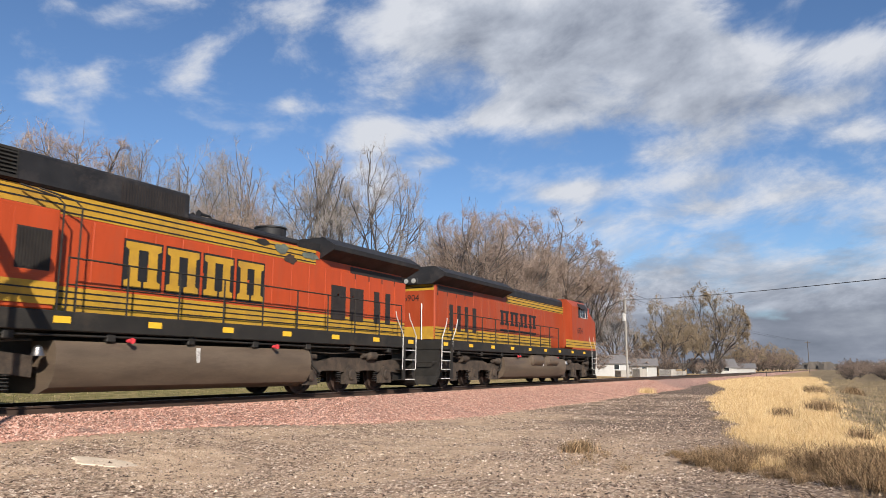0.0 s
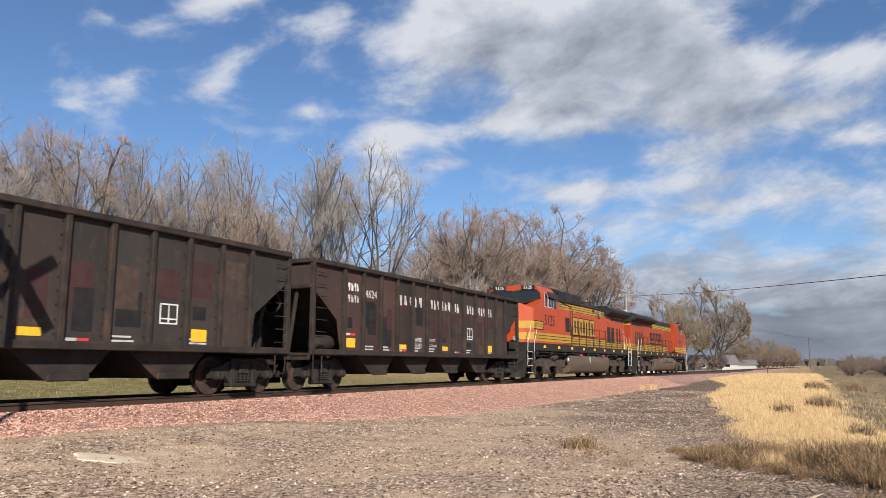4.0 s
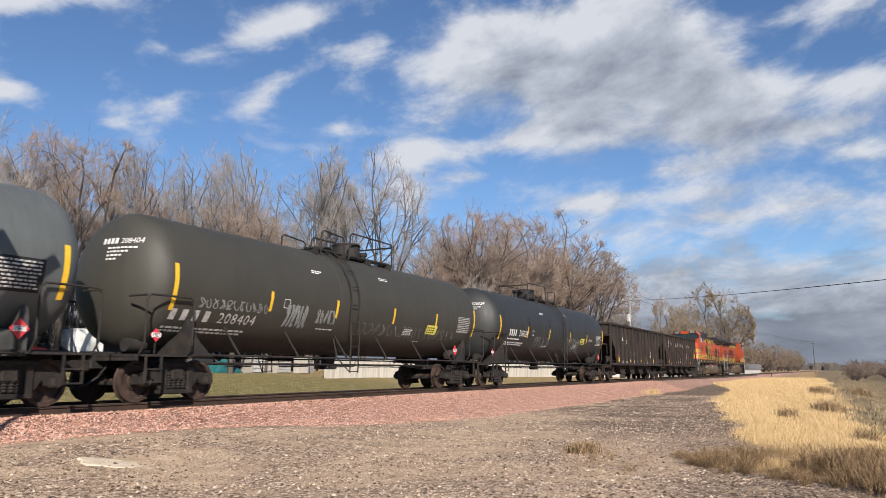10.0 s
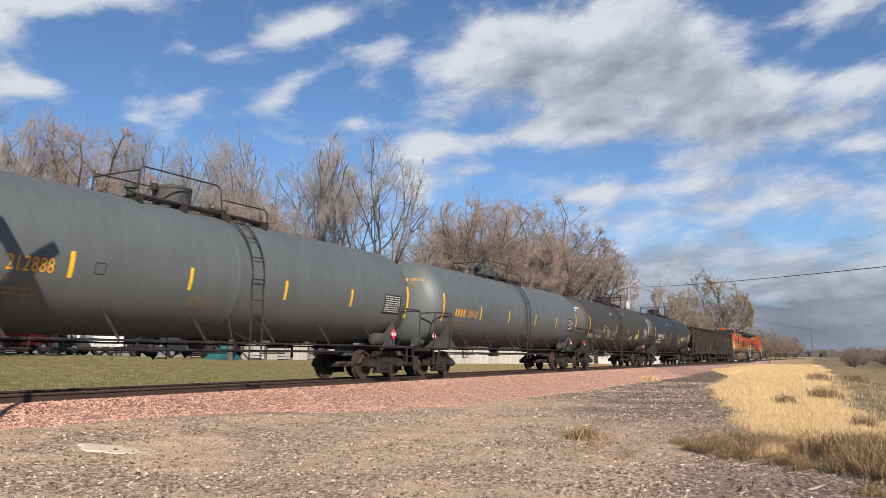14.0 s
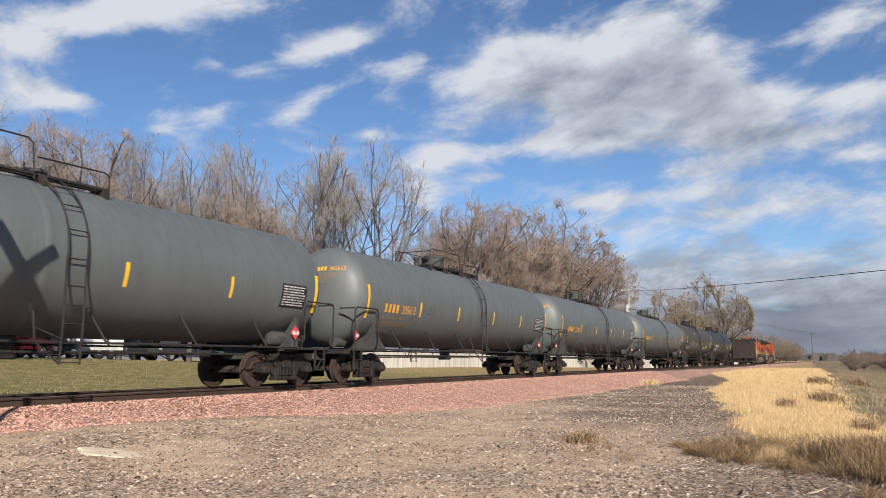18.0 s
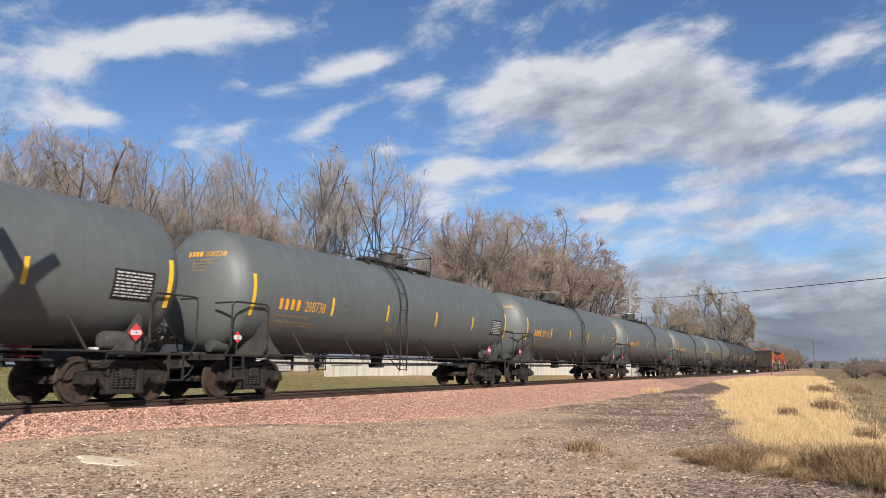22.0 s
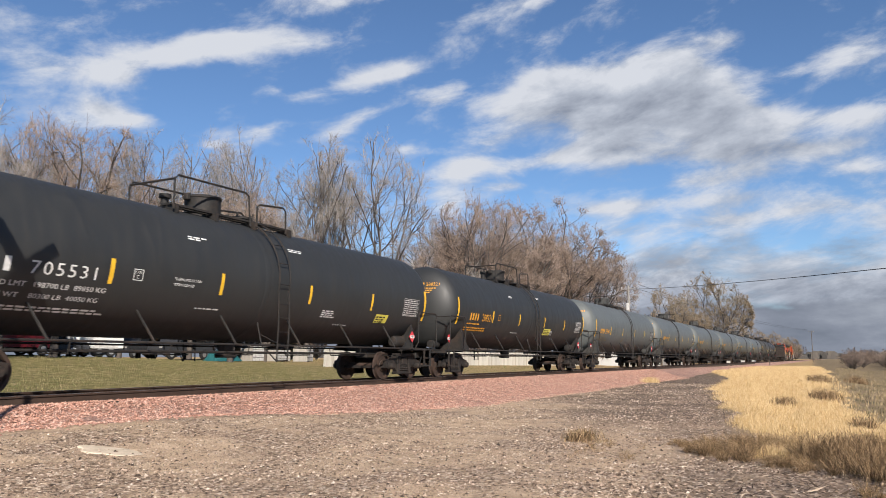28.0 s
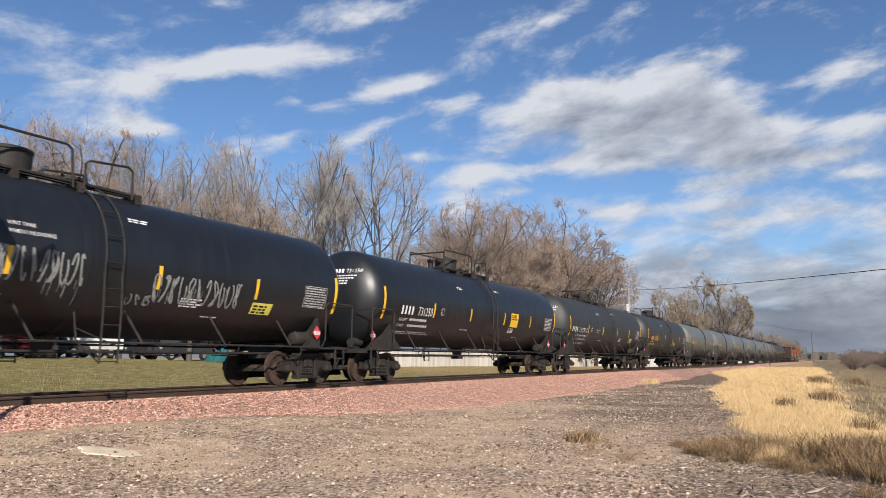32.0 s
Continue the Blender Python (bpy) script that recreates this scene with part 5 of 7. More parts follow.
            gl = part("grille", Build().box(Y(7.45), Y(6.75), s * 1.482 - 0.006, s * 1.482 + 0.006, 2.52, 3.3), GRILLE, car)
            for k in range(11):
                part("slat", Build().box(Y(7.43) + k * 0.062, Y(7.43) + k * 0.062 + 0.022, s * 1.492 - 0.012, s * 1.492 + 0.012, 2.55, 3.27), LOCO_FRAME, gl)
            for q in ((5.6, 6.6, 2.42, 3.62), (6.68, 7.52, 2.42, 3.62)):
                part("box_door", Build().box(Y(q[1]), Y(q[0]), s * 1.481 - 0.004, s * 1.481 + 0.004, q[2], q[3], 0.002), body, car)
        part("nose_stripe", Build().prism([(Y(1.355), s * 0.78), (Y(1.345), s * 0.78), (Y(1.845), s * 1.508), (Y(1.86), s * 1.508)], 2.50, 2.86, "xy"), LOCO_YELLOW, car)
        part("nose_stripe", Build().prism([(Y(1.355), s * 0.78), (Y(1.345), s * 0.78), (Y(1.845), s * 1.508), (Y(1.86), s * 1.508)], 1.95, 2.3, "xy"), LOCO_YELLOW, car)
    em = part("nose_emblem", Build().box(Y(1.35), Y(1.335), -0.62, 0.62, 2.36, 2.98, 0.004), LOCO_YELLOW, car, "yellow emblem panel with black edge")
    part("emblem_bar", Build().box(Y(1.336), Y(1.328), -0.45, -0.2, 2.50, 2.86), BLACKP, em)
    part("emblem_bar", Build().box(Y(1.336), Y(1.328), 0.0, 0.25, 2.50, 2.86), BLACKP, em)
    part("nose_door", Build().box(Y(1.36), Y(1.33), near * 0.56 - 0.27, near * 0.56 + 0.27, 1.85, 3.68, 0.02), body, car)
    part("nose_window", Build().prism([(near * 0.58 + 0.15 * math.cos(q * 0.524) * 1.1, 3.42 + 0.19 * math.sin(q * 0.524) * 1.1) for q in range(12)], Y(1.335), Y(1.318), "yz"), GLASS, car)
    part("lamp_recess", Build().box(Y(1.36), Y(1.34), near * 0.08 - 0.13, near * 0.08 + 0.13, 3.26, 3.74, 0.01), BLACKP, car)
    for z in (3.38, 3.60):
        part("headlamp", Build().lathe([(0, 0.10), (0.05, 0.11), (0.06, 0.02)], "x", 14, (Y(1.34), near * 0.08, z)), LAMP, car, "round headlamp")
    for y in (-0.85, 0.85):
        part("ditch_light", Build().box(Y(1.25), Y(1.0), y - 0.13, y + 0.13, 1.86, 2.1, 0.03).lathe([(0, 0.09), (0.04, 0.10), (0.05, 0.02)], "x", 12, (Y(1.0), y, 1.98)), LAMP, car)
    part("anticlimber", Build().box(X(1.5), X(0.75), -1.0, 1.0, 1.45, 1.82, 0.04), LOCO_FRAME, car)
    # brand mark and number on the sides
    if style == 2:
        block_mark(car, 2, X(9.5), dirn, near * 1.0, 2.46, 1.0, 4.6, LOCO_YELLOW, BLACKP)
        vs, fs = lettering(number, 0.80)
        part("side_number", Build().add([(X(3.35) + dirn * p * 1.0, near * 1.512, 2.72 + q) for p, q in vs], fs), BLACKP, car)
    else:
        block_mark(car, 1, X(14.6), dirn, near * 1.0, 2.72, 0.66, 4.8, BLACKP, None)
        part("mark_sweep", Build().box(X(14.6), X(10.0), near * 1.0 - 0.004, near * 1.0 + 0.004, 2.42, 2.52), BLACKP, car)
        vs, fs = lettering(number, 0.5)
        part("side_number", Build().add([(X(4.6) + dirn * p, near * 1.508, 2.72 + q) for p, q in vs], fs), BLACKP, car)
    # steps, pilots and white handrails at the four corners
    for end, dd in ((1, 0.0), (-1, 22.3)):
        xx = lambda d: X(d) if end > 0 else X(22.3 - d)
        part("pilot", Build().prism([(xx(0.85), 0.45), (xx(0.55), 0.14), (xx(0.72), 0.14), (xx(1.05), 0.5), (xx(1.05), 1.42), (xx(0.9), 1.42)], -1.4, 1.4), LOCO_FRAME, car)
        coupler(car, xx(0.0), end)
        for s in (-1, 1):
            side = Build().box(min(xx(1.86), xx(1.70)), max(xx(1.86), xx(1.70)), s * 1.5 - 0.03, s * 1.5 + 0.02, 0.34, 1.8).box(min(xx(1.86), xx(0.95)), max(xx(1.86), xx(0.95)), s * 1.05 - 0.02, s * 1.05 + 0.02, 0.3, 1.42)
            stp = part("step_well", side, LOCO_FRAME, car)
            for k in range(4):
                z = 0.36 + k * 0.33
                part("step_tread", Build().box(min(xx(1.75), xx(1.0)), max(xx(1.75), xx(1.0)), min(s * 1.07, s * 1.48), max(s * 1.07, s * 1.48), z - 0.02, z + 0.01), LOCO_FRAME, stp)
                part("tread_edge", Build().box(min(xx(1.75), xx(1.0)), max(xx(1.75), xx(1.0)), s * 1.485 - 0.01, s * 1.485 + 0.01, z - 0.018, z + 0.012), WORN_WHITE, stp, "white step edge")
            for d0 in (0.98, 1.86):
                part("grab_rail", Build().tube([(xx(d0), s * 1.5, 0.7), (xx(d0), s * 1.52, 1.85), (xx(d0 + 0.16), s * 1.52, 2.08), (xx(d0 + 0.40), s * 1.5, 2.42), (xx(d0 + 0.46), s * 1.5, 2.62)], 0.018, 6), WORN_WHITE, car, "white grab rail")
        part("cut_lever", Build().tube([(xx(0.75), -1.4, 1.0), (xx(0.6), -1.3, 0.95), (xx(0.6), 1.3, 0.95), (xx(0.75), 1.4, 1.0)], 0.018, 5), STEEL_DARK, car)
    # fuel tank
    t0, t1 = (15.5, 7.75) if style == 2 else (15.2, 6.7)
    ft = part("fuel_tank", Build().prism([(-1.0, 0.24), (-1.3, 0.36), (-1.43, 0.56), (-1.47, 0.85), (-1.44, 1.1), (-1.36, 1.24), (1.36, 1.24), (1.44, 1.1), (1.47, 0.85), (1.43, 0.56), (1.3, 0.36), (1.0, 0.24)], X(t0), X(t1), "yz"), FUEL, car, "dusty brown fuel tank", smooth=True)
    for s in (-1, 1):
        part("fuel_filler", Build().lathe([(0, 0.04), (0.1, 0.04), (0.12, 0.062), (0.16, 0.062), (0.16, 0.02)], "y", 12, (X(t1 + 1.6), s * 1.44 - (0.16 if s < 0 else 0), 1.28)), RED, ft, "red filler cap")
        part("fuel_filler", Build().lathe([(0, 0.04), (0.1, 0.04), (0.12, 0.062), (0.16, 0.062), (0.16, 0.02)], "y", 12, (X(t0 - 1.6), s * 1.44 - (0.16 if s < 0 else 0), 1.28)), RED, ft, "red filler cap")
        part("sight_gauge", Build().box(X(t1 + 3.6), X(t1 + 3.5), s * 1.455 - 0.015, s * 1.455 + 0.015, 0.85, 1.18), WORN_WHITE, ft)
        if style == 1:
            for k in (0, 1):
                part("air_reservoir", Build().lathe([(-0.85, 0.02), (-0.8, 0.2), (-0.7, 0.27), (0.7, 0.27), (0.8, 0.2), (0.85, 0.02)], "x", 18, (X(9.0 + k * 2.2), s * 1.36, 1.12)), FUEL, car, smooth=True)
    for s in (-1, 1):
        part("air_pipe", Build().tube([(X(20.3), s * 1.40, 1.36), (X(16.0), s * 1.40, 1.33), (X(11.0), s * 1.42, 1.36), (X(6.0), s * 1.40, 1.33), (X(2.0), s * 1.40, 1.36)], 0.025, 6), LOCO_FRAME, car)
        part("air_pipe", Build().tube([(X(t0 + 0.1), s * 1.30, 1.30), (X(t0 + 0.2), s * 1.36, 0.8), (X(t0 + 0.5), s * 1.36, 0.6)], 0.03, 6), LOCO_FRAME, car)
        for k in range(9):
            d = 2.4 + k * 2.15
            part("sill_bracket", Build().box(X(d + 0.22), X(d), min(s * 1.2, s * 1.44), max(s * 1.2, s * 1.44), 1.24, 1.42, 0.02), LOCO_FRAME, car)
    part("bell", Build().lathe([(0.0, 0.13), (0.06, 0.10), (0.16, 0.075), (0.2, 0.02)], "z", 14, (X(t1 - 0.3), near * 1.35, 0.95)), TREAD, car, smooth=True)
    for d, s in ((4.48, 1), (17.82, -1)):
        loco_truck(car, X(d), s)
    return car


locomotive("faded orange diesel locomotive with a black roof and yellow bands", LOCO_FADED, "6904", -1, 0, 35.4, 1)
locomotive("bright orange diesel locomotive with yellow bands, cab end at back", LOCO_ORANGE, "5125", 1, 180, 13.1, 2)


# ---- hopper cars ----
def hopper_paint(name, base, patchcol):
    m, t, b = nodes_of(name)
    big = noise_node(t, 0.5, 5, 0.7, stretch=(1.2, 1, 0.8))
    fine = noise_node(t, 9, 6, 0.7, stretch=(1, 1, 0.4))
    sp = noise_node(t, 60, 3, 0.6)
    info = t.nodes.new("ShaderNodeObjectInfo")
    c = ramp(t, info.outputs["Random"], [(0.0, shade(base, 0.6)), (0.35, base), (0.7, patchcol), (1.0, shade(patchcol, 0.7))]).outputs[0]
    k = ramp(t, big.outputs[0], [(0.3, (0.6, 0.58, 0.56)), (0.7, (1.15, 1.1, 1.05))]).outputs[0]
    c = mix(t, 1.0, c, k, "MULTIPLY")
    r = ramp(t, fine.outputs[0], [(0.55, (0, 0, 0)), (0.75, (0.6, 0.6, 0.6))]).outputs[0]
    c = mix(t, r, c, (0.085, 0.045, 0.03))
    link(t, c, b.inputs["Base Color"])
    b.inputs["Roughness"].default_value = 0.75
    bump(t, b, sp.outputs[0], 0.25, 0.01)
    return m


HOP1 = hopper_paint("rusty_brown_hopper_paint", (0.0346, 0.0259, 0.0216), (0.054, 0.0274, 0.0216))
HOP2 = hopper_paint("dark_brown_hopper_paint", (0.0288, 0.0245, 0.0216), (0.0374, 0.0259, 0.0209))
HOPF = plain("grimy_brown_hopper_frame", (0.023, 0.0187, 0.0166), 0.8, 0, 0.35, 3, 50, 0.2, (0.0612, 0.036, 0.0252), 0.5)


HOPP_DARK = plain("tar_black_patch", (0.013, 0.013, 0.0144), 0.7, 0, 0.4, 5, 50, 0.2, (0.036, 0.0216, 0.018), 0.4)
HOPP_MAROON = plain("maroon_primer_patch", (0.049, 0.0216, 0.0202), 0.75, 0, 0.35, 4, 50, 0.2, (0.0288, 0.0216, 0.0194), 0.5)
HOPP_BROWN = plain("worn_brown_patch", (0.0612, 0.0403, 0.0317), 0.75, 0, 0.4, 4, 50, 0.2, (0.0252, 0.0202, 0.018), 0.5)


def hopper_car(paint, number, middle, label, first):
    car = thing("hopper_car", label, "railway hopper car", group="freight train")
    CARS.append((car, middle))
    L, E, S = 8.25, 7.62, 6.15      # coupler, end post, last side stake
    n = 12
    step = 2 * S / n
    for s in (-1, 1):
        for i in range(n):
            x = -S + i * step
            part("side_panel", Build().box(x, x + step, s * 1.46 - 0.02, s * 1.46 + 0.02, 1.12, 3.6), paint, car)
        for i in range(n + 1):
            x = -S + i * step
            stake = part("stake", Build().box(x - 0.06, x + 0.06, min(s * 1.48, s * 1.59), max(s * 1.48, s * 1.59), 1.1, 3.62, 0.012), HOPF, car)
            rv = Build()
            for k in range(9):
                for dx in (-0.1, 0.1):
                    rv.lathe([(-0.02, 0.02), (0.02, 0.012)], "y", 6, (x + dx, s * 1.485, 1.3 + k * 0.27))
            tagged(part("rivets", rv, HOPF, stake), kind="stuff")
        for e in (-1, 1):
            part("end_panel", Build().prism([(e * S, 1.12), (e * S, 3.6), (e * E, 3.6), (e * E, 2.9), (e * (S + 0.25), 2.0), (e * (S + 0.05), 1.12)], s * 1.46 - 0.02, s * 1.46 + 0.02), paint, car)
        part("top_chord", Build().box(-E, E, s * 1.53 - 0.09, s * 1.53 + 0.09, 3.58, 3.72, 0.02), HOPF, car)
        part("side_sill", Build().box(-S - 1.4, S + 1.4, s * 1.53 - 0.07, s * 1.53 + 0.07, 1.0, 1.16, 0.015), HOPF, car)
    for e in (-1, 1):
        part("slope_sheet", Build().prism([(e * E, 2.9), (e * E, 2.96), (e * 4.9, 1.1), (e * 4.9, 1.04)], -1.45, 1.45), HOPF, car)
        part("end_wall", Build().box(min(e * E, e * (E - 0.05)), max(e * E, e * (E - 0.05)), -1.48, 1.48, 2.9, 3.7), paint, car)
        part("end_beam", Build().box(e * E - 0.12, e * E + 0.12, -1.5, 1.5, 2.86, 2.98, 0.02).box(e * E - 0.1, e * E + 0.1, -1.55, 1.55, 3.6, 3.73, 0.02), HOPF, car)
        for s in (-1, 1):
            part("corner_post", Build().box(e * E - 0.07, e * E + 0.07, s * 1.5 - 0.06, s * 1.5 + 0.06, 1.0, 3.62, 0.01), HOPF, car)
            part("end_brace", Build().tube([(e * (E - 0.2), s * 0.5, 1.1), (e * (E - 0.05), s * 0.9, 2.9)], 0.07, 5), HOPF, car)
            part("end_post", Build().box(e * E - 0.05, e * E + 0.05, s * 0.55 - 0.05, s * 0.55 + 0.05, 1.05, 2.9), HOPF, car)
            for k in range(7):
                part("grab_iron", Build().tube([(e * (E - 0.1), s * 1.58, 1.3 + k * 0.34), (e * (E - 0.55), s * 1.58, 1.3 + k * 0.34)], 0.013, 5), HOPF, car)
            part("step", Build().tube([(e * (E - 0.05), s * 1.52, 1.0), (e * (E - 0.05), s * 1.52, 0.5), (e * (E - 0.45), s * 1.52, 0.5), (e * (E - 0.45), s * 1.52, 1.0)], 0.02, 5), HOPF, car)
        part("end_platform", Build().box(min(e * 5.6, e * (L - 0.4)), max(e * 5.6, e * (L - 0.4)), -1.5, 1.5, 0.98, 1.05).box(e * (L - 0.5) - 0.06, e * (L - 0.5) + 0.06, -1.5, 1.5, 0.86, 1.05), HOPF, car)
        freight_truck(car, e * (L - 1.75))
        coupler(car, e * L, e)
    part("centre_sill", Build().box(-L + 0.4, L - 0.4, -0.22, 0.22, 0.72, 1.08), HOPF, car)
    part("load_floor", Build().box(-5.2, 5.2, -1.45, 1.45, 1.12, 1.2), HOPF, car)
    for x in (-3.9, -1.3, 1.3, 3.9):
        ch = part("discharge_chute", Build().prism([(x - 1.15, 1.06), (x + 1.15, 1.06), (x + 0.55, 0.46), (x + 0.1, 0.42), (x - 0.3, 0.42)], -1.25, 1.25), HOPF, car)
        part("chute_gate", Build().box(x - 0.3, x + 0.6, -1.32, -1.25, 0.40, 0.54, 0.02).box(x - 0.34, x + 0.64, 1.25, 1.32, 0.40, 0.54, 0.02), HOPF, ch)
    part("brake_reservoir", Build().lathe([(-6.9, 0.02), (-6.85, 0.2), (-6.75, 0.24), (-6.1, 0.24), (-6.0, 0.2), (-5.95, 0.02)], "x", 16, (0, -0.9, 1.36)), HOPF, car, smooth=True)
    part("brake_wheel", Build().lathe([(-0.02, 0.27), (0.02, 0.30), (0.05, 0.27), (0.05, 0.22), (-0.02, 0.22)], "x", 18, (E + 0.2, -0.8, 2.4)).tube([(E + 0.2, -0.8, 2.4), (E, -0.8, 2.4)], 0.03, 6).box(E + 0.19, E + 0.23, -1.05, -0.55, 2.38, 2.42), HOPF, car)
    # writing on the near side
    y = -1.486

    def words(text, size, x, z, mat, stretch=1.0, yy=y):
        vs, fs = lettering(text, size)
        return Build().add([(x + p * stretch, yy, z + q) for p, q in vs], fs)

    def blocks(name, x, z, w, h, k, mat):
        """A worn plain block in place of each letter, nicked at one corner."""
        rb = random.Random(int(x * 100) + k)
        for i in range(k):
            e0 = x + (i + rb.uniform(0.0, 0.12)) * w / k
            e1, z0, z1 = e0 + rb.uniform(0.40, 0.70) * w / k, z + rb.uniform(0, 0.1) * h, z + h * rb.uniform(0.88, 1.0)
            c, g = (e1 - e0) * rb.uniform(0.3, 0.6), (z1 - z0) * rb.uniform(0.2, 0.55)
            ring = [(e0, z0), (e1, z0), (e1, z1 - g), (e1 - c, z1 - g * 0.7), (e1 - c, z1), (e0, z1)] if i % 2 else [(e0, z0 + g), (e0 + c, z0 + g * 0.8), (e0 + c, z0), (e1, z0), (e1, z1), (e0, z1)]
            part(name, Build().prism(ring, y - 0.003, y), mat, car)

    P = lambda i: -S + i * step + 0.16
    rp = random.Random(31 + first)
    for i in range(n):
        for k in range(2):
            w0, h0 = rp.uniform(0.25, 0.7), rp.uniform(0.3, 1.0)
            xa, za = P(i) - 0.08 + rp.uniform(0, 0.78 - w0), rp.uniform(1.2, 3.4 - h0)
            part("paint_patch", Build().box(xa, xa + w0, y + 0.002 - 0.001 * k, y + 0.006, za, za + h0), (HOPP_DARK, HOPP_MAROON, HOPP_BROWN)[rp.randrange(3)], car)
    if first:
        blocks("owner_mark", P(0) + 0.1, 2.95, 0.62, 0.26, 4, WHITE)
        blocks("owner_mark", P(0) + 0.1, 2.60, 0.64, 0.24, 4, WORN_WHITE)
        part("fleet_number", words("4624", 0.34, P(1), 2.82, WHITE), WHITE, car)
        for x, w, k in ((P(3), 1.7, 5), (P(5) + 0.2, 0.75, 3), (P(6), 1.55, 6), (P(8) - 0.1, 1.2, 5), (P(9) + 0.2, 1.45, 6)):
            blocks("faded_letter", x, 2.72, w, 0.36, k, WORN_WHITE)
        part("stencil", words("BUFFER", 0.2, P(4), 1.52, WHITE, 0.85), WHITE, car)
        part("stencil", words("SERVICE", 0.2, P(4), 1.32, WHITE, 0.8), WHITE, car)
        part("stencil", words("DO NOT", 0.13, P(5) + 0.12, 1.56, WHITE, 0.85), WHITE, car)
        part("stencil", words("LOAD/UNLOAD", 0.13, P(5), 1.36, WHITE, 0.72), WHITE, car)
        patches = ((1, 1.6, 1.5), (8, 1.6, 1.2), (9, 1.5, 1.7))
    else:
        blocks("owner_mark", P(1), 2.62, 0.6, 0.28, 4, WHITE)
        part("fleet_number", words("4623", 0.36, P(2), 2.50, WHITE, 0.9), WHITE, car)
        part("stencil", words("BUFFER", 0.16, P(4) + 0.05, 1.82, WHITE, 0.85), WHITE, car)
        part("stencil", words("SERVICE", 0.16, P(4) + 0.05, 1.64, WHITE, 0.8), WHITE, car)
        blocks("stencil_mark", P(4) + 0.05, 1.30, 0.5, 0.08, 6, WORN_WHITE)
        patches = ()
    for i in (0, 3, 6, 10):
        part("reflector", Build().box(P(i) + 0.05, P(i) + 0.52, y - 0.004, y, 1.24, 1.40 if i in (3, 6) else 1.52), YELLOW, car, "yellow reflector plate")
    for i in (0, 3, 7):
        rr = part("reflector", Build().box(P(i) - 0.05 + 0.3, P(i) + 0.5, y - 0.004, y, 1.17 if i else 1.6, 1.23 if i else 1.67), RED, car, "small red and white reflector")
        part("white_half", Build().box(P(i) + 0.0, P(i) + 0.24, y - 0.004, y, 1.17 if i else 1.6, 1.23 if i else 1.67), WORN_WHITE, rr)
    bx_ = Build()
    a0, z0 = P(8 if first else 9) + 0.15, 1.72 if first else 1.6
    for q in ((0, 0.5, 0, 0.03), (0, 0.5, 0.42, 0.45), (0, 0.03, 0, 0.45), (0.47, 0.5, 0, 0.45), (0.23, 0.26, 0, 0.45), (0, 0.5, 0.1, 0.13)):
        bx_.box(a0 + q[0], a0 + q[1], y - 0.004, y, z0 + q[2], z0 + q[3])
    part("stencil_box", bx_, WHITE, car)
    small = Build()
    rnd = random.Random(5 + first)
    for i in (1, 2, 4, 5, 8, 10):
        for k in range(2):
            small.box(P(i), P(i) + rnd.uniform(0.3, 0.55), y - 0.003, y, 1.18 + k * 0.09, 1.22 + k * 0.09)
    tagged(part("small_writing", small, WORN_WHITE, car), kind="stuff")
    return car


hopper_car(HOP1, "4624", -6.0, "rusty brown hopper car with worn white lettering, empty", True)
hopper_car(HOP2, "4623", -22.35, "dark brown hopper car with patched panels, empty", False)


# ---- trees ----
BARK = plain("grey_brown_bark", (0.085, 0.073, 0.064), 0.9, 0, 0.3, 3, 30, 0.4, streak=(3, 3, 0.5))
TWIG = island_mat("grey_twigs", [(0.108, 0.096, 0.088), (0.21, 0.190, 0.174), (0.36, 0.33, 0.304)])
TWIG_RED = island_mat("reddish_twigs", [(0.105, 0.077, 0.061), (0.21, 0.160, 0.129), (0.35, 0.275, 0.225)])
TWIG_GOLD = island_mat("golden_twigs", [(0.125, 0.096, 0.064), (0.22, 0.172, 0.116), (0.33, 0.265, 0.185)])


def limb(b, p, d, length, r0, r1, seg, rnd, bend, steps, lift=0.0, lean=(0, 0, 0)):
    """One bent limb; returns its points and headings."""
    pts, dirs = [p.copy()], [d.copy()]
    for i in range(steps):
        d = (d + Vector((rnd.gauss(0, bend), rnd.gauss(0, bend), rnd.gauss(0, bend) + lift)) + Vector(lean)).normalized()
        p = p + d * (length / steps)
        pts.append(p.copy())
        dirs.append(d.copy())
    b.tube(pts, r0, seg, r1, caps=False)
    return pts, dirs


def off(d, angle, rnd):
    """A heading that leaves d by the given angle."""
    s = d.orthogonal().normalized()
    s = Matrix.Rotation(rnd.uniform(0, 2 * math.pi), 3, d) @ s
    return (d * math.cos(angle) + s * math.sin(angle)).normalized()


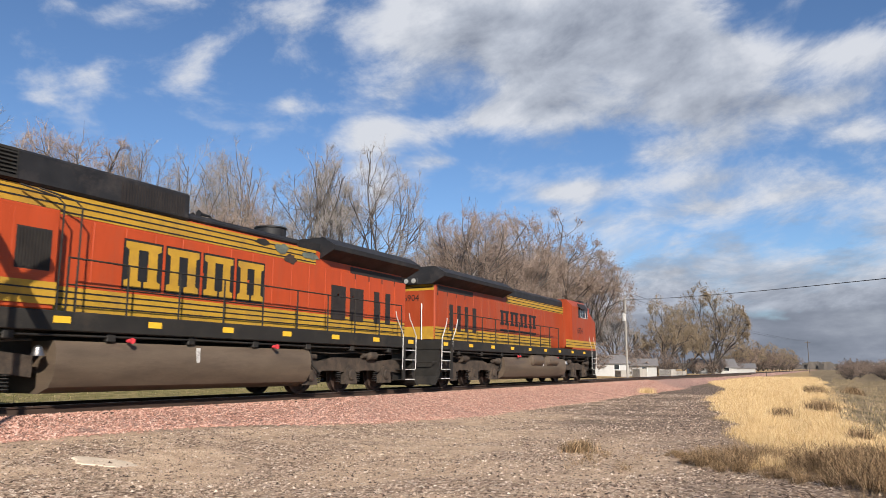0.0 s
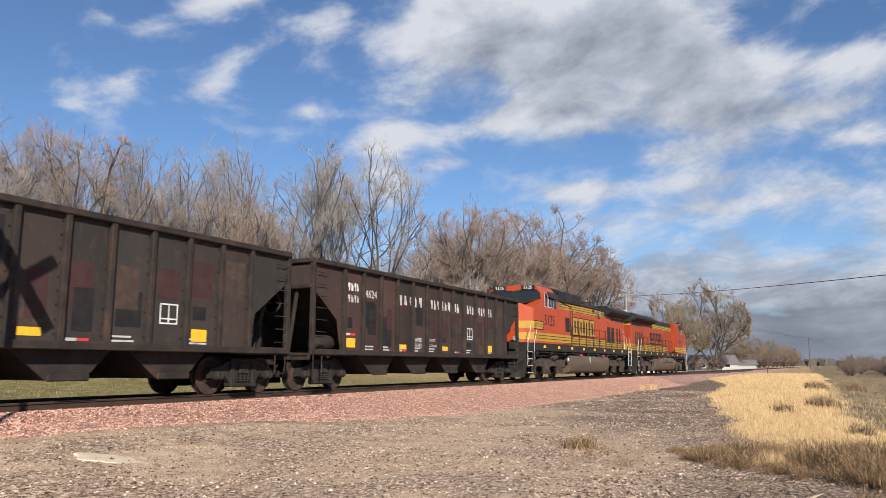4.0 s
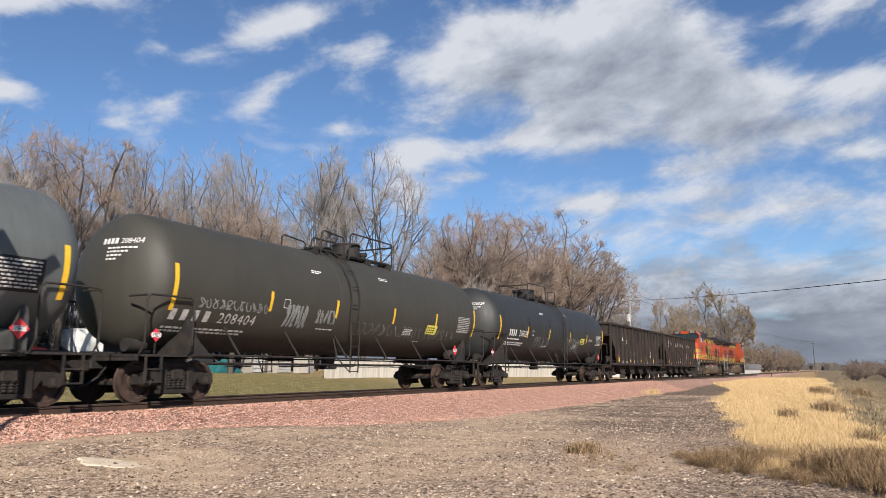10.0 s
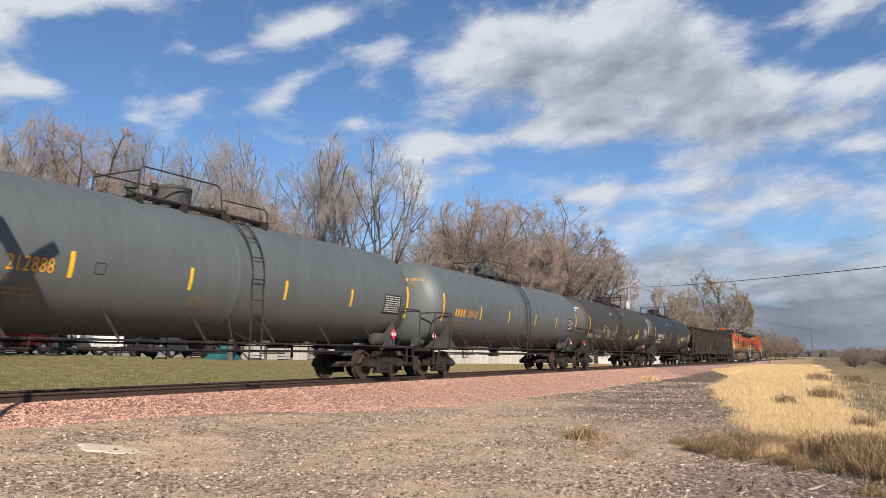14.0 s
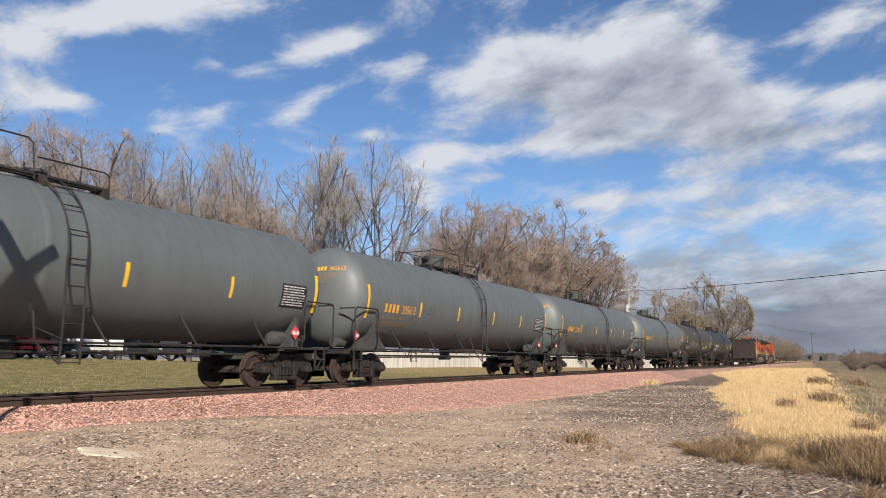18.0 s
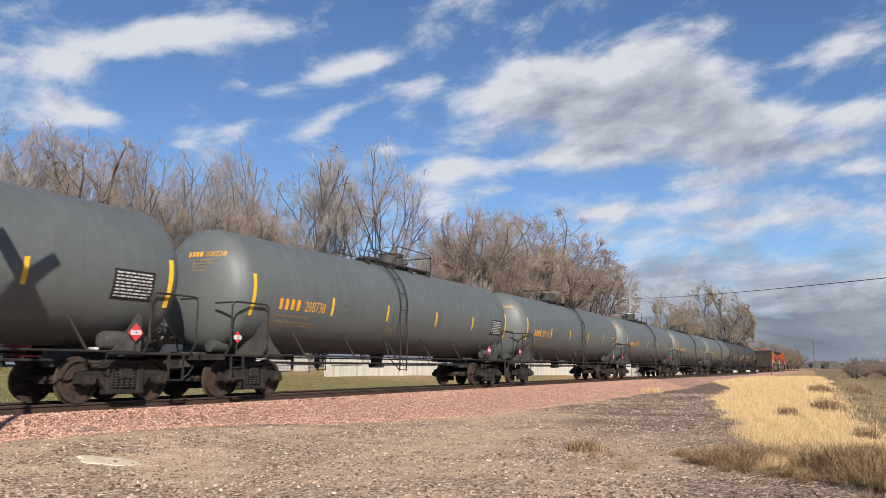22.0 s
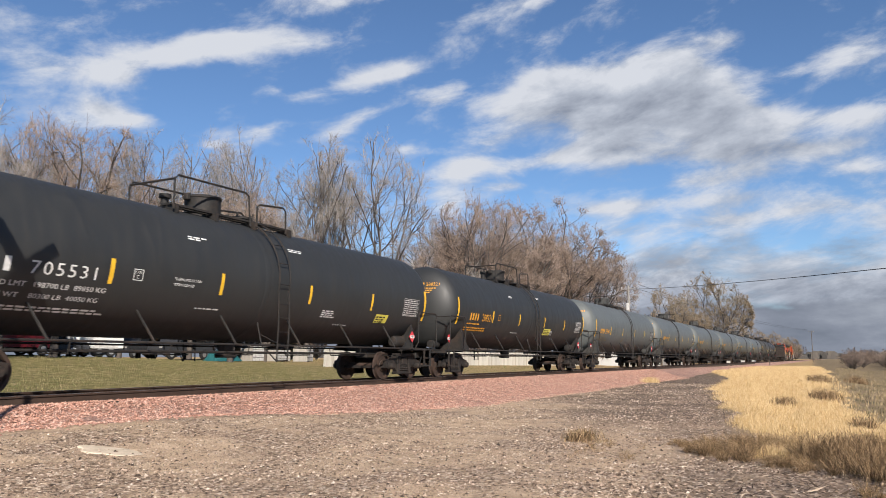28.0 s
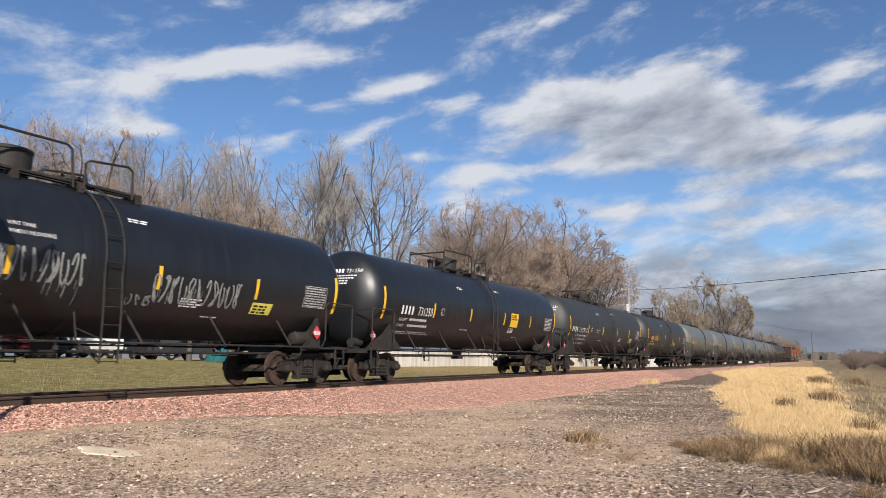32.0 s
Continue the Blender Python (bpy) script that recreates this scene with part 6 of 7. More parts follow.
def tree_meshes(seed, height, stems, width, low, n1, n2, n3, twig_r, leaves=0, twigs=TWIG, ragged=0.16):
    """Bare tree: upswept stems that fill a rounded, uneven crown; wood in one mesh, twigs in another."""
    rnd = random.Random(seed)
    wood, fine = Build(), Build()
    mid, A, C = Vector((0.02 * height, 0, height * (0.5 + 0.5 * low))), height * width / 2, height * (0.5 - 0.5 * low)

    def inside(p):
        q = Vector(((p.x - mid.x) / A, (p.y - mid.y) / A, (p.z - mid.z) / C))
        r = q.length
        if r < 0.5:
            return True
        u = q / r
        return r < 1 - ragged * (0.6 - 1.3 * noise.noise(u * 2.3 + Vector((seed, 0, 0))) - 0.8 * noise.noise(u * 6 + Vector((0, seed, 0))))

    def clipped(p, d, ln):
        for k in range(5):
            if inside(p + d * ln):
                break
            ln *= 0.75
        return ln

    low_bush = low <= 0
    fork = height * (0.03 if low_bush else rnd.uniform(0.07, 0.14))
    heart = Vector((0, 0, height * (0.0 if low_bush else 0.26)))

    def spread(p, d, pull):
        """Turn a heading outwards from the heart of the crown, into the fan that the limbs form."""
        return (d + (p - heart).normalized() * pull + Vector((0.05, 0, 0.04))).normalized()

    wood.tube([(0, 0, -0.3), (0.05, 0, fork * 0.5), (0, 0.04, fork)], height * 0.021, 8, height * 0.017, caps=False)
    for s in range(stems):
        a = 2 * math.pi * (s + rnd.uniform(-0.35, 0.35)) / stems
        th = math.acos(1 - rnd.uniform(0.02, 0.95)) if s % 3 else rnd.uniform(0.1, 0.5)
        end = mid + Vector((A * math.sin(th) * math.cos(a), A * math.sin(th) * math.sin(a), C * math.cos(th))) * rnd.uniform(0.82, 0.94)
        p0 = Vector((0, 0, fork * 0.8))
        p1 = Vector((end.x * 0.52, end.y * 0.52, fork + (end.z - fork) * rnd.uniform(0.30, 0.46)))
        pts = []
        for i in range(10):
            k = i / 9
            p = p0 * (1 - k) ** 2 + p1 * 2 * k * (1 - k) + end * k * k
            if 0 < i < 9:
                p += Vector((rnd.gauss(0, 1), rnd.gauss(0, 1), 0)) * height * 0.008
            pts.append(p)
        wood.tube(pts, height * 0.0105, 6, height * 0.0016, caps=False)
        for i in range(n1):
            k0 = 0.05 if low_bush else 0.20
            k = k0 + (1 - k0) * (i + rnd.random()) / n1
            f = min(k * 9, 8.999)
            j = int(f)
            p, dd = pts[j].lerp(pts[j + 1], f - j), (pts[j + 1] - pts[j]).normalized()
            d = spread(p, off(dd, rnd.uniform(0.5, 1.15), rnd), 0.22)
            l1 = clipped(p, d, height * rnd.uniform(0.30, 0.52) * (1.12 - 0.66 * k))
            q1, e1 = limb(wood, p, d, l1, height * 0.0036 * (1.2 - 0.7 * k), height * 0.0008, 4, rnd, 0.11, 4, 0.03)
            for ib in range(5):
                f = (0.15 + 0.85 * (ib + rnd.random()) / 5) * 3.999
                j = int(f)
                p = q1[j].lerp(q1[j + 1], f - j)
                d = spread(p, off(e1[j], rnd.uniform(0.45, 1.1), rnd), 0.2)
                lb = clipped(p, d, height * rnd.uniform(0.10, 0.18))
                qb, eb = limb(wood, p, d, lb, height * 0.0016, height * 0.0007, 3, rnd, 0.10, 3, 0.04)
                for i2 in range(n2):
                    f = (0.1 + 0.9 * (i2 + rnd.random()) / n2) * 2.999
                    j = int(f)
                    p = qb[j].lerp(qb[j + 1], f - j)
                    d = spread(p, off(eb[j], rnd.uniform(0.45, 1.1), rnd), 0.12)
                    l2 = clipped(p, d, height * rnd.uniform(0.04, 0.085))
                    q2, e2 = limb(fine, p, d, l2, twig_r * 1.25, twig_r * 0.6, 3, rnd, 0.12, 2, 0.05)
                    for i3 in range(n3):
                        f = (0.1 + 0.9 * (i3 + rnd.random()) / n3) * 1.999
                        j = int(f)
                        d = spread(p, off(e2[j], rnd.uniform(0.35, 1.0), rnd), 0.05)
                        p = q2[j].lerp(q2[j + 1], f - j)
                        l3 = height * rnd.uniform(0.022, 0.05)
                        fine.spike(p, d, l3, twig_r * 0.85)
                        if leaves and rnd.random() < leaves:
                            c = p + d * l3 * 0.9
                            w = rnd.uniform(0.03, 0.055)
                            u = d.orthogonal().normalized() * w
                            v = d * w * 1.5
                            fine.add([c - u, c - v, c + u, c + v], [(0, 1, 2, 3)])
    wood_me = raw_mesh("trunk", wood.v, wood.f, BARK, True)
    return wood_me, raw_mesh("crown", fine.v, fine.f, twigs)


def grown_tree(seed, height, width, stems, first, splay, levels, twig_r, twigs=TWIG, leaves=0.0, lift=0.02, lean=0.015, kids=4.0, fork=0.10, low=0.16):
    """Bare tree that forks again and again inside a rounded, uneven crown: limbs in one mesh, fine branches and twigs in another.
    first: share of the height in its first limbs; splay: how far these lean out, in degrees; low: where the crown begins."""
    rnd = random.Random(seed)
    wood, fine = Build(), Build()
    mid, A, C = Vector((lean * 2 * height, 0, height * (0.5 + 0.5 * low))), height * width / 2, height * (0.5 - 0.5 * low)

    def inside(p):
        q = Vector(((p.x - mid.x) / A, (p.y - mid.y) / A, (p.z - mid.z) / C))
        r = q.length
        if r < 0.6:
            return True
        u = q / r
        return r < 0.93 + 0.20 * noise.noise(u * 2.2 + Vector((seed, 0, 0))) + 0.12 * noise.noise(u * 5.5 + Vector((0, seed, 0)))

    def branch(p, d, length, r, lev):
        tries = 0
        while not inside(p + d * length) and tries < 9:
            length *= 0.80
            d = (d + Vector((0, 0, 0.10)) + (mid - p).normalized() * 0.06).normalized()
            tries += 1
        if tries > (4 if lev > 1 else 8):
            return
        if tries > 3 and lev < 2:
            r *= 0.5
        last = lev == levels - 1
        q, e = limb(wood if lev < levels - 2 else fine, p, d, length, r, r * 0.62, (7, 6, 5, 4, 3, 3, 3)[lev], rnd, 0.10 if lev < 3 else 0.14, 4 if lev < 3 else 2 if last else 3, lift, (lean, 0, 0))
        n = len(q) - 1
        if last:
            for k in range(9):
                f = min((0.05 + 0.95 * (k + rnd.random()) / 9) * n, n - 0.001)
                j = int(f)
                c, w = q[j].lerp(q[j + 1], f - j), off(e[j], rnd.uniform(0.35, 1.0), rnd)
                ln = height * rnd.uniform(0.018, 0.045)
                fine.spike(c, w, ln, twig_r)
                if rnd.random() < leaves:
                    tip, s = c + w * ln * rnd.uniform(0.5, 0.95), rnd.uniform(0.03, 0.06)
                    u, v = w.orthogonal().normalized() * s, w * s * 1.5
                    fine.add([tip - u, tip - v, tip + u, tip + v], [(0, 1, 2, 3)])
            return
        m = int(kids) + (rnd.random() < kids - int(kids))
        for k in range(m):
            if k == 0:
                f, ang, ln, rr = n - 0.001, rnd.uniform(0.08, 0.35), rnd.uniform(0.64, 0.76), 0.66
            else:
                f, ang, ln, rr = n * rnd.uniform(0.40, 1.0) - 0.001, rnd.uniform(0.40, 0.90), rnd.uniform(0.50, 0.74), 0.52
            j = max(0, min(int(f), n - 1))
            branch(q[j].lerp(q[j + 1], min(1.0, f - j)), off(e[j], ang, rnd), length * ln, r * rr, lev + 1)

    wood.tube([(0, 0, -0.4), (0.04, 0, fork * height * 0.5), (0, 0.03, fork * height)], height * 0.017, 8, height * 0.013, caps=False)
    for s in range(stems):
        a = 2 * math.pi * (s + rnd.uniform(-0.3, 0.3)) / stems
        th = radians(splay) * (rnd.uniform(0.45, 1.0) if s else 0.15)
        branch(Vector((0, 0, fork * height * rnd.uniform(0.55, 1.0))), Vector((math.sin(th) * math.cos(a), math.sin(th) * math.sin(a), math.cos(th))), height * first * rnd.uniform(0.85, 1.1), height * 0.0085, 0)
    return raw_mesh("trunk", wood.v, wood.f, BARK, True), raw_mesh("crown", fine.v, fine.f, twigs)


KINDS = {
    "vase": grown_tree(21, 18, 0.66, 6, 0.36, 34, 6, 0.0062, kids=3.5, low=0.08),
    "fan": grown_tree(22, 18, 0.72, 6, 0.36, 38, 6, 0.0062, kids=3.5, low=0.08, lean=0.02),
    "tall": grown_tree(23, 18, 0.64, 6, 0.36, 34, 6, 0.0062, kids=3.5, low=0.08),
    "slim": grown_tree(24, 18, 0.58, 5, 0.36, 30, 6, 0.0062, kids=3.5, low=0.08),
    "ruddy": grown_tree(25, 18, 0.66, 6, 0.36, 36, 6, 0.0070, TWIG_RED, 0.05, kids=3.5, low=0.06),
    "brushy": grown_tree(26, 18, 0.86, 7, 0.36, 46, 6, 0.0080, TWIG_RED, 0.20, fork=0.05, low=0.04, kids=3.7),
    "brushy_b": grown_tree(27, 18, 0.90, 7, 0.36, 50, 6, 0.0080, TWIG_RED, 0.18, fork=0.05, low=0.03, kids=3.7),
    "golden": grown_tree(28, 18, 0.88, 7, 0.36, 48, 6, 0.015, TWIG_GOLD, 0.10, fork=0.06, low=0.04, kids=3.8),
    "leaning": grown_tree(29, 8, 1.05, 4, 0.34, 56, 5, 0.007, lean=0.10),
    "shrub": tree_meshes(17, 5, 12, 1.1, 0.0, 6, 3, 5, 0.011, 0.2, TWIG_RED, 0.5),
    "brush": tree_meshes(19, 5, 22, 1.7, 0.0, 5, 3, 4, 0.022, 0.1, TWIG_RED, 0.8),
}
TOP = {k: max(v.co.z for v in m[1].vertices) for k, m in KINDS.items()}


def tree(kind, x, y, height, turn, label, name="tree", cat="bare tree", wide=1.0):
    k = height / TOP[kind]
    ob = thing(name, label, cat, pose(x, y, gz(x, y), 0, 0, turn) @ Matrix.Diagonal((k * wide, k * wide, k, 1)))
    part("trunk", KINDS[kind][0], BARK, ob)
    part("crown", KINDS[kind][1], TWIG, ob)
    return ob


TALL = "tall bare deciduous tree with upswept grey twigs, leaning with the wind"
BRUSH = "broad bare tree with reddish twigs and a few dead leaves"
for kind, x, y, h, turn, wide in [
        ("tall", 19.8, 38, 14.2, 0, 1.0), ("slim", 25.0, 41, 13.6, 70, 0.9), ("tall", 33.6, 47, 16.8, 120, 0.85), ("vase", 38.5, 46, 18.0, 200, 0.72), ("tall", 40.6, 43, 18.6, 20, 0.75), ("vase", 46.2, 44, 20.2, 100, 0.70),
        ("slim", 50.6, 44.5, 15.5, 40, 1.0), ("vase", 51.4, 40.5, 20.4, 10, 0.80), ("fan", 57.4, 38.8, 22.6, 0, 0.86)]:
    tree(kind, x, y, h, turn, TALL, wide=wide)
for kind, x, y, h, turn, wide in [("ruddy", 28.6, 41.5, 15.9, 0, 1.0), ("ruddy", 42.3, 40.5, 14.4, 130, 1.0), ("ruddy", 35.2, 44, 13.6, 250, 1.0), ("ruddy", 47.2, 41.5, 12.6, 40, 1.1)]:
    tree(kind, x, y, h, turn, "bare tree with ruddy brown twigs in the row", wide=wide)
for kind, x, y, h, turn, wide in [("brushy", 75.4, 35, 20.4, 0, 1.0), ("brushy_b", 91.0, 34, 22.2, 90, 1.0), ("brushy", 110, 34, 21.6, 200, 0.95), ("brushy_b", 84, 43, 20.5, 300, 1.0), ("brushy", 101, 40, 20.0, 120, 1.0)]:
    tree(kind, x, y, h, turn, BRUSH, wide=wide)
tree("leaning", 61.2, 34.5, 11.6, 0, "small leaning bare tree with pale twigs")
for kind, x, y, h, turn in [("slim", 131, 34, 15.5, 0), ("tall", 138, 36, 15.0, 70)]:
    tree(kind, x, y, h, turn, "bare grey tree behind the sheds")
for kind, x, y, h, turn, wide in [("golden", 151, 29.5, 16.6, 10, 0.85), ("golden", 192, 26.3, 23.4, 60, 0.95), ("golden", 170, 29.5, 17.0, 180, 0.8)]:
    tree(kind, x, y, h, turn, "broad bare tree with golden brown twigs", wide=wide)
for i in range(14):
    tree("brush" if i % 3 else "golden", 262 + i * 12, 29 - i * 0.75, (9.5 if i % 3 else 13.0) - 0.1 * i, 40 * i, "far bare tree in a brushy row")
rnd = random.Random(4)
for i in range(44):
    x = 150 + i * 5 + rnd.uniform(-4, 4)
    tree("brush", x, 1.0 - 0.01 * x - rnd.uniform(0, 1) ** 0.8 * 0.075 * x, rnd.uniform(1.4, 3.6) + 0.006 * x, 50 * i, "leafless brown brush in the field", "shrub", "shrub", 1.0)
for i in range(26):
    x = 20 + i * 1.8 + rnd.uniform(-1, 1)
    tree("shrub", x, 49 + rnd.uniform(-2, 2), rnd.uniform(4.0, 6.0), 50 * i, "leafless brown shrub under the trees", "shrub", "shrub", 1.5)
for i in range(12):
    x = 72 + i * 6.5 + rnd.uniform(-1, 1)
    tree("shrub", x, 37 - i * 0.9 + rnd.uniform(-2, 2), rnd.uniform(4, 6), 50 * i, "leafless brown shrub under the trees", "shrub", "shrub", 1.5)
for i in range(10):
    x = 175 + i * 8 + rnd.uniform(-2, 2)
    tree("shrub", x, 25 + rnd.uniform(-2, 4), rnd.uniform(3, 4.5), 50 * i, "leafless brown shrub by the track", "shrub", "shrub", 1.5)

# far woods on the horizon
FARWOOD = island_mat("far_woods", [(0.0504, 0.0468, 0.0432), (0.0792, 0.072, 0.0648), (0.108, 0.0936, 0.0792)])
fw = Build()
for i in range(2600):
    a = rnd.uniform(radians(-30), radians(40))
    d = rnd.uniform(1000, 1250)
    x, y = d * math.cos(a), d * math.sin(a)
    h = 6 + 4 * noise.noise((a * 30, 0.0, 0.0)) + rnd.uniform(0, 3)
    w = rnd.uniform(2, 6)
    z = gz(x, y)
    fw.add([(x, y - w, z), (x, y + w, z), (x + 3, y + w * 0.5, z + h), (x + 3, y - w * 0.5, z + h * rnd.uniform(0.7, 1))], [(0, 1, 2, 3)])
tagged(new("far_woods", raw_mesh("far_woods", fw.v, fw.f, FARWOOD)), "distant bare woods along the horizon", "woods", kind="stuff")

# ---- poles and wires ----
POLE_GREY = plain("weathered_pole_wood", (0.302, 0.281, 0.252), 0.85, 0, 0.2, 3, 30, 0.3, streak=(4, 4, 0.3))
POLE_DARK = plain("dark_pole_wood", (0.0936, 0.0792, 0.0684), 0.85, 0, 0.2, 3, 30, 0.3, streak=(4, 4, 0.3))
WIRE = plain("black_wire", (0.0144, 0.0144, 0.0158), 0.6, 0, 0.1)


def utility_pole(x, y, h, mat, label, arm=True):
    p = thing("utility_pole", label, "utility pole", pose(x, y, gz(x, y)))
    part("shaft", Build().tube([(0, 0, -0.5), (0, 0, h)], 0.13, 10, 0.10), mat, p, smooth=True)
    if arm:
        part("crossarm", Build().box(-0.06, 0.06, -0.9, 0.9, h - 0.5, h - 0.38), mat, p)
        for yy in (-0.8, 0.8):
            part("insulator", Build().lathe([(h - 0.38, 0.05), (h - 0.26, 0.07), (h - 0.2, 0.03)], "z", 8, (0, yy, 0)), WORN_WHITE, p)
    return p


pole = utility_pole(92, 22.6, 10.2, POLE_GREY, "pale weathered utility pole with a transformer")
part("transformer", Build().lathe([(7.1, 0.02), (7.1, 0.22), (7.9, 0.22), (7.95, 0.15), (8.0, 0.02)], "z", 14, (-0.36, 0.1, 0)), WORN_WHITE, pole, smooth=True)
utility_pole(300, 8.2, 11.2, POLE_DARK, "dark utility pole beside the far track")
utility_pole(400, 14.0 + 9, 8.5, POLE_DARK, "thin utility pole beside the far track", False)
utility_pole(24, -9, 5.6, POLE_GREY, "weathered utility pole beside the yard")


marker = thing("marker_post", "short dark marker post beside the track", "post", pose(150, 11.3, gz(150, 11.3)))
part("post", Build().box(-0.07, 0.07, -0.07, 0.07, -0.3, 1.0, 0.01), POLE_DARK, marker)
part("cap", Build().prism([(-0.08, 1.0), (0.08, 1.0), (0.0, 1.07)], -0.08, 0.08), POLE_DARK, marker)


def wire(a, c, sag, r):
    pts = []
    for i in range(25):
        k = i / 24
        p = Vector(a).lerp(Vector(c), k)
        p.z -= sag * 4 * k * (1 - k)
        pts.append(p)
    tagged(new("overhead_wire", Build().tube(pts, r, 5).mesh("overhead_wire", WIRE)), "thin black overhead cable slung between poles", "cable")


wire((92, 22.6, 9.2), (24, -9, 3.80), 0.3, 0.020)
wire((92, 21.8, 9.9), (300, 7.4, 10.7), 1.2, 0.02)
wire((92, 23.4, 9.9), (300, 9.0, 10.7), 1.2, 0.02)
wire((92, 23.4, 9.9), (150, 60, 14), 0.8, 0.012)
wire((92, 21.8, 9.9), (150, 58, 14), 0.8, 0.012)


# ---- buildings, wall and parked vehicles behind the track ----
CONCRETE = plain("pale_stained_concrete", (0.527, 0.501, 0.442), 0.9, 0, 0.15, 1.2, 20, 0.2, (0.306, 0.272, 0.221), 0.5, streak=(2.5, 2.5, 0.3), per_object=0.15)
SIDING = plain("white_siding", (0.38, 0.38, 0.37), 0.7, 0, 0.08, 2, 20, 0.05, (0.425, 0.416, 0.391), 0.3)
ROOF = plain("grey_shingle_roof", (0.158, 0.151, 0.151), 0.9, 0, 0.25, 3, 30, 0.3)
wall = thing("retaining_wall", "low pale concrete wall of stained panels", "concrete wall", kind="structure")
for i in range(20):
    x = 46 + i * 2.9
    y = 34.5 - i * 0.18
    part("panel", Build().box(0, 2.86, -0.12, 0.12, -0.4, 1.35 + 0.04 * (i % 3), 0.015), CONCRETE, wall, at=pose(x, y, gz(x, y), 0, 0, -3.5))


def shed(x, y, w, d, h, rise, label, turn=0, windows=()):
    s = thing("shed" if w < 7 else "house", label, "shed" if w < 7 else "house", pose(x, y, gz(x, y), 0, 0, turn))
    part("wall", Build().box(-w / 2, w / 2, -d / 2, d / 2, -0.3, h), SIDING, s)
    part("gable", Build().prism([(-d / 2, h), (d / 2, h), (0, h + rise)], -w / 2, w / 2, "yz"), SIDING, s)
    for q in (-1, 1):
        part("roof", Build().prism([(q * (d / 2 + 0.3), h - 0.25 * rise * 0.6), (0, h + rise + 0.05), (0, h + rise + 0.2), (q * (d / 2 + 0.3), h - 0.25 * rise * 0.6 + 0.15)], -w / 2 - 0.3, w / 2 + 0.3, "yz"), ROOF, s)
    for a, ww, z0, z1 in windows:
        wn_ = part("window", Build().box(a - ww / 2, a + ww / 2, -d / 2 - 0.03, -d / 2 + 0.03, z0, z1), GLASS, s)
        part("frame", Build().box(a - ww / 2 - 0.08, a + ww / 2 + 0.08, -d / 2 - 0.02, -d / 2 - 0.004, z0 - 0.08, z1 + 0.08), WHITE, wn_)
    return s


shed(113, 31, 5.5, 4, 2.0, 1.0, "small white clapboard shed with a grey roof", -50, ((0.8, 0.8, 1.0, 1.7),))
shed(121, 28.5, 6.5, 4, 1.7, 0.9, "low white shed with a grey roof", -75, ((-1.5, 0.8, 0.8, 1.4), (1.4, 0.8, 0.8, 1.4)))
shed(205, 28.5, 11, 8, 1.7, 1.9, "white house with a grey gabled roof", -72, ((-3, 1.2, 0.7, 1.4), (0, 1.2, 0.7, 1.4), (3, 1.2, 0.7, 1.4)))
shed(226, 24.5, 9, 6, 1.4, 1.1, "white garage with a grey gabled roof", -80, ((-1.5, 2.0, 0.1, 1.2),))

TYRE = plain("tyre_rubber", (0.0216, 0.0216, 0.0216), 0.85, 0, 0.2)
RIM = plain("wheel_rim", (0.396, 0.396, 0.396), 0.4, 0.6, 0.1)
MAROON = plain("maroon_car_paint", (0.115, 0.0108, 0.018), 0.3, 0, 0.1)
CARGREY = plain("dark_grey_car_paint", (0.036, 0.0374, 0.0418), 0.3, 0, 0.1)
TEAL = plain("teal_tarpaulin", (0.0144, 0.0936, 0.101), 0.7, 0, 0.2, 4, 20, 0.4)


def vwheel(v, x, y, r):
    ty = part("tyre", Build().lathe([(-0.11, r * 0.6), (-0.11, r * 0.92), (-0.07, r), (0.07, r), (0.11, r * 0.92), (0.11, r * 0.6)], "y", 20, (x, y, r)), TYRE, v, smooth=True)
    part("rim", Build().lathe([(-0.115, 0.04), (-0.115, r * 0.55), (-0.09, r * 0.62), (0.09, r * 0.62), (0.115, r * 0.55), (0.115, 0.04)], "y", 16, (x, y, r)), RIM, ty, smooth=True)


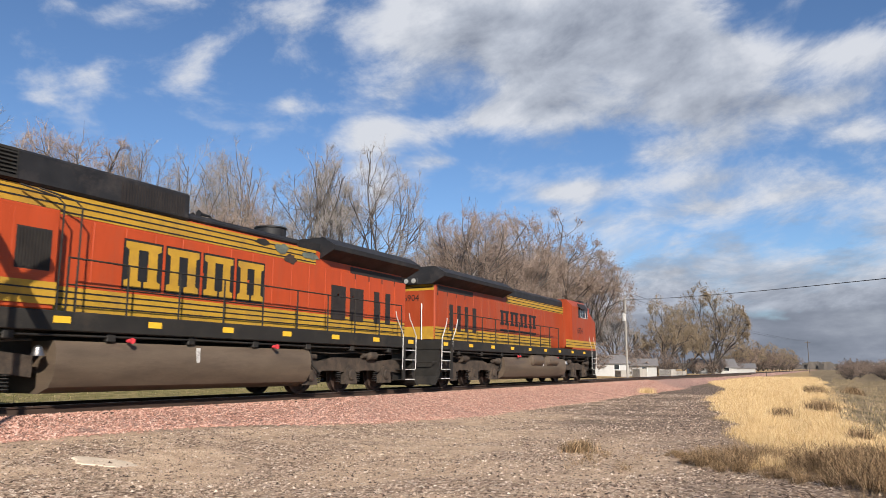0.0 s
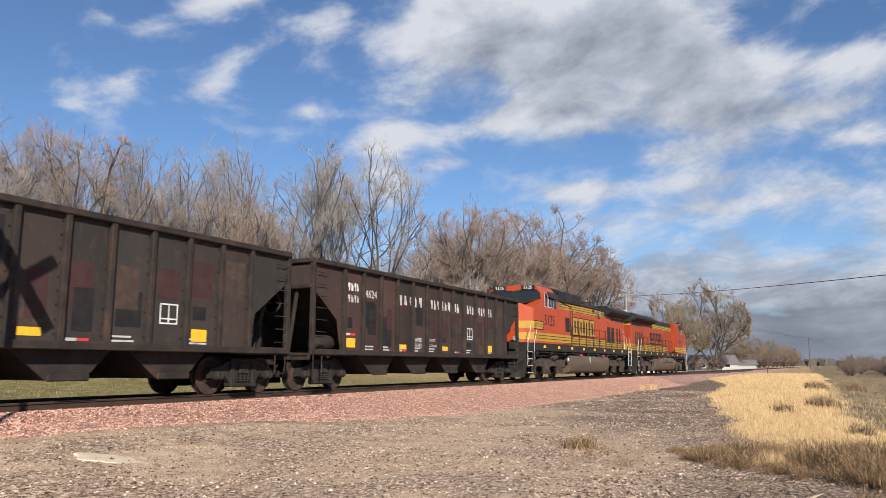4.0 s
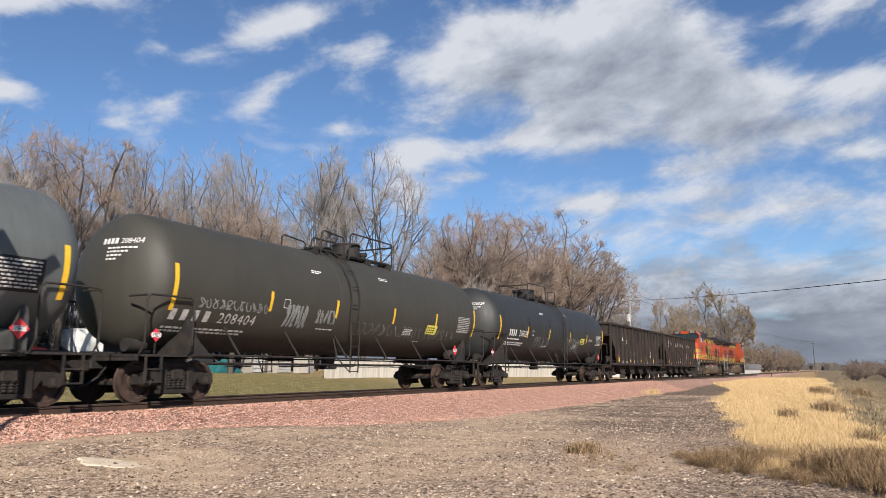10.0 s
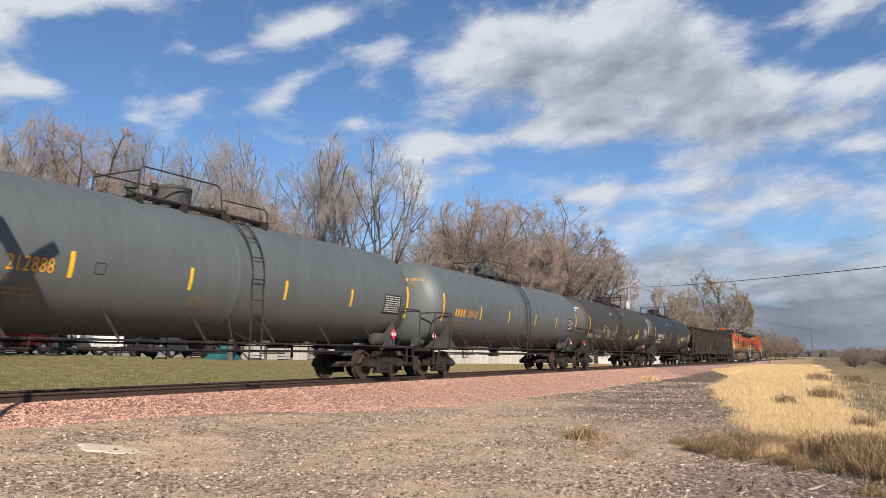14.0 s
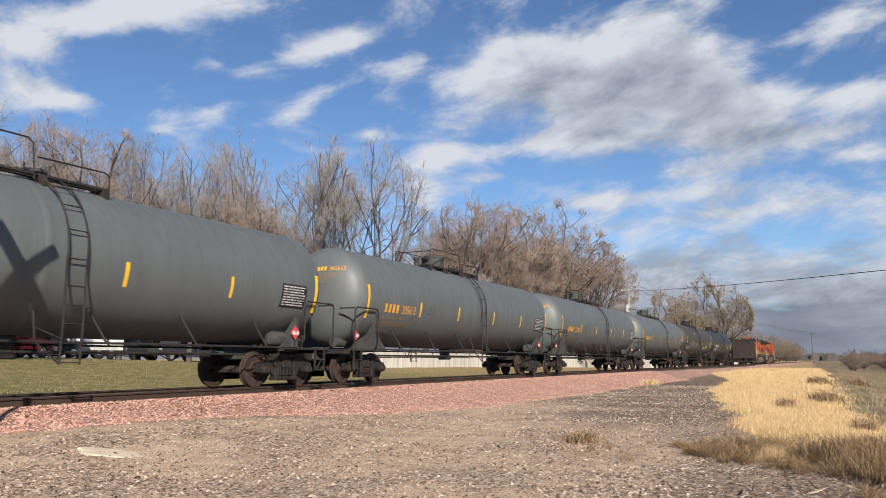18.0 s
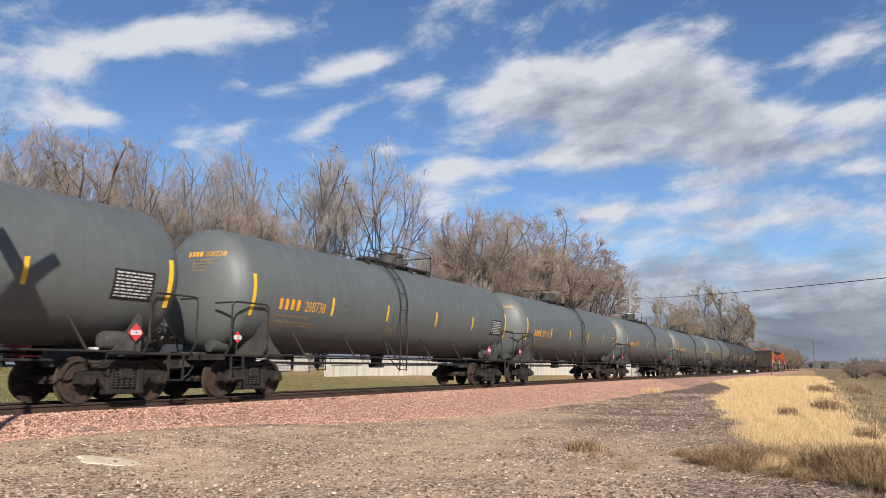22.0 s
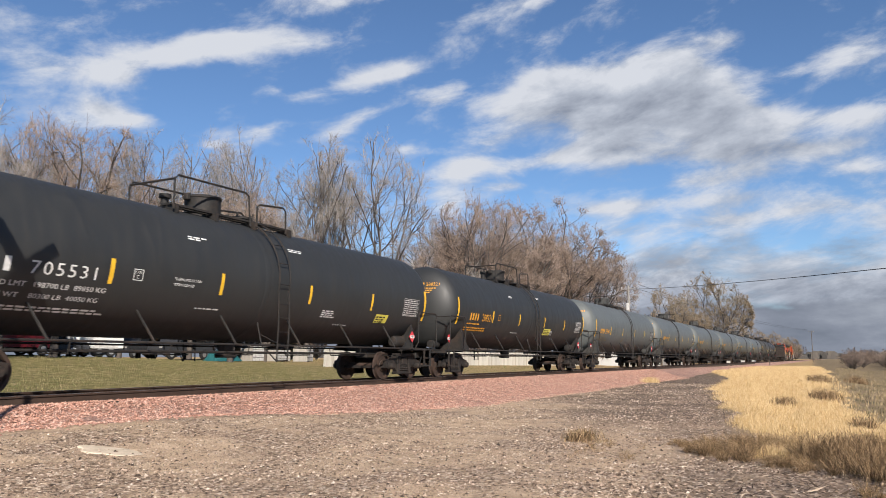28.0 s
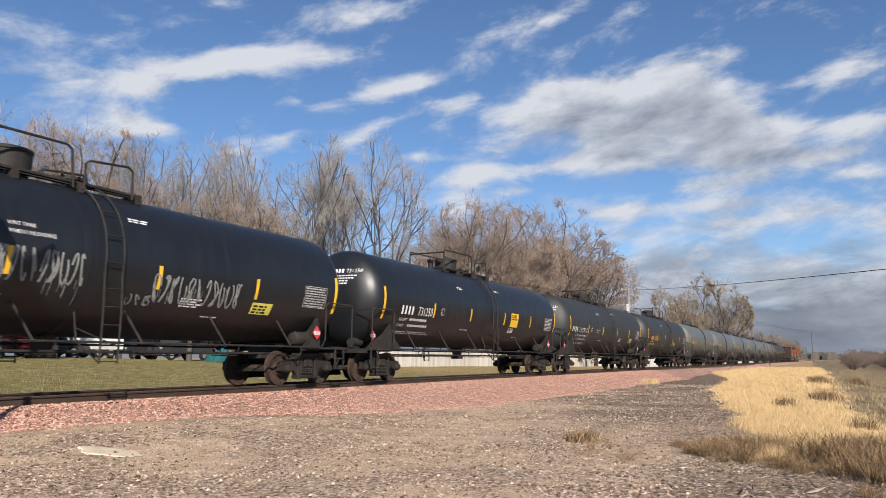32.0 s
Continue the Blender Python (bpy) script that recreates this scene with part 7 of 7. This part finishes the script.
def pickup(x, y, turn, paint, label, bed_=True):
    v = thing("pickup_truck" if bed_ else "parked_car", label, "pickup truck" if bed_ else "car", pose(x, y, gz(x, y), 0, 0, turn), group="parked vehicles")
    if bed_:
        prof = [(-2.7, 0.5), (-2.7, 1.12), (-0.7, 1.15), (-0.62, 1.85), (0.7, 1.87), (1.25, 1.2), (2.6, 1.08), (2.7, 0.8), (2.7, 0.5)]
    else:
        prof = [(-2.3, 0.4), (-2.3, 0.95), (-1.6, 1.0), (-1.0, 1.45), (0.5, 1.47), (1.15, 0.98), (2.2, 0.85), (2.35, 0.6), (2.35, 0.4)]
    part("body", Build().prism(prof, -0.92, 0.92), paint, v)
    for s in (-1, 1):
        if bed_:
            part("window", Build().prism([(-0.5, 1.25), (-0.5, 1.75), (0.55, 1.77), (0.95, 1.28)], s * 0.925 - 0.008, s * 0.925 + 0.008), GLASS, v)
        else:
            part("window", Build().prism([(-1.35, 1.02), (-0.9, 1.38), (0.42, 1.40), (0.9, 1.02)], s * 0.925 - 0.008, s * 0.925 + 0.008), GLASS, v)
        for w in ((-1.75, 1.75) if bed_ else (-1.45, 1.45)):
            vwheel(v, w, s * 0.85, 0.38 if bed_ else 0.32)
        part("headlight", Build().box(2.5 if bed_ else 2.15, 2.72 if bed_ else 2.36, s * 0.72 - 0.15, s * 0.72 + 0.15, 0.82 if bed_ else 0.68, 1.0 if bed_ else 0.8, 0.03), LAMP, v)
        part("tail_light", Build().box(-2.72 if bed_ else -2.32, -2.64 if bed_ else -2.2, s * 0.8 - 0.1, s * 0.8 + 0.1, 0.75, 0.98), RED, v)
    part("bumper", Build().box(2.62 if bed_ else 2.28, 2.78 if bed_ else 2.42, -0.9, 0.9, 0.42, 0.62, 0.03), CARGREY, v)
    return v


def box_trailer(x, y, turn, length, label):
    v = thing("cargo_trailer", label, "trailer", pose(x, y, gz(x, y), 0, 0, turn), group="parked vehicles")
    part("body", Build().box(-length / 2, length / 2, -1.1, 1.1, 0.55, 2.6, 0.05), WHITE, v)
    part("chassis", Build().box(-length / 2, length / 2, -1.0, 1.0, 0.42, 0.56).box(length / 2, length / 2 + 1.2, -0.08, 0.08, 0.42, 0.54), CARGREY, v)
    for s in (-1, 1):
        for w in (-0.42, 0.42):
            vwheel(v, w - 0.4, s * 1.0, 0.36)
        part("mudguard", Build().prism([(-1.3, 0.55), (-1.15, 0.86), (0.35, 0.86), (0.5, 0.55)], s * 1.12 - 0.06, s * 1.12 + 0.06), WORN_WHITE, v)
    part("door", Build().box(-length / 2 - 0.02, -length / 2 + 0.01, -0.95, 0.95, 0.62, 2.5), WORN_WHITE, v)
    return v


pickup(27.0, 43.5, 10, MAROON, "dark red pickup truck parked on the lawn")
pickup(30.2, 44.5, -30, CARGREY, "dark grey car parked beside the trailers", False)
box_trailer(33.8, 45.0, 170, 3.4, "white two-axle cargo trailer parked on grass")
pickup(37.6, 45.5, 200, CARGREY, "dark grey car parked behind the trailer", False)
pickup(41.0, 44.5, 185, CARGREY, "dark grey pickup truck parked under trees")
tarp = thing("covered_stack", "stack covered with a crumpled teal tarpaulin", "covered stack", pose(43.6, 42.5, gz(43.6, 42.5)))
tb = Build()
for i in range(17):
    for j in range(10):
        u, v = -1 + 2 * i / 16, -1 + 2 * j / 9
        z = 1.15 * (1 - abs(u) ** 3) * (1 - abs(v) ** 3) * (0.8 + 0.5 * noise.noise((u * 2.1, v * 2.1, 3.0))) + 0.05 * noise.noise((u * 7, v * 7, 1.0))
        tb.v.append((u * 1.5 + 0.08 * noise.noise((u * 4, v * 4, 8.0)), v * 0.8, max(z, 0.0)))
tb.f = [(i * 10 + j, (i + 1) * 10 + j, (i + 1) * 10 + j + 1, i * 10 + j + 1) for i in range(16) for j in range(9)]
part("tarpaulin", tb, TEAL, tarp)
for i, (x, y, w, h) in enumerate(((46.5, 42, 1.6, 1.2), (48.8, 41.5, 2.2, 0.9), (51.6, 41, 2.0, 1.3), (106, 26.8, 2.2, 0.9), (111, 25.5, 1.8, 1.2), (128, 24.8, 2.4, 1.1), (134, 24.0, 2.0, 0.8))):
    c = thing("pallet_crate", "pale stacked crate standing on the grass", "crate", pose(x, y, gz(x, y), 0, 0, 12 * i))
    for k in range(4):
        part("slat", Build().box(-w / 2, w / 2, -0.6, 0.6, k * h / 4 + 0.03, (k + 0.86) * h / 4 + 0.03, 0.01), WORN_WHITE, c)
    for q in (-1, 1):
        part("post", Build().box(q * w / 2 - 0.05, q * w / 2 + 0.05, -0.62, 0.62, 0, h + 0.04), POLE_GREY, c)

# ---- level crossing sign beside the yard ----
SIGNW = plain("white_sign_sheet", (0.663, 0.663, 0.646), 0.5, 0, 0.06)
sx_, sy_ = 8.1 - 0.743 * 4.6, TY - 1.55 - 0.669 * 4.6
sign = thing("crossing_sign", "white crossbuck on a steel mast beside the crossing", "crossing sign", pose(sx_, sy_, gz(sx_, sy_)))
zb = 2.33 + 4.6 * 0.554 - gz(sx_, sy_)
part("mast", Build().tube([(0, 0, -0.2), (0, 0, zb)], 0.055, 10), RIM, sign, smooth=True)
for q, (a, c) in ((1, (0.64, 0.44)), (-1, (-0.60, 0.86))):
    ln = math.hypot(a, c)
    u0, v0 = -c / ln * 0.13, a / ln * 0.13
    part("blade", Build().prism([(-a - u0, -c - v0), (a - u0, c - v0), (a + u0, c + v0), (-a + u0, -c + v0)], -0.075 + 0.012 * q, -0.065 + 0.012 * q), SIGNW, sign, at=pose(0, 0, zb))


# ---- loose ground cover ----
rs = np.random.RandomState(3)


def stones(name, pts, sizes, mat, label):
    """Small stones half sunk in the ground, one loose piece each."""
    n = len(pts)
    base = np.array([(1, 0, 0), (0, 1, 0), (-1, 0, 0), (0, -1, 0), (0, 0, 0.62)], float)
    faces = np.array([(0, 1, 4), (1, 2, 4), (2, 3, 4), (3, 0, 4)])
    v = base[None] * (1 + 0.45 * rs.uniform(-1, 1, (n, 5, 3)))
    v[:, :, 2] += 0.35 * rs.uniform(-1, 0.6, (n, 5))
    a = rs.uniform(0, 6.28, n)
    c, s = np.cos(a)[:, None], np.sin(a)[:, None]
    v = np.stack([v[:, :, 0] * c - v[:, :, 1] * s, v[:, :, 0] * s + v[:, :, 1] * c, v[:, :, 2]], -1)
    v = v * np.asarray(sizes)[:, None, None] + np.asarray(pts)[:, None, :]
    f = (faces[None] + 5 * np.arange(n)[:, None, None]).reshape(-1, 3)
    return tagged(new(name, raw_mesh(name, v.reshape(-1, 3).tolist(), f.tolist(), mat)), label, "stones", kind="stuff")


PINK = island_mat("pink_stones", [(0.17, 0.085, 0.063), (0.35, 0.185, 0.135), (0.46, 0.265, 0.20), (0.57, 0.40, 0.325)])
pts, sz = [], []
while len(pts) < 60000:
    x = 6 + 55 * rs.rand() ** 1.8
    d = rs.uniform(0.9, 4.6)
    if d < toe(x) + 0.32 * rs.randn() and d > 0.95:
        s = rs.uniform(0.013, 0.034)
        pts.append((x, TY - d, max(bed(x, d), gz(x, TY - d)) + s * 0.35))
        sz.append(s)
stones("ballast_stones", pts, sz, PINK, "pink crushed ballast stones beside the rails")
CHIPS = island_mat("gravel_chips", [(0.035, 0.025, 0.019), (0.10, 0.070, 0.050), (0.22, 0.158, 0.113), (0.29, 0.21, 0.152), (0.35, 0.265, 0.195), (0.43, 0.335, 0.255), (0.60, 0.51, 0.415)])
pts, sz = [], []
while len(pts) < 85000:
    a, d = radians(rs.uniform(-4, 62)), 3.4 + 44 * rs.rand() ** 1.75
    x, y = d * math.cos(a), d * math.sin(a)
    if y > 11.0 or zones(x, y)[0] < rs.rand():
        continue
    if noise.noise((x * 0.5, y * 0.5, 3.0)) + 0.35 * noise.noise((x * 2.0, y * 2.0, 8.0)) < rs.uniform(-0.55, 0.40):
        continue
    if d < 11 and rs.rand() < 0.8 * smooth01(13, 8, math.degrees(a)):
        continue
    s = 0.003 + 0.022 * rs.rand() ** 4.2 + 0.0005 * d
    pts.append((x, y, gz(x, y) + s * 0.3))
    sz.append(s)
stones("gravel_chips", pts, sz, CHIPS, "loose pale gravel chips on the dirt yard")


def blades(name, roots, heights, widths, lean, mat, label, category):
    """Grass: a narrow three-cornered blade bent at half its height."""
    n = len(roots)
    r, h, w = np.asarray(roots), np.asarray(heights), np.asarray(widths)
    a = rs.uniform(0, 6.28, n)
    side = np.stack([np.cos(a), np.sin(a), np.zeros(n)], -1) * w[:, None] / 2
    b = rs.uniform(0, 6.28, n)
    bendv = np.stack([np.cos(b), np.sin(b), np.zeros(n)], -1) * (h * rs.uniform(0.1, 0.7, n))[:, None] + np.asarray(lean) * h[:, None]
    up = np.array([0, 0, 1.0]) * h[:, None]
    v = np.stack([r - side, r + side, r + 0.55 * up + 0.35 * bendv + side * 0.7, r + 0.55 * up + 0.35 * bendv - side * 0.7, r + 0.95 * up + bendv], 1)
    o = 5 * np.arange(n)[:, None]
    quads = (np.array([[0, 1, 2, 3]]) + o).tolist()
    tris = (np.array([[3, 2, 4]]) + o).tolist()
    return tagged(new(name, raw_mesh(name, v.reshape(-1, 3).tolist(), quads + tris, mat)), label, category, kind="stuff")


STRAW = island_mat("dry_straw", [(0.28, 0.178, 0.075), (0.46, 0.312, 0.142), (0.58, 0.42, 0.21), (0.67, 0.515, 0.30)])
WEED = island_mat("brown_weeds", [(0.060, 0.036, 0.020), (0.105, 0.074, 0.036), (0.175, 0.112, 0.062), (0.28, 0.185, 0.100), (0.44, 0.315, 0.185)])
LAWN = island_mat("lawn_blades", [(0.065, 0.085, 0.026), (0.13, 0.135, 0.045), (0.22, 0.185, 0.085), (0.31, 0.255, 0.145)])
FIELD = island_mat("field_grass", [(0.12, 0.098, 0.052), (0.215, 0.165, 0.093), (0.34, 0.262, 0.155)])
roots, hs, ws = [], [], []
while len(roots) < 240000:
    x = 12.5 + 130 * rs.rand() ** 2.5
    y = rs.uniform(-5.0, 13)
    if rs.rand() > zones(x, y)[1]:
        continue
    h = rs.uniform(0.07, 0.27) * (0.85 + 1.3 * noise.noise((x * 0.7, y * 0.7, 1.0)) + 0.7 * noise.noise((x * 2.2, y * 2.2, 5.0))) * (1 if x < 40 else 1.15)
    roots.append((x, y, gz(x, y) - 0.02))
    hs.append(h)
    ws.append(0.0028 + 0.00022 * x)
sway = [(0.65 + 0.9 * noise.noise((x * 0.9, y * 0.9, 40.0)), 0.05 + 0.9 * noise.noise((x * 0.9, y * 0.9, 50.0)), -0.2 + 0.4 * noise.noise((x * 1.5, y * 1.5, 60.0))) for x, y, z in roots]
blades("dry_verge_grass", roots, hs, ws, np.array(sway), STRAW, "tall golden dry grass on the verge, bent by wind", "dry grass")
roots, hs, ws, leans = [], [], [], []


def weed_bush(x, y, size, n):
    """Dead stems that spread from one root, with short sprigs near their ends."""
    for k in range(n):
        a, o = rs.uniform(0, 6.28), abs(rs.randn()) * 0.30 * size
        px, py = x + o * math.cos(a), y + o * math.sin(a)
        h = size * rs.uniform(0.45, 1.0)
        ln = np.array((math.cos(a), math.sin(a), 0.0)) * rs.uniform(0.1, 1.25) + np.array((0.12, 0.02, -0.05))
        base = np.array((px, py, gz(px, py) - 0.02))
        roots.append(tuple(base))
        hs.append(h)
        ws.append(rs.uniform(0.0025, 0.005))
        leans.append(tuple(ln))
        for q in range(4):
            f = rs.uniform(0.30, 0.85)
            tip = base + np.array((0, 0, f * h)) + ln * h * f * (0.64 if f < 0.55 else 0.64 + 0.9 * (f - 0.55))
            roots.append(tuple(tip))
            hs.append(h * rs.uniform(0.12, 0.32))
            ws.append(rs.uniform(0.004, 0.007))
            leans.append(tuple(ln + rs.uniform(-1.1, 1.1, 3)))


while len(roots) < 105000:
    az, d = rs.uniform(-6, 13), rs.uniform(7.0, 15.5)
    x, y = d * math.cos(radians(az)), d * math.sin(radians(az))
    start = 8.9 + 0.27 * max(0.0, az + 1)
    share = smooth01(start, start + 2.6, d) * smooth01(15.4, 13.0, d + 0.05 * az)
    patch_ = 0.42 + 2.0 * noise.noise((x * 0.9, y * 0.9, 2.0)) + 0.7 * noise.noise((x * 2.5, y * 2.5, 12.0))
    if rs.rand() > share * patch_:
        continue
    weed_bush(x, y, (0.10 + 0.38 * rs.rand() ** 1.4) * (0.35 + 0.75 * share), rs.randint(15, 120))
for k in range(26):
    a, d = radians(rs.uniform(12, 19)), rs.uniform(11.5, 15)
    weed_bush(d * math.cos(a), d * math.sin(a), rs.uniform(0.06, 0.20), rs.randint(10, 40))
blades("brown_weeds", roots, hs, ws, np.array(leans), WEED, "tangled bushes of brown dead weeds edging the yard", "weeds")
# dead stems and leaf scraps that lie on the yard
n_l = 13000
la, ld = np.radians(rs.uniform(-5, 60, n_l)), 3.6 + 15 * rs.rand(n_l) ** 1.4
lx, ly = ld * np.cos(la), ld * np.sin(la)
LITTER = island_mat("plant_litter", [(0.060, 0.044, 0.033), (0.115, 0.084, 0.060), (0.20, 0.15, 0.11), (0.40, 0.32, 0.24)])
lv, lf = [], []
for x, y in zip(lx, ly):
    if y > 10.8 or zones(x, y)[0] < 0.5 or noise.noise((x * 0.55, y * 0.55, 31.0)) + 0.3 * noise.noise((x * 2.1, y * 2.1, 4.0)) < rs.uniform(-0.35, 0.3):
        continue
    w, l, a = rs.uniform(0.002, 0.007), rs.uniform(0.012, 0.06), rs.uniform(0, 6.28)
    z, c, s = gz(x, y) + 0.004, math.cos(a), math.sin(a)
    up = rs.uniform(0, 0.012)
    o = len(lv)
    lv += [(x - l * c - w * s, y - l * s + w * c, z), (x - l * c + w * s, y - l * s - w * c, z), (x + l * c, y + l * s, z + up), (x, y, z + w * 2 + up * 0.7)]
    lf += [(o, o + 1, o + 3), (o + 1, o + 2, o + 3), (o + 2, o, o + 3)]
for k in range(60):      # longer broken stalks at the feet of the weeds
    a, d = radians(rs.uniform(-5, 12)), rs.uniform(7.6, 10.5)
    x, y, l, w, h = d * math.cos(a), d * math.sin(a), rs.uniform(0.04, 0.15), 0.003, rs.uniform(0, 6.28)
    z, c, s = gz(x, y) + 0.008, math.cos(h), math.sin(h)
    o = len(lv)
    lv += [(x - l * c - w * s, y - l * s + w * c, z), (x - l * c + w * s, y - l * s - w * c, z), (x + l * c, y + l * s, z + rs.uniform(0.01, 0.12)), (x, y, z + 0.014)]
    lf += [(o, o + 1, o + 3), (o + 1, o + 2, o + 3), (o + 2, o, o + 3)]
tagged(new("plant_litter", raw_mesh("plant_litter", lv, lf, LITTER)), "dead stems and leaf scraps scattered on dirt", "litter", kind="stuff")
roots, hs, ws = [], [], []
while len(roots) < 42000:
    x, y = rs.uniform(8, 75), 17.0 + 27 * rs.rand() ** 1.5
    if y < x * 0.28:
        continue
    roots.append((x, y, gz(x, y) - 0.01))
    hs.append(rs.uniform(0.03, 0.09))
    ws.append(rs.uniform(0.015, 0.035))
blades("lawn_grass", roots, hs, ws, (0.2, 0, 0), LAWN, "short patchy green and straw-coloured lawn", "lawn")
roots, hs, ws = [], [], []
while len(roots) < 20000:
    x = 22 + 120 * rs.rand() ** 1.6
    y = rs.uniform(-12 - 0.1 * x, 0.5)
    if rs.rand() < zones(x, y)[1] + 0.1:
        continue
    roots.append((x, y, gz(x, y) - 0.01))
    hs.append(rs.uniform(0.06, 0.22))
    ws.append(rs.uniform(0.02, 0.05))
blades("field_grass", roots, hs, ws, (0.2, 0, 0), FIELD, "dull olive and brown field grass", "field grass")
# dark weed clumps on the verge
for x, y, n, s in ((31.5, 0.55, 900, 0.42), (26.5, 1.6, 500, 0.26), (20, -0.4, 350, 0.25), (52, 1.2, 900, 0.5), (60, -1.0, 700, 0.5), (47, 10.4, 700, 0.35), (13.6, 4.3, 500, 0.22)):
    r = np.stack([x + s * 0.9 * rs.randn(n), y + s * 0.6 * rs.randn(n)], -1)
    rr = [(p, q, gz(p, q) - 0.02) for p, q in r]
    blades("weed_clump", rr, rs.uniform(0.3, 1.0, n) * s * 1.3, np.full(n, 0.012 + 0.0002 * x), (0.15, 0, 0), STRAW if y > 9 else WEED, "clump of dead weeds standing in the grass", "weeds")
# pale slab of hard sand in the yard
SAND = plain("pale_hard_sand", (0.58, 0.48, 0.36), 0.95, 0, 0.22, 4, 40, 0.3)
sl = []
for i in range(26):
    a = 2 * math.pi * i / 26
    k = 1 + 0.16 * noise.noise((math.cos(a) * 1.7, math.sin(a) * 1.7, 6.0)) + 0.05 * math.sin(5 * a)
    u, v = 0.52 * k * math.cos(a), 0.30 * k * math.sin(a)
    sl.append((7.45 + u * 0.47 + v * 0.88, 9.35 - u * 0.88 + v * 0.47))
bsl = Build()
bsl.add([(x, y, gz(x, y) - 0.02) for x, y in sl] + [(7.45 + (x - 7.45) * 0.86, 9.35 + (y - 9.35) * 0.86, gz(x, y) + 0.014) for x, y in sl], [tuple(range(26, 52))] + [(i, (i + 1) % 26, 26 + (i + 1) % 26, 26 + i) for i in range(26)])
tagged(new("sand_slab", bsl.mesh("sand_slab", SAND)), "flat pale slab of hard sand in the gravel", "slab")


# ---- small white dog that sits in the yard ----
FUR = plain("white_fur", (0.70, 0.67, 0.62), 0.95, 0, 0.12, 14, 120, 0.5, spec=0.1)
NOSE = plain("dark_nose", (0.02, 0.018, 0.018), 0.5, 0, 0.1)
dx_, dy_ = 6.86, 0.16
dog = thing("dog", "small white dog sitting on the dirt", "dog", pose(dx_, dy_, gz(dx_, dy_), 0, 0, 115))


def blob(rx, ry, rz, at, tilt=0.0):
    """A rounded, slightly uneven form."""
    b = Build().lathe([(-math.cos(math.pi * k / 10), max(0.02, math.sin(math.pi * k / 10))) for k in range(11)], "x", 16)
    ct, st = math.cos(tilt), math.sin(tilt)
    out = []
    for x, y, z in b.v:
        k = 1 + 0.10 * noise.noise((x * 3 + at[0] * 9, y * 3, z * 3))
        x, y, z = x * rx * k, y * ry * k, z * rz * k
        out.append((at[0] + x * ct - z * st, at[1] + y, at[2] + x * st + z * ct))
    b.v = out
    return b


part("body", blob(0.17, 0.10, 0.11, (-0.03, 0, 0.17), 0.75), FUR, dog, smooth=True)
head = part("head", blob(0.085, 0.07, 0.07, (0.10, 0, 0.315)), FUR, dog, smooth=True)
part("muzzle", blob(0.05, 0.035, 0.032, (0.185, 0, 0.295)), FUR, head, smooth=True)
part("nose", blob(0.013, 0.014, 0.012, (0.235, 0, 0.305)), NOSE, head, smooth=True)
for s in (-1, 1):
    part("ear", blob(0.022, 0.012, 0.045, (0.085, s * 0.052, 0.372), -0.25), FUR, head, smooth=True)
    part("eye", blob(0.008, 0.008, 0.008, (0.168, s * 0.033, 0.335)), NOSE, head)
    part("leg", blob(0.12, 0.027, 0.027, (0.085, s * 0.05, 0.115), 1.45), FUR, dog, smooth=True)
    part("leg", blob(0.09, 0.04, 0.05, (-0.06, s * 0.085, 0.055), 0.1), FUR, dog, smooth=True)
part("tail", blob(0.11, 0.022, 0.025, (-0.20, 0.02, 0.06), -0.35), FUR, dog, smooth=True)


# ---- what moves ----
RUN = [-0.6, 7.15, 14.95, 22.68, 30.38, 38.08, 45.79, 53.68, 61.48, 69.41, 77.31, 85.05, 92.75, 100.61, 108.57, 116.54, 124.53, 132.6, 140.73, 148.74, 156.74, 164.78, 172.72, 180.9, 188.98, 197.08, 205.25, 213.40, 221.49, 229.61, 237.76, 245.93, 254.17]


def run(t):
    """How far the train has gone after t seconds."""
    i = min(int(t), 31)
    return RUN[i] + (RUN[i + 1] - RUN[i]) * (t - i)


def motions():
    for car, middle, *turn in CARS:
        walk(car, [(t, pose(middle + RUN[t], TY, 0, 0, 0, turn[0] if turn else 0)) for t in range(33)])
    steps = [i / 15 for i in range(481)]
    for ws, r, at in WHEELS:
        back = -1 if ws.parent.parent.get("label", "").endswith("at back") else 1
        walk(ws, [(t, pose(*at) @ Matrix.Rotation(back * run(t) / r, 4, "Y")) for t in steps])
    walk(clouds, [(0.0, pose(0, 0, CLOUD_H)), (32.0, pose(DRIFT * 32, 0, CLOUD_H))])


motions()
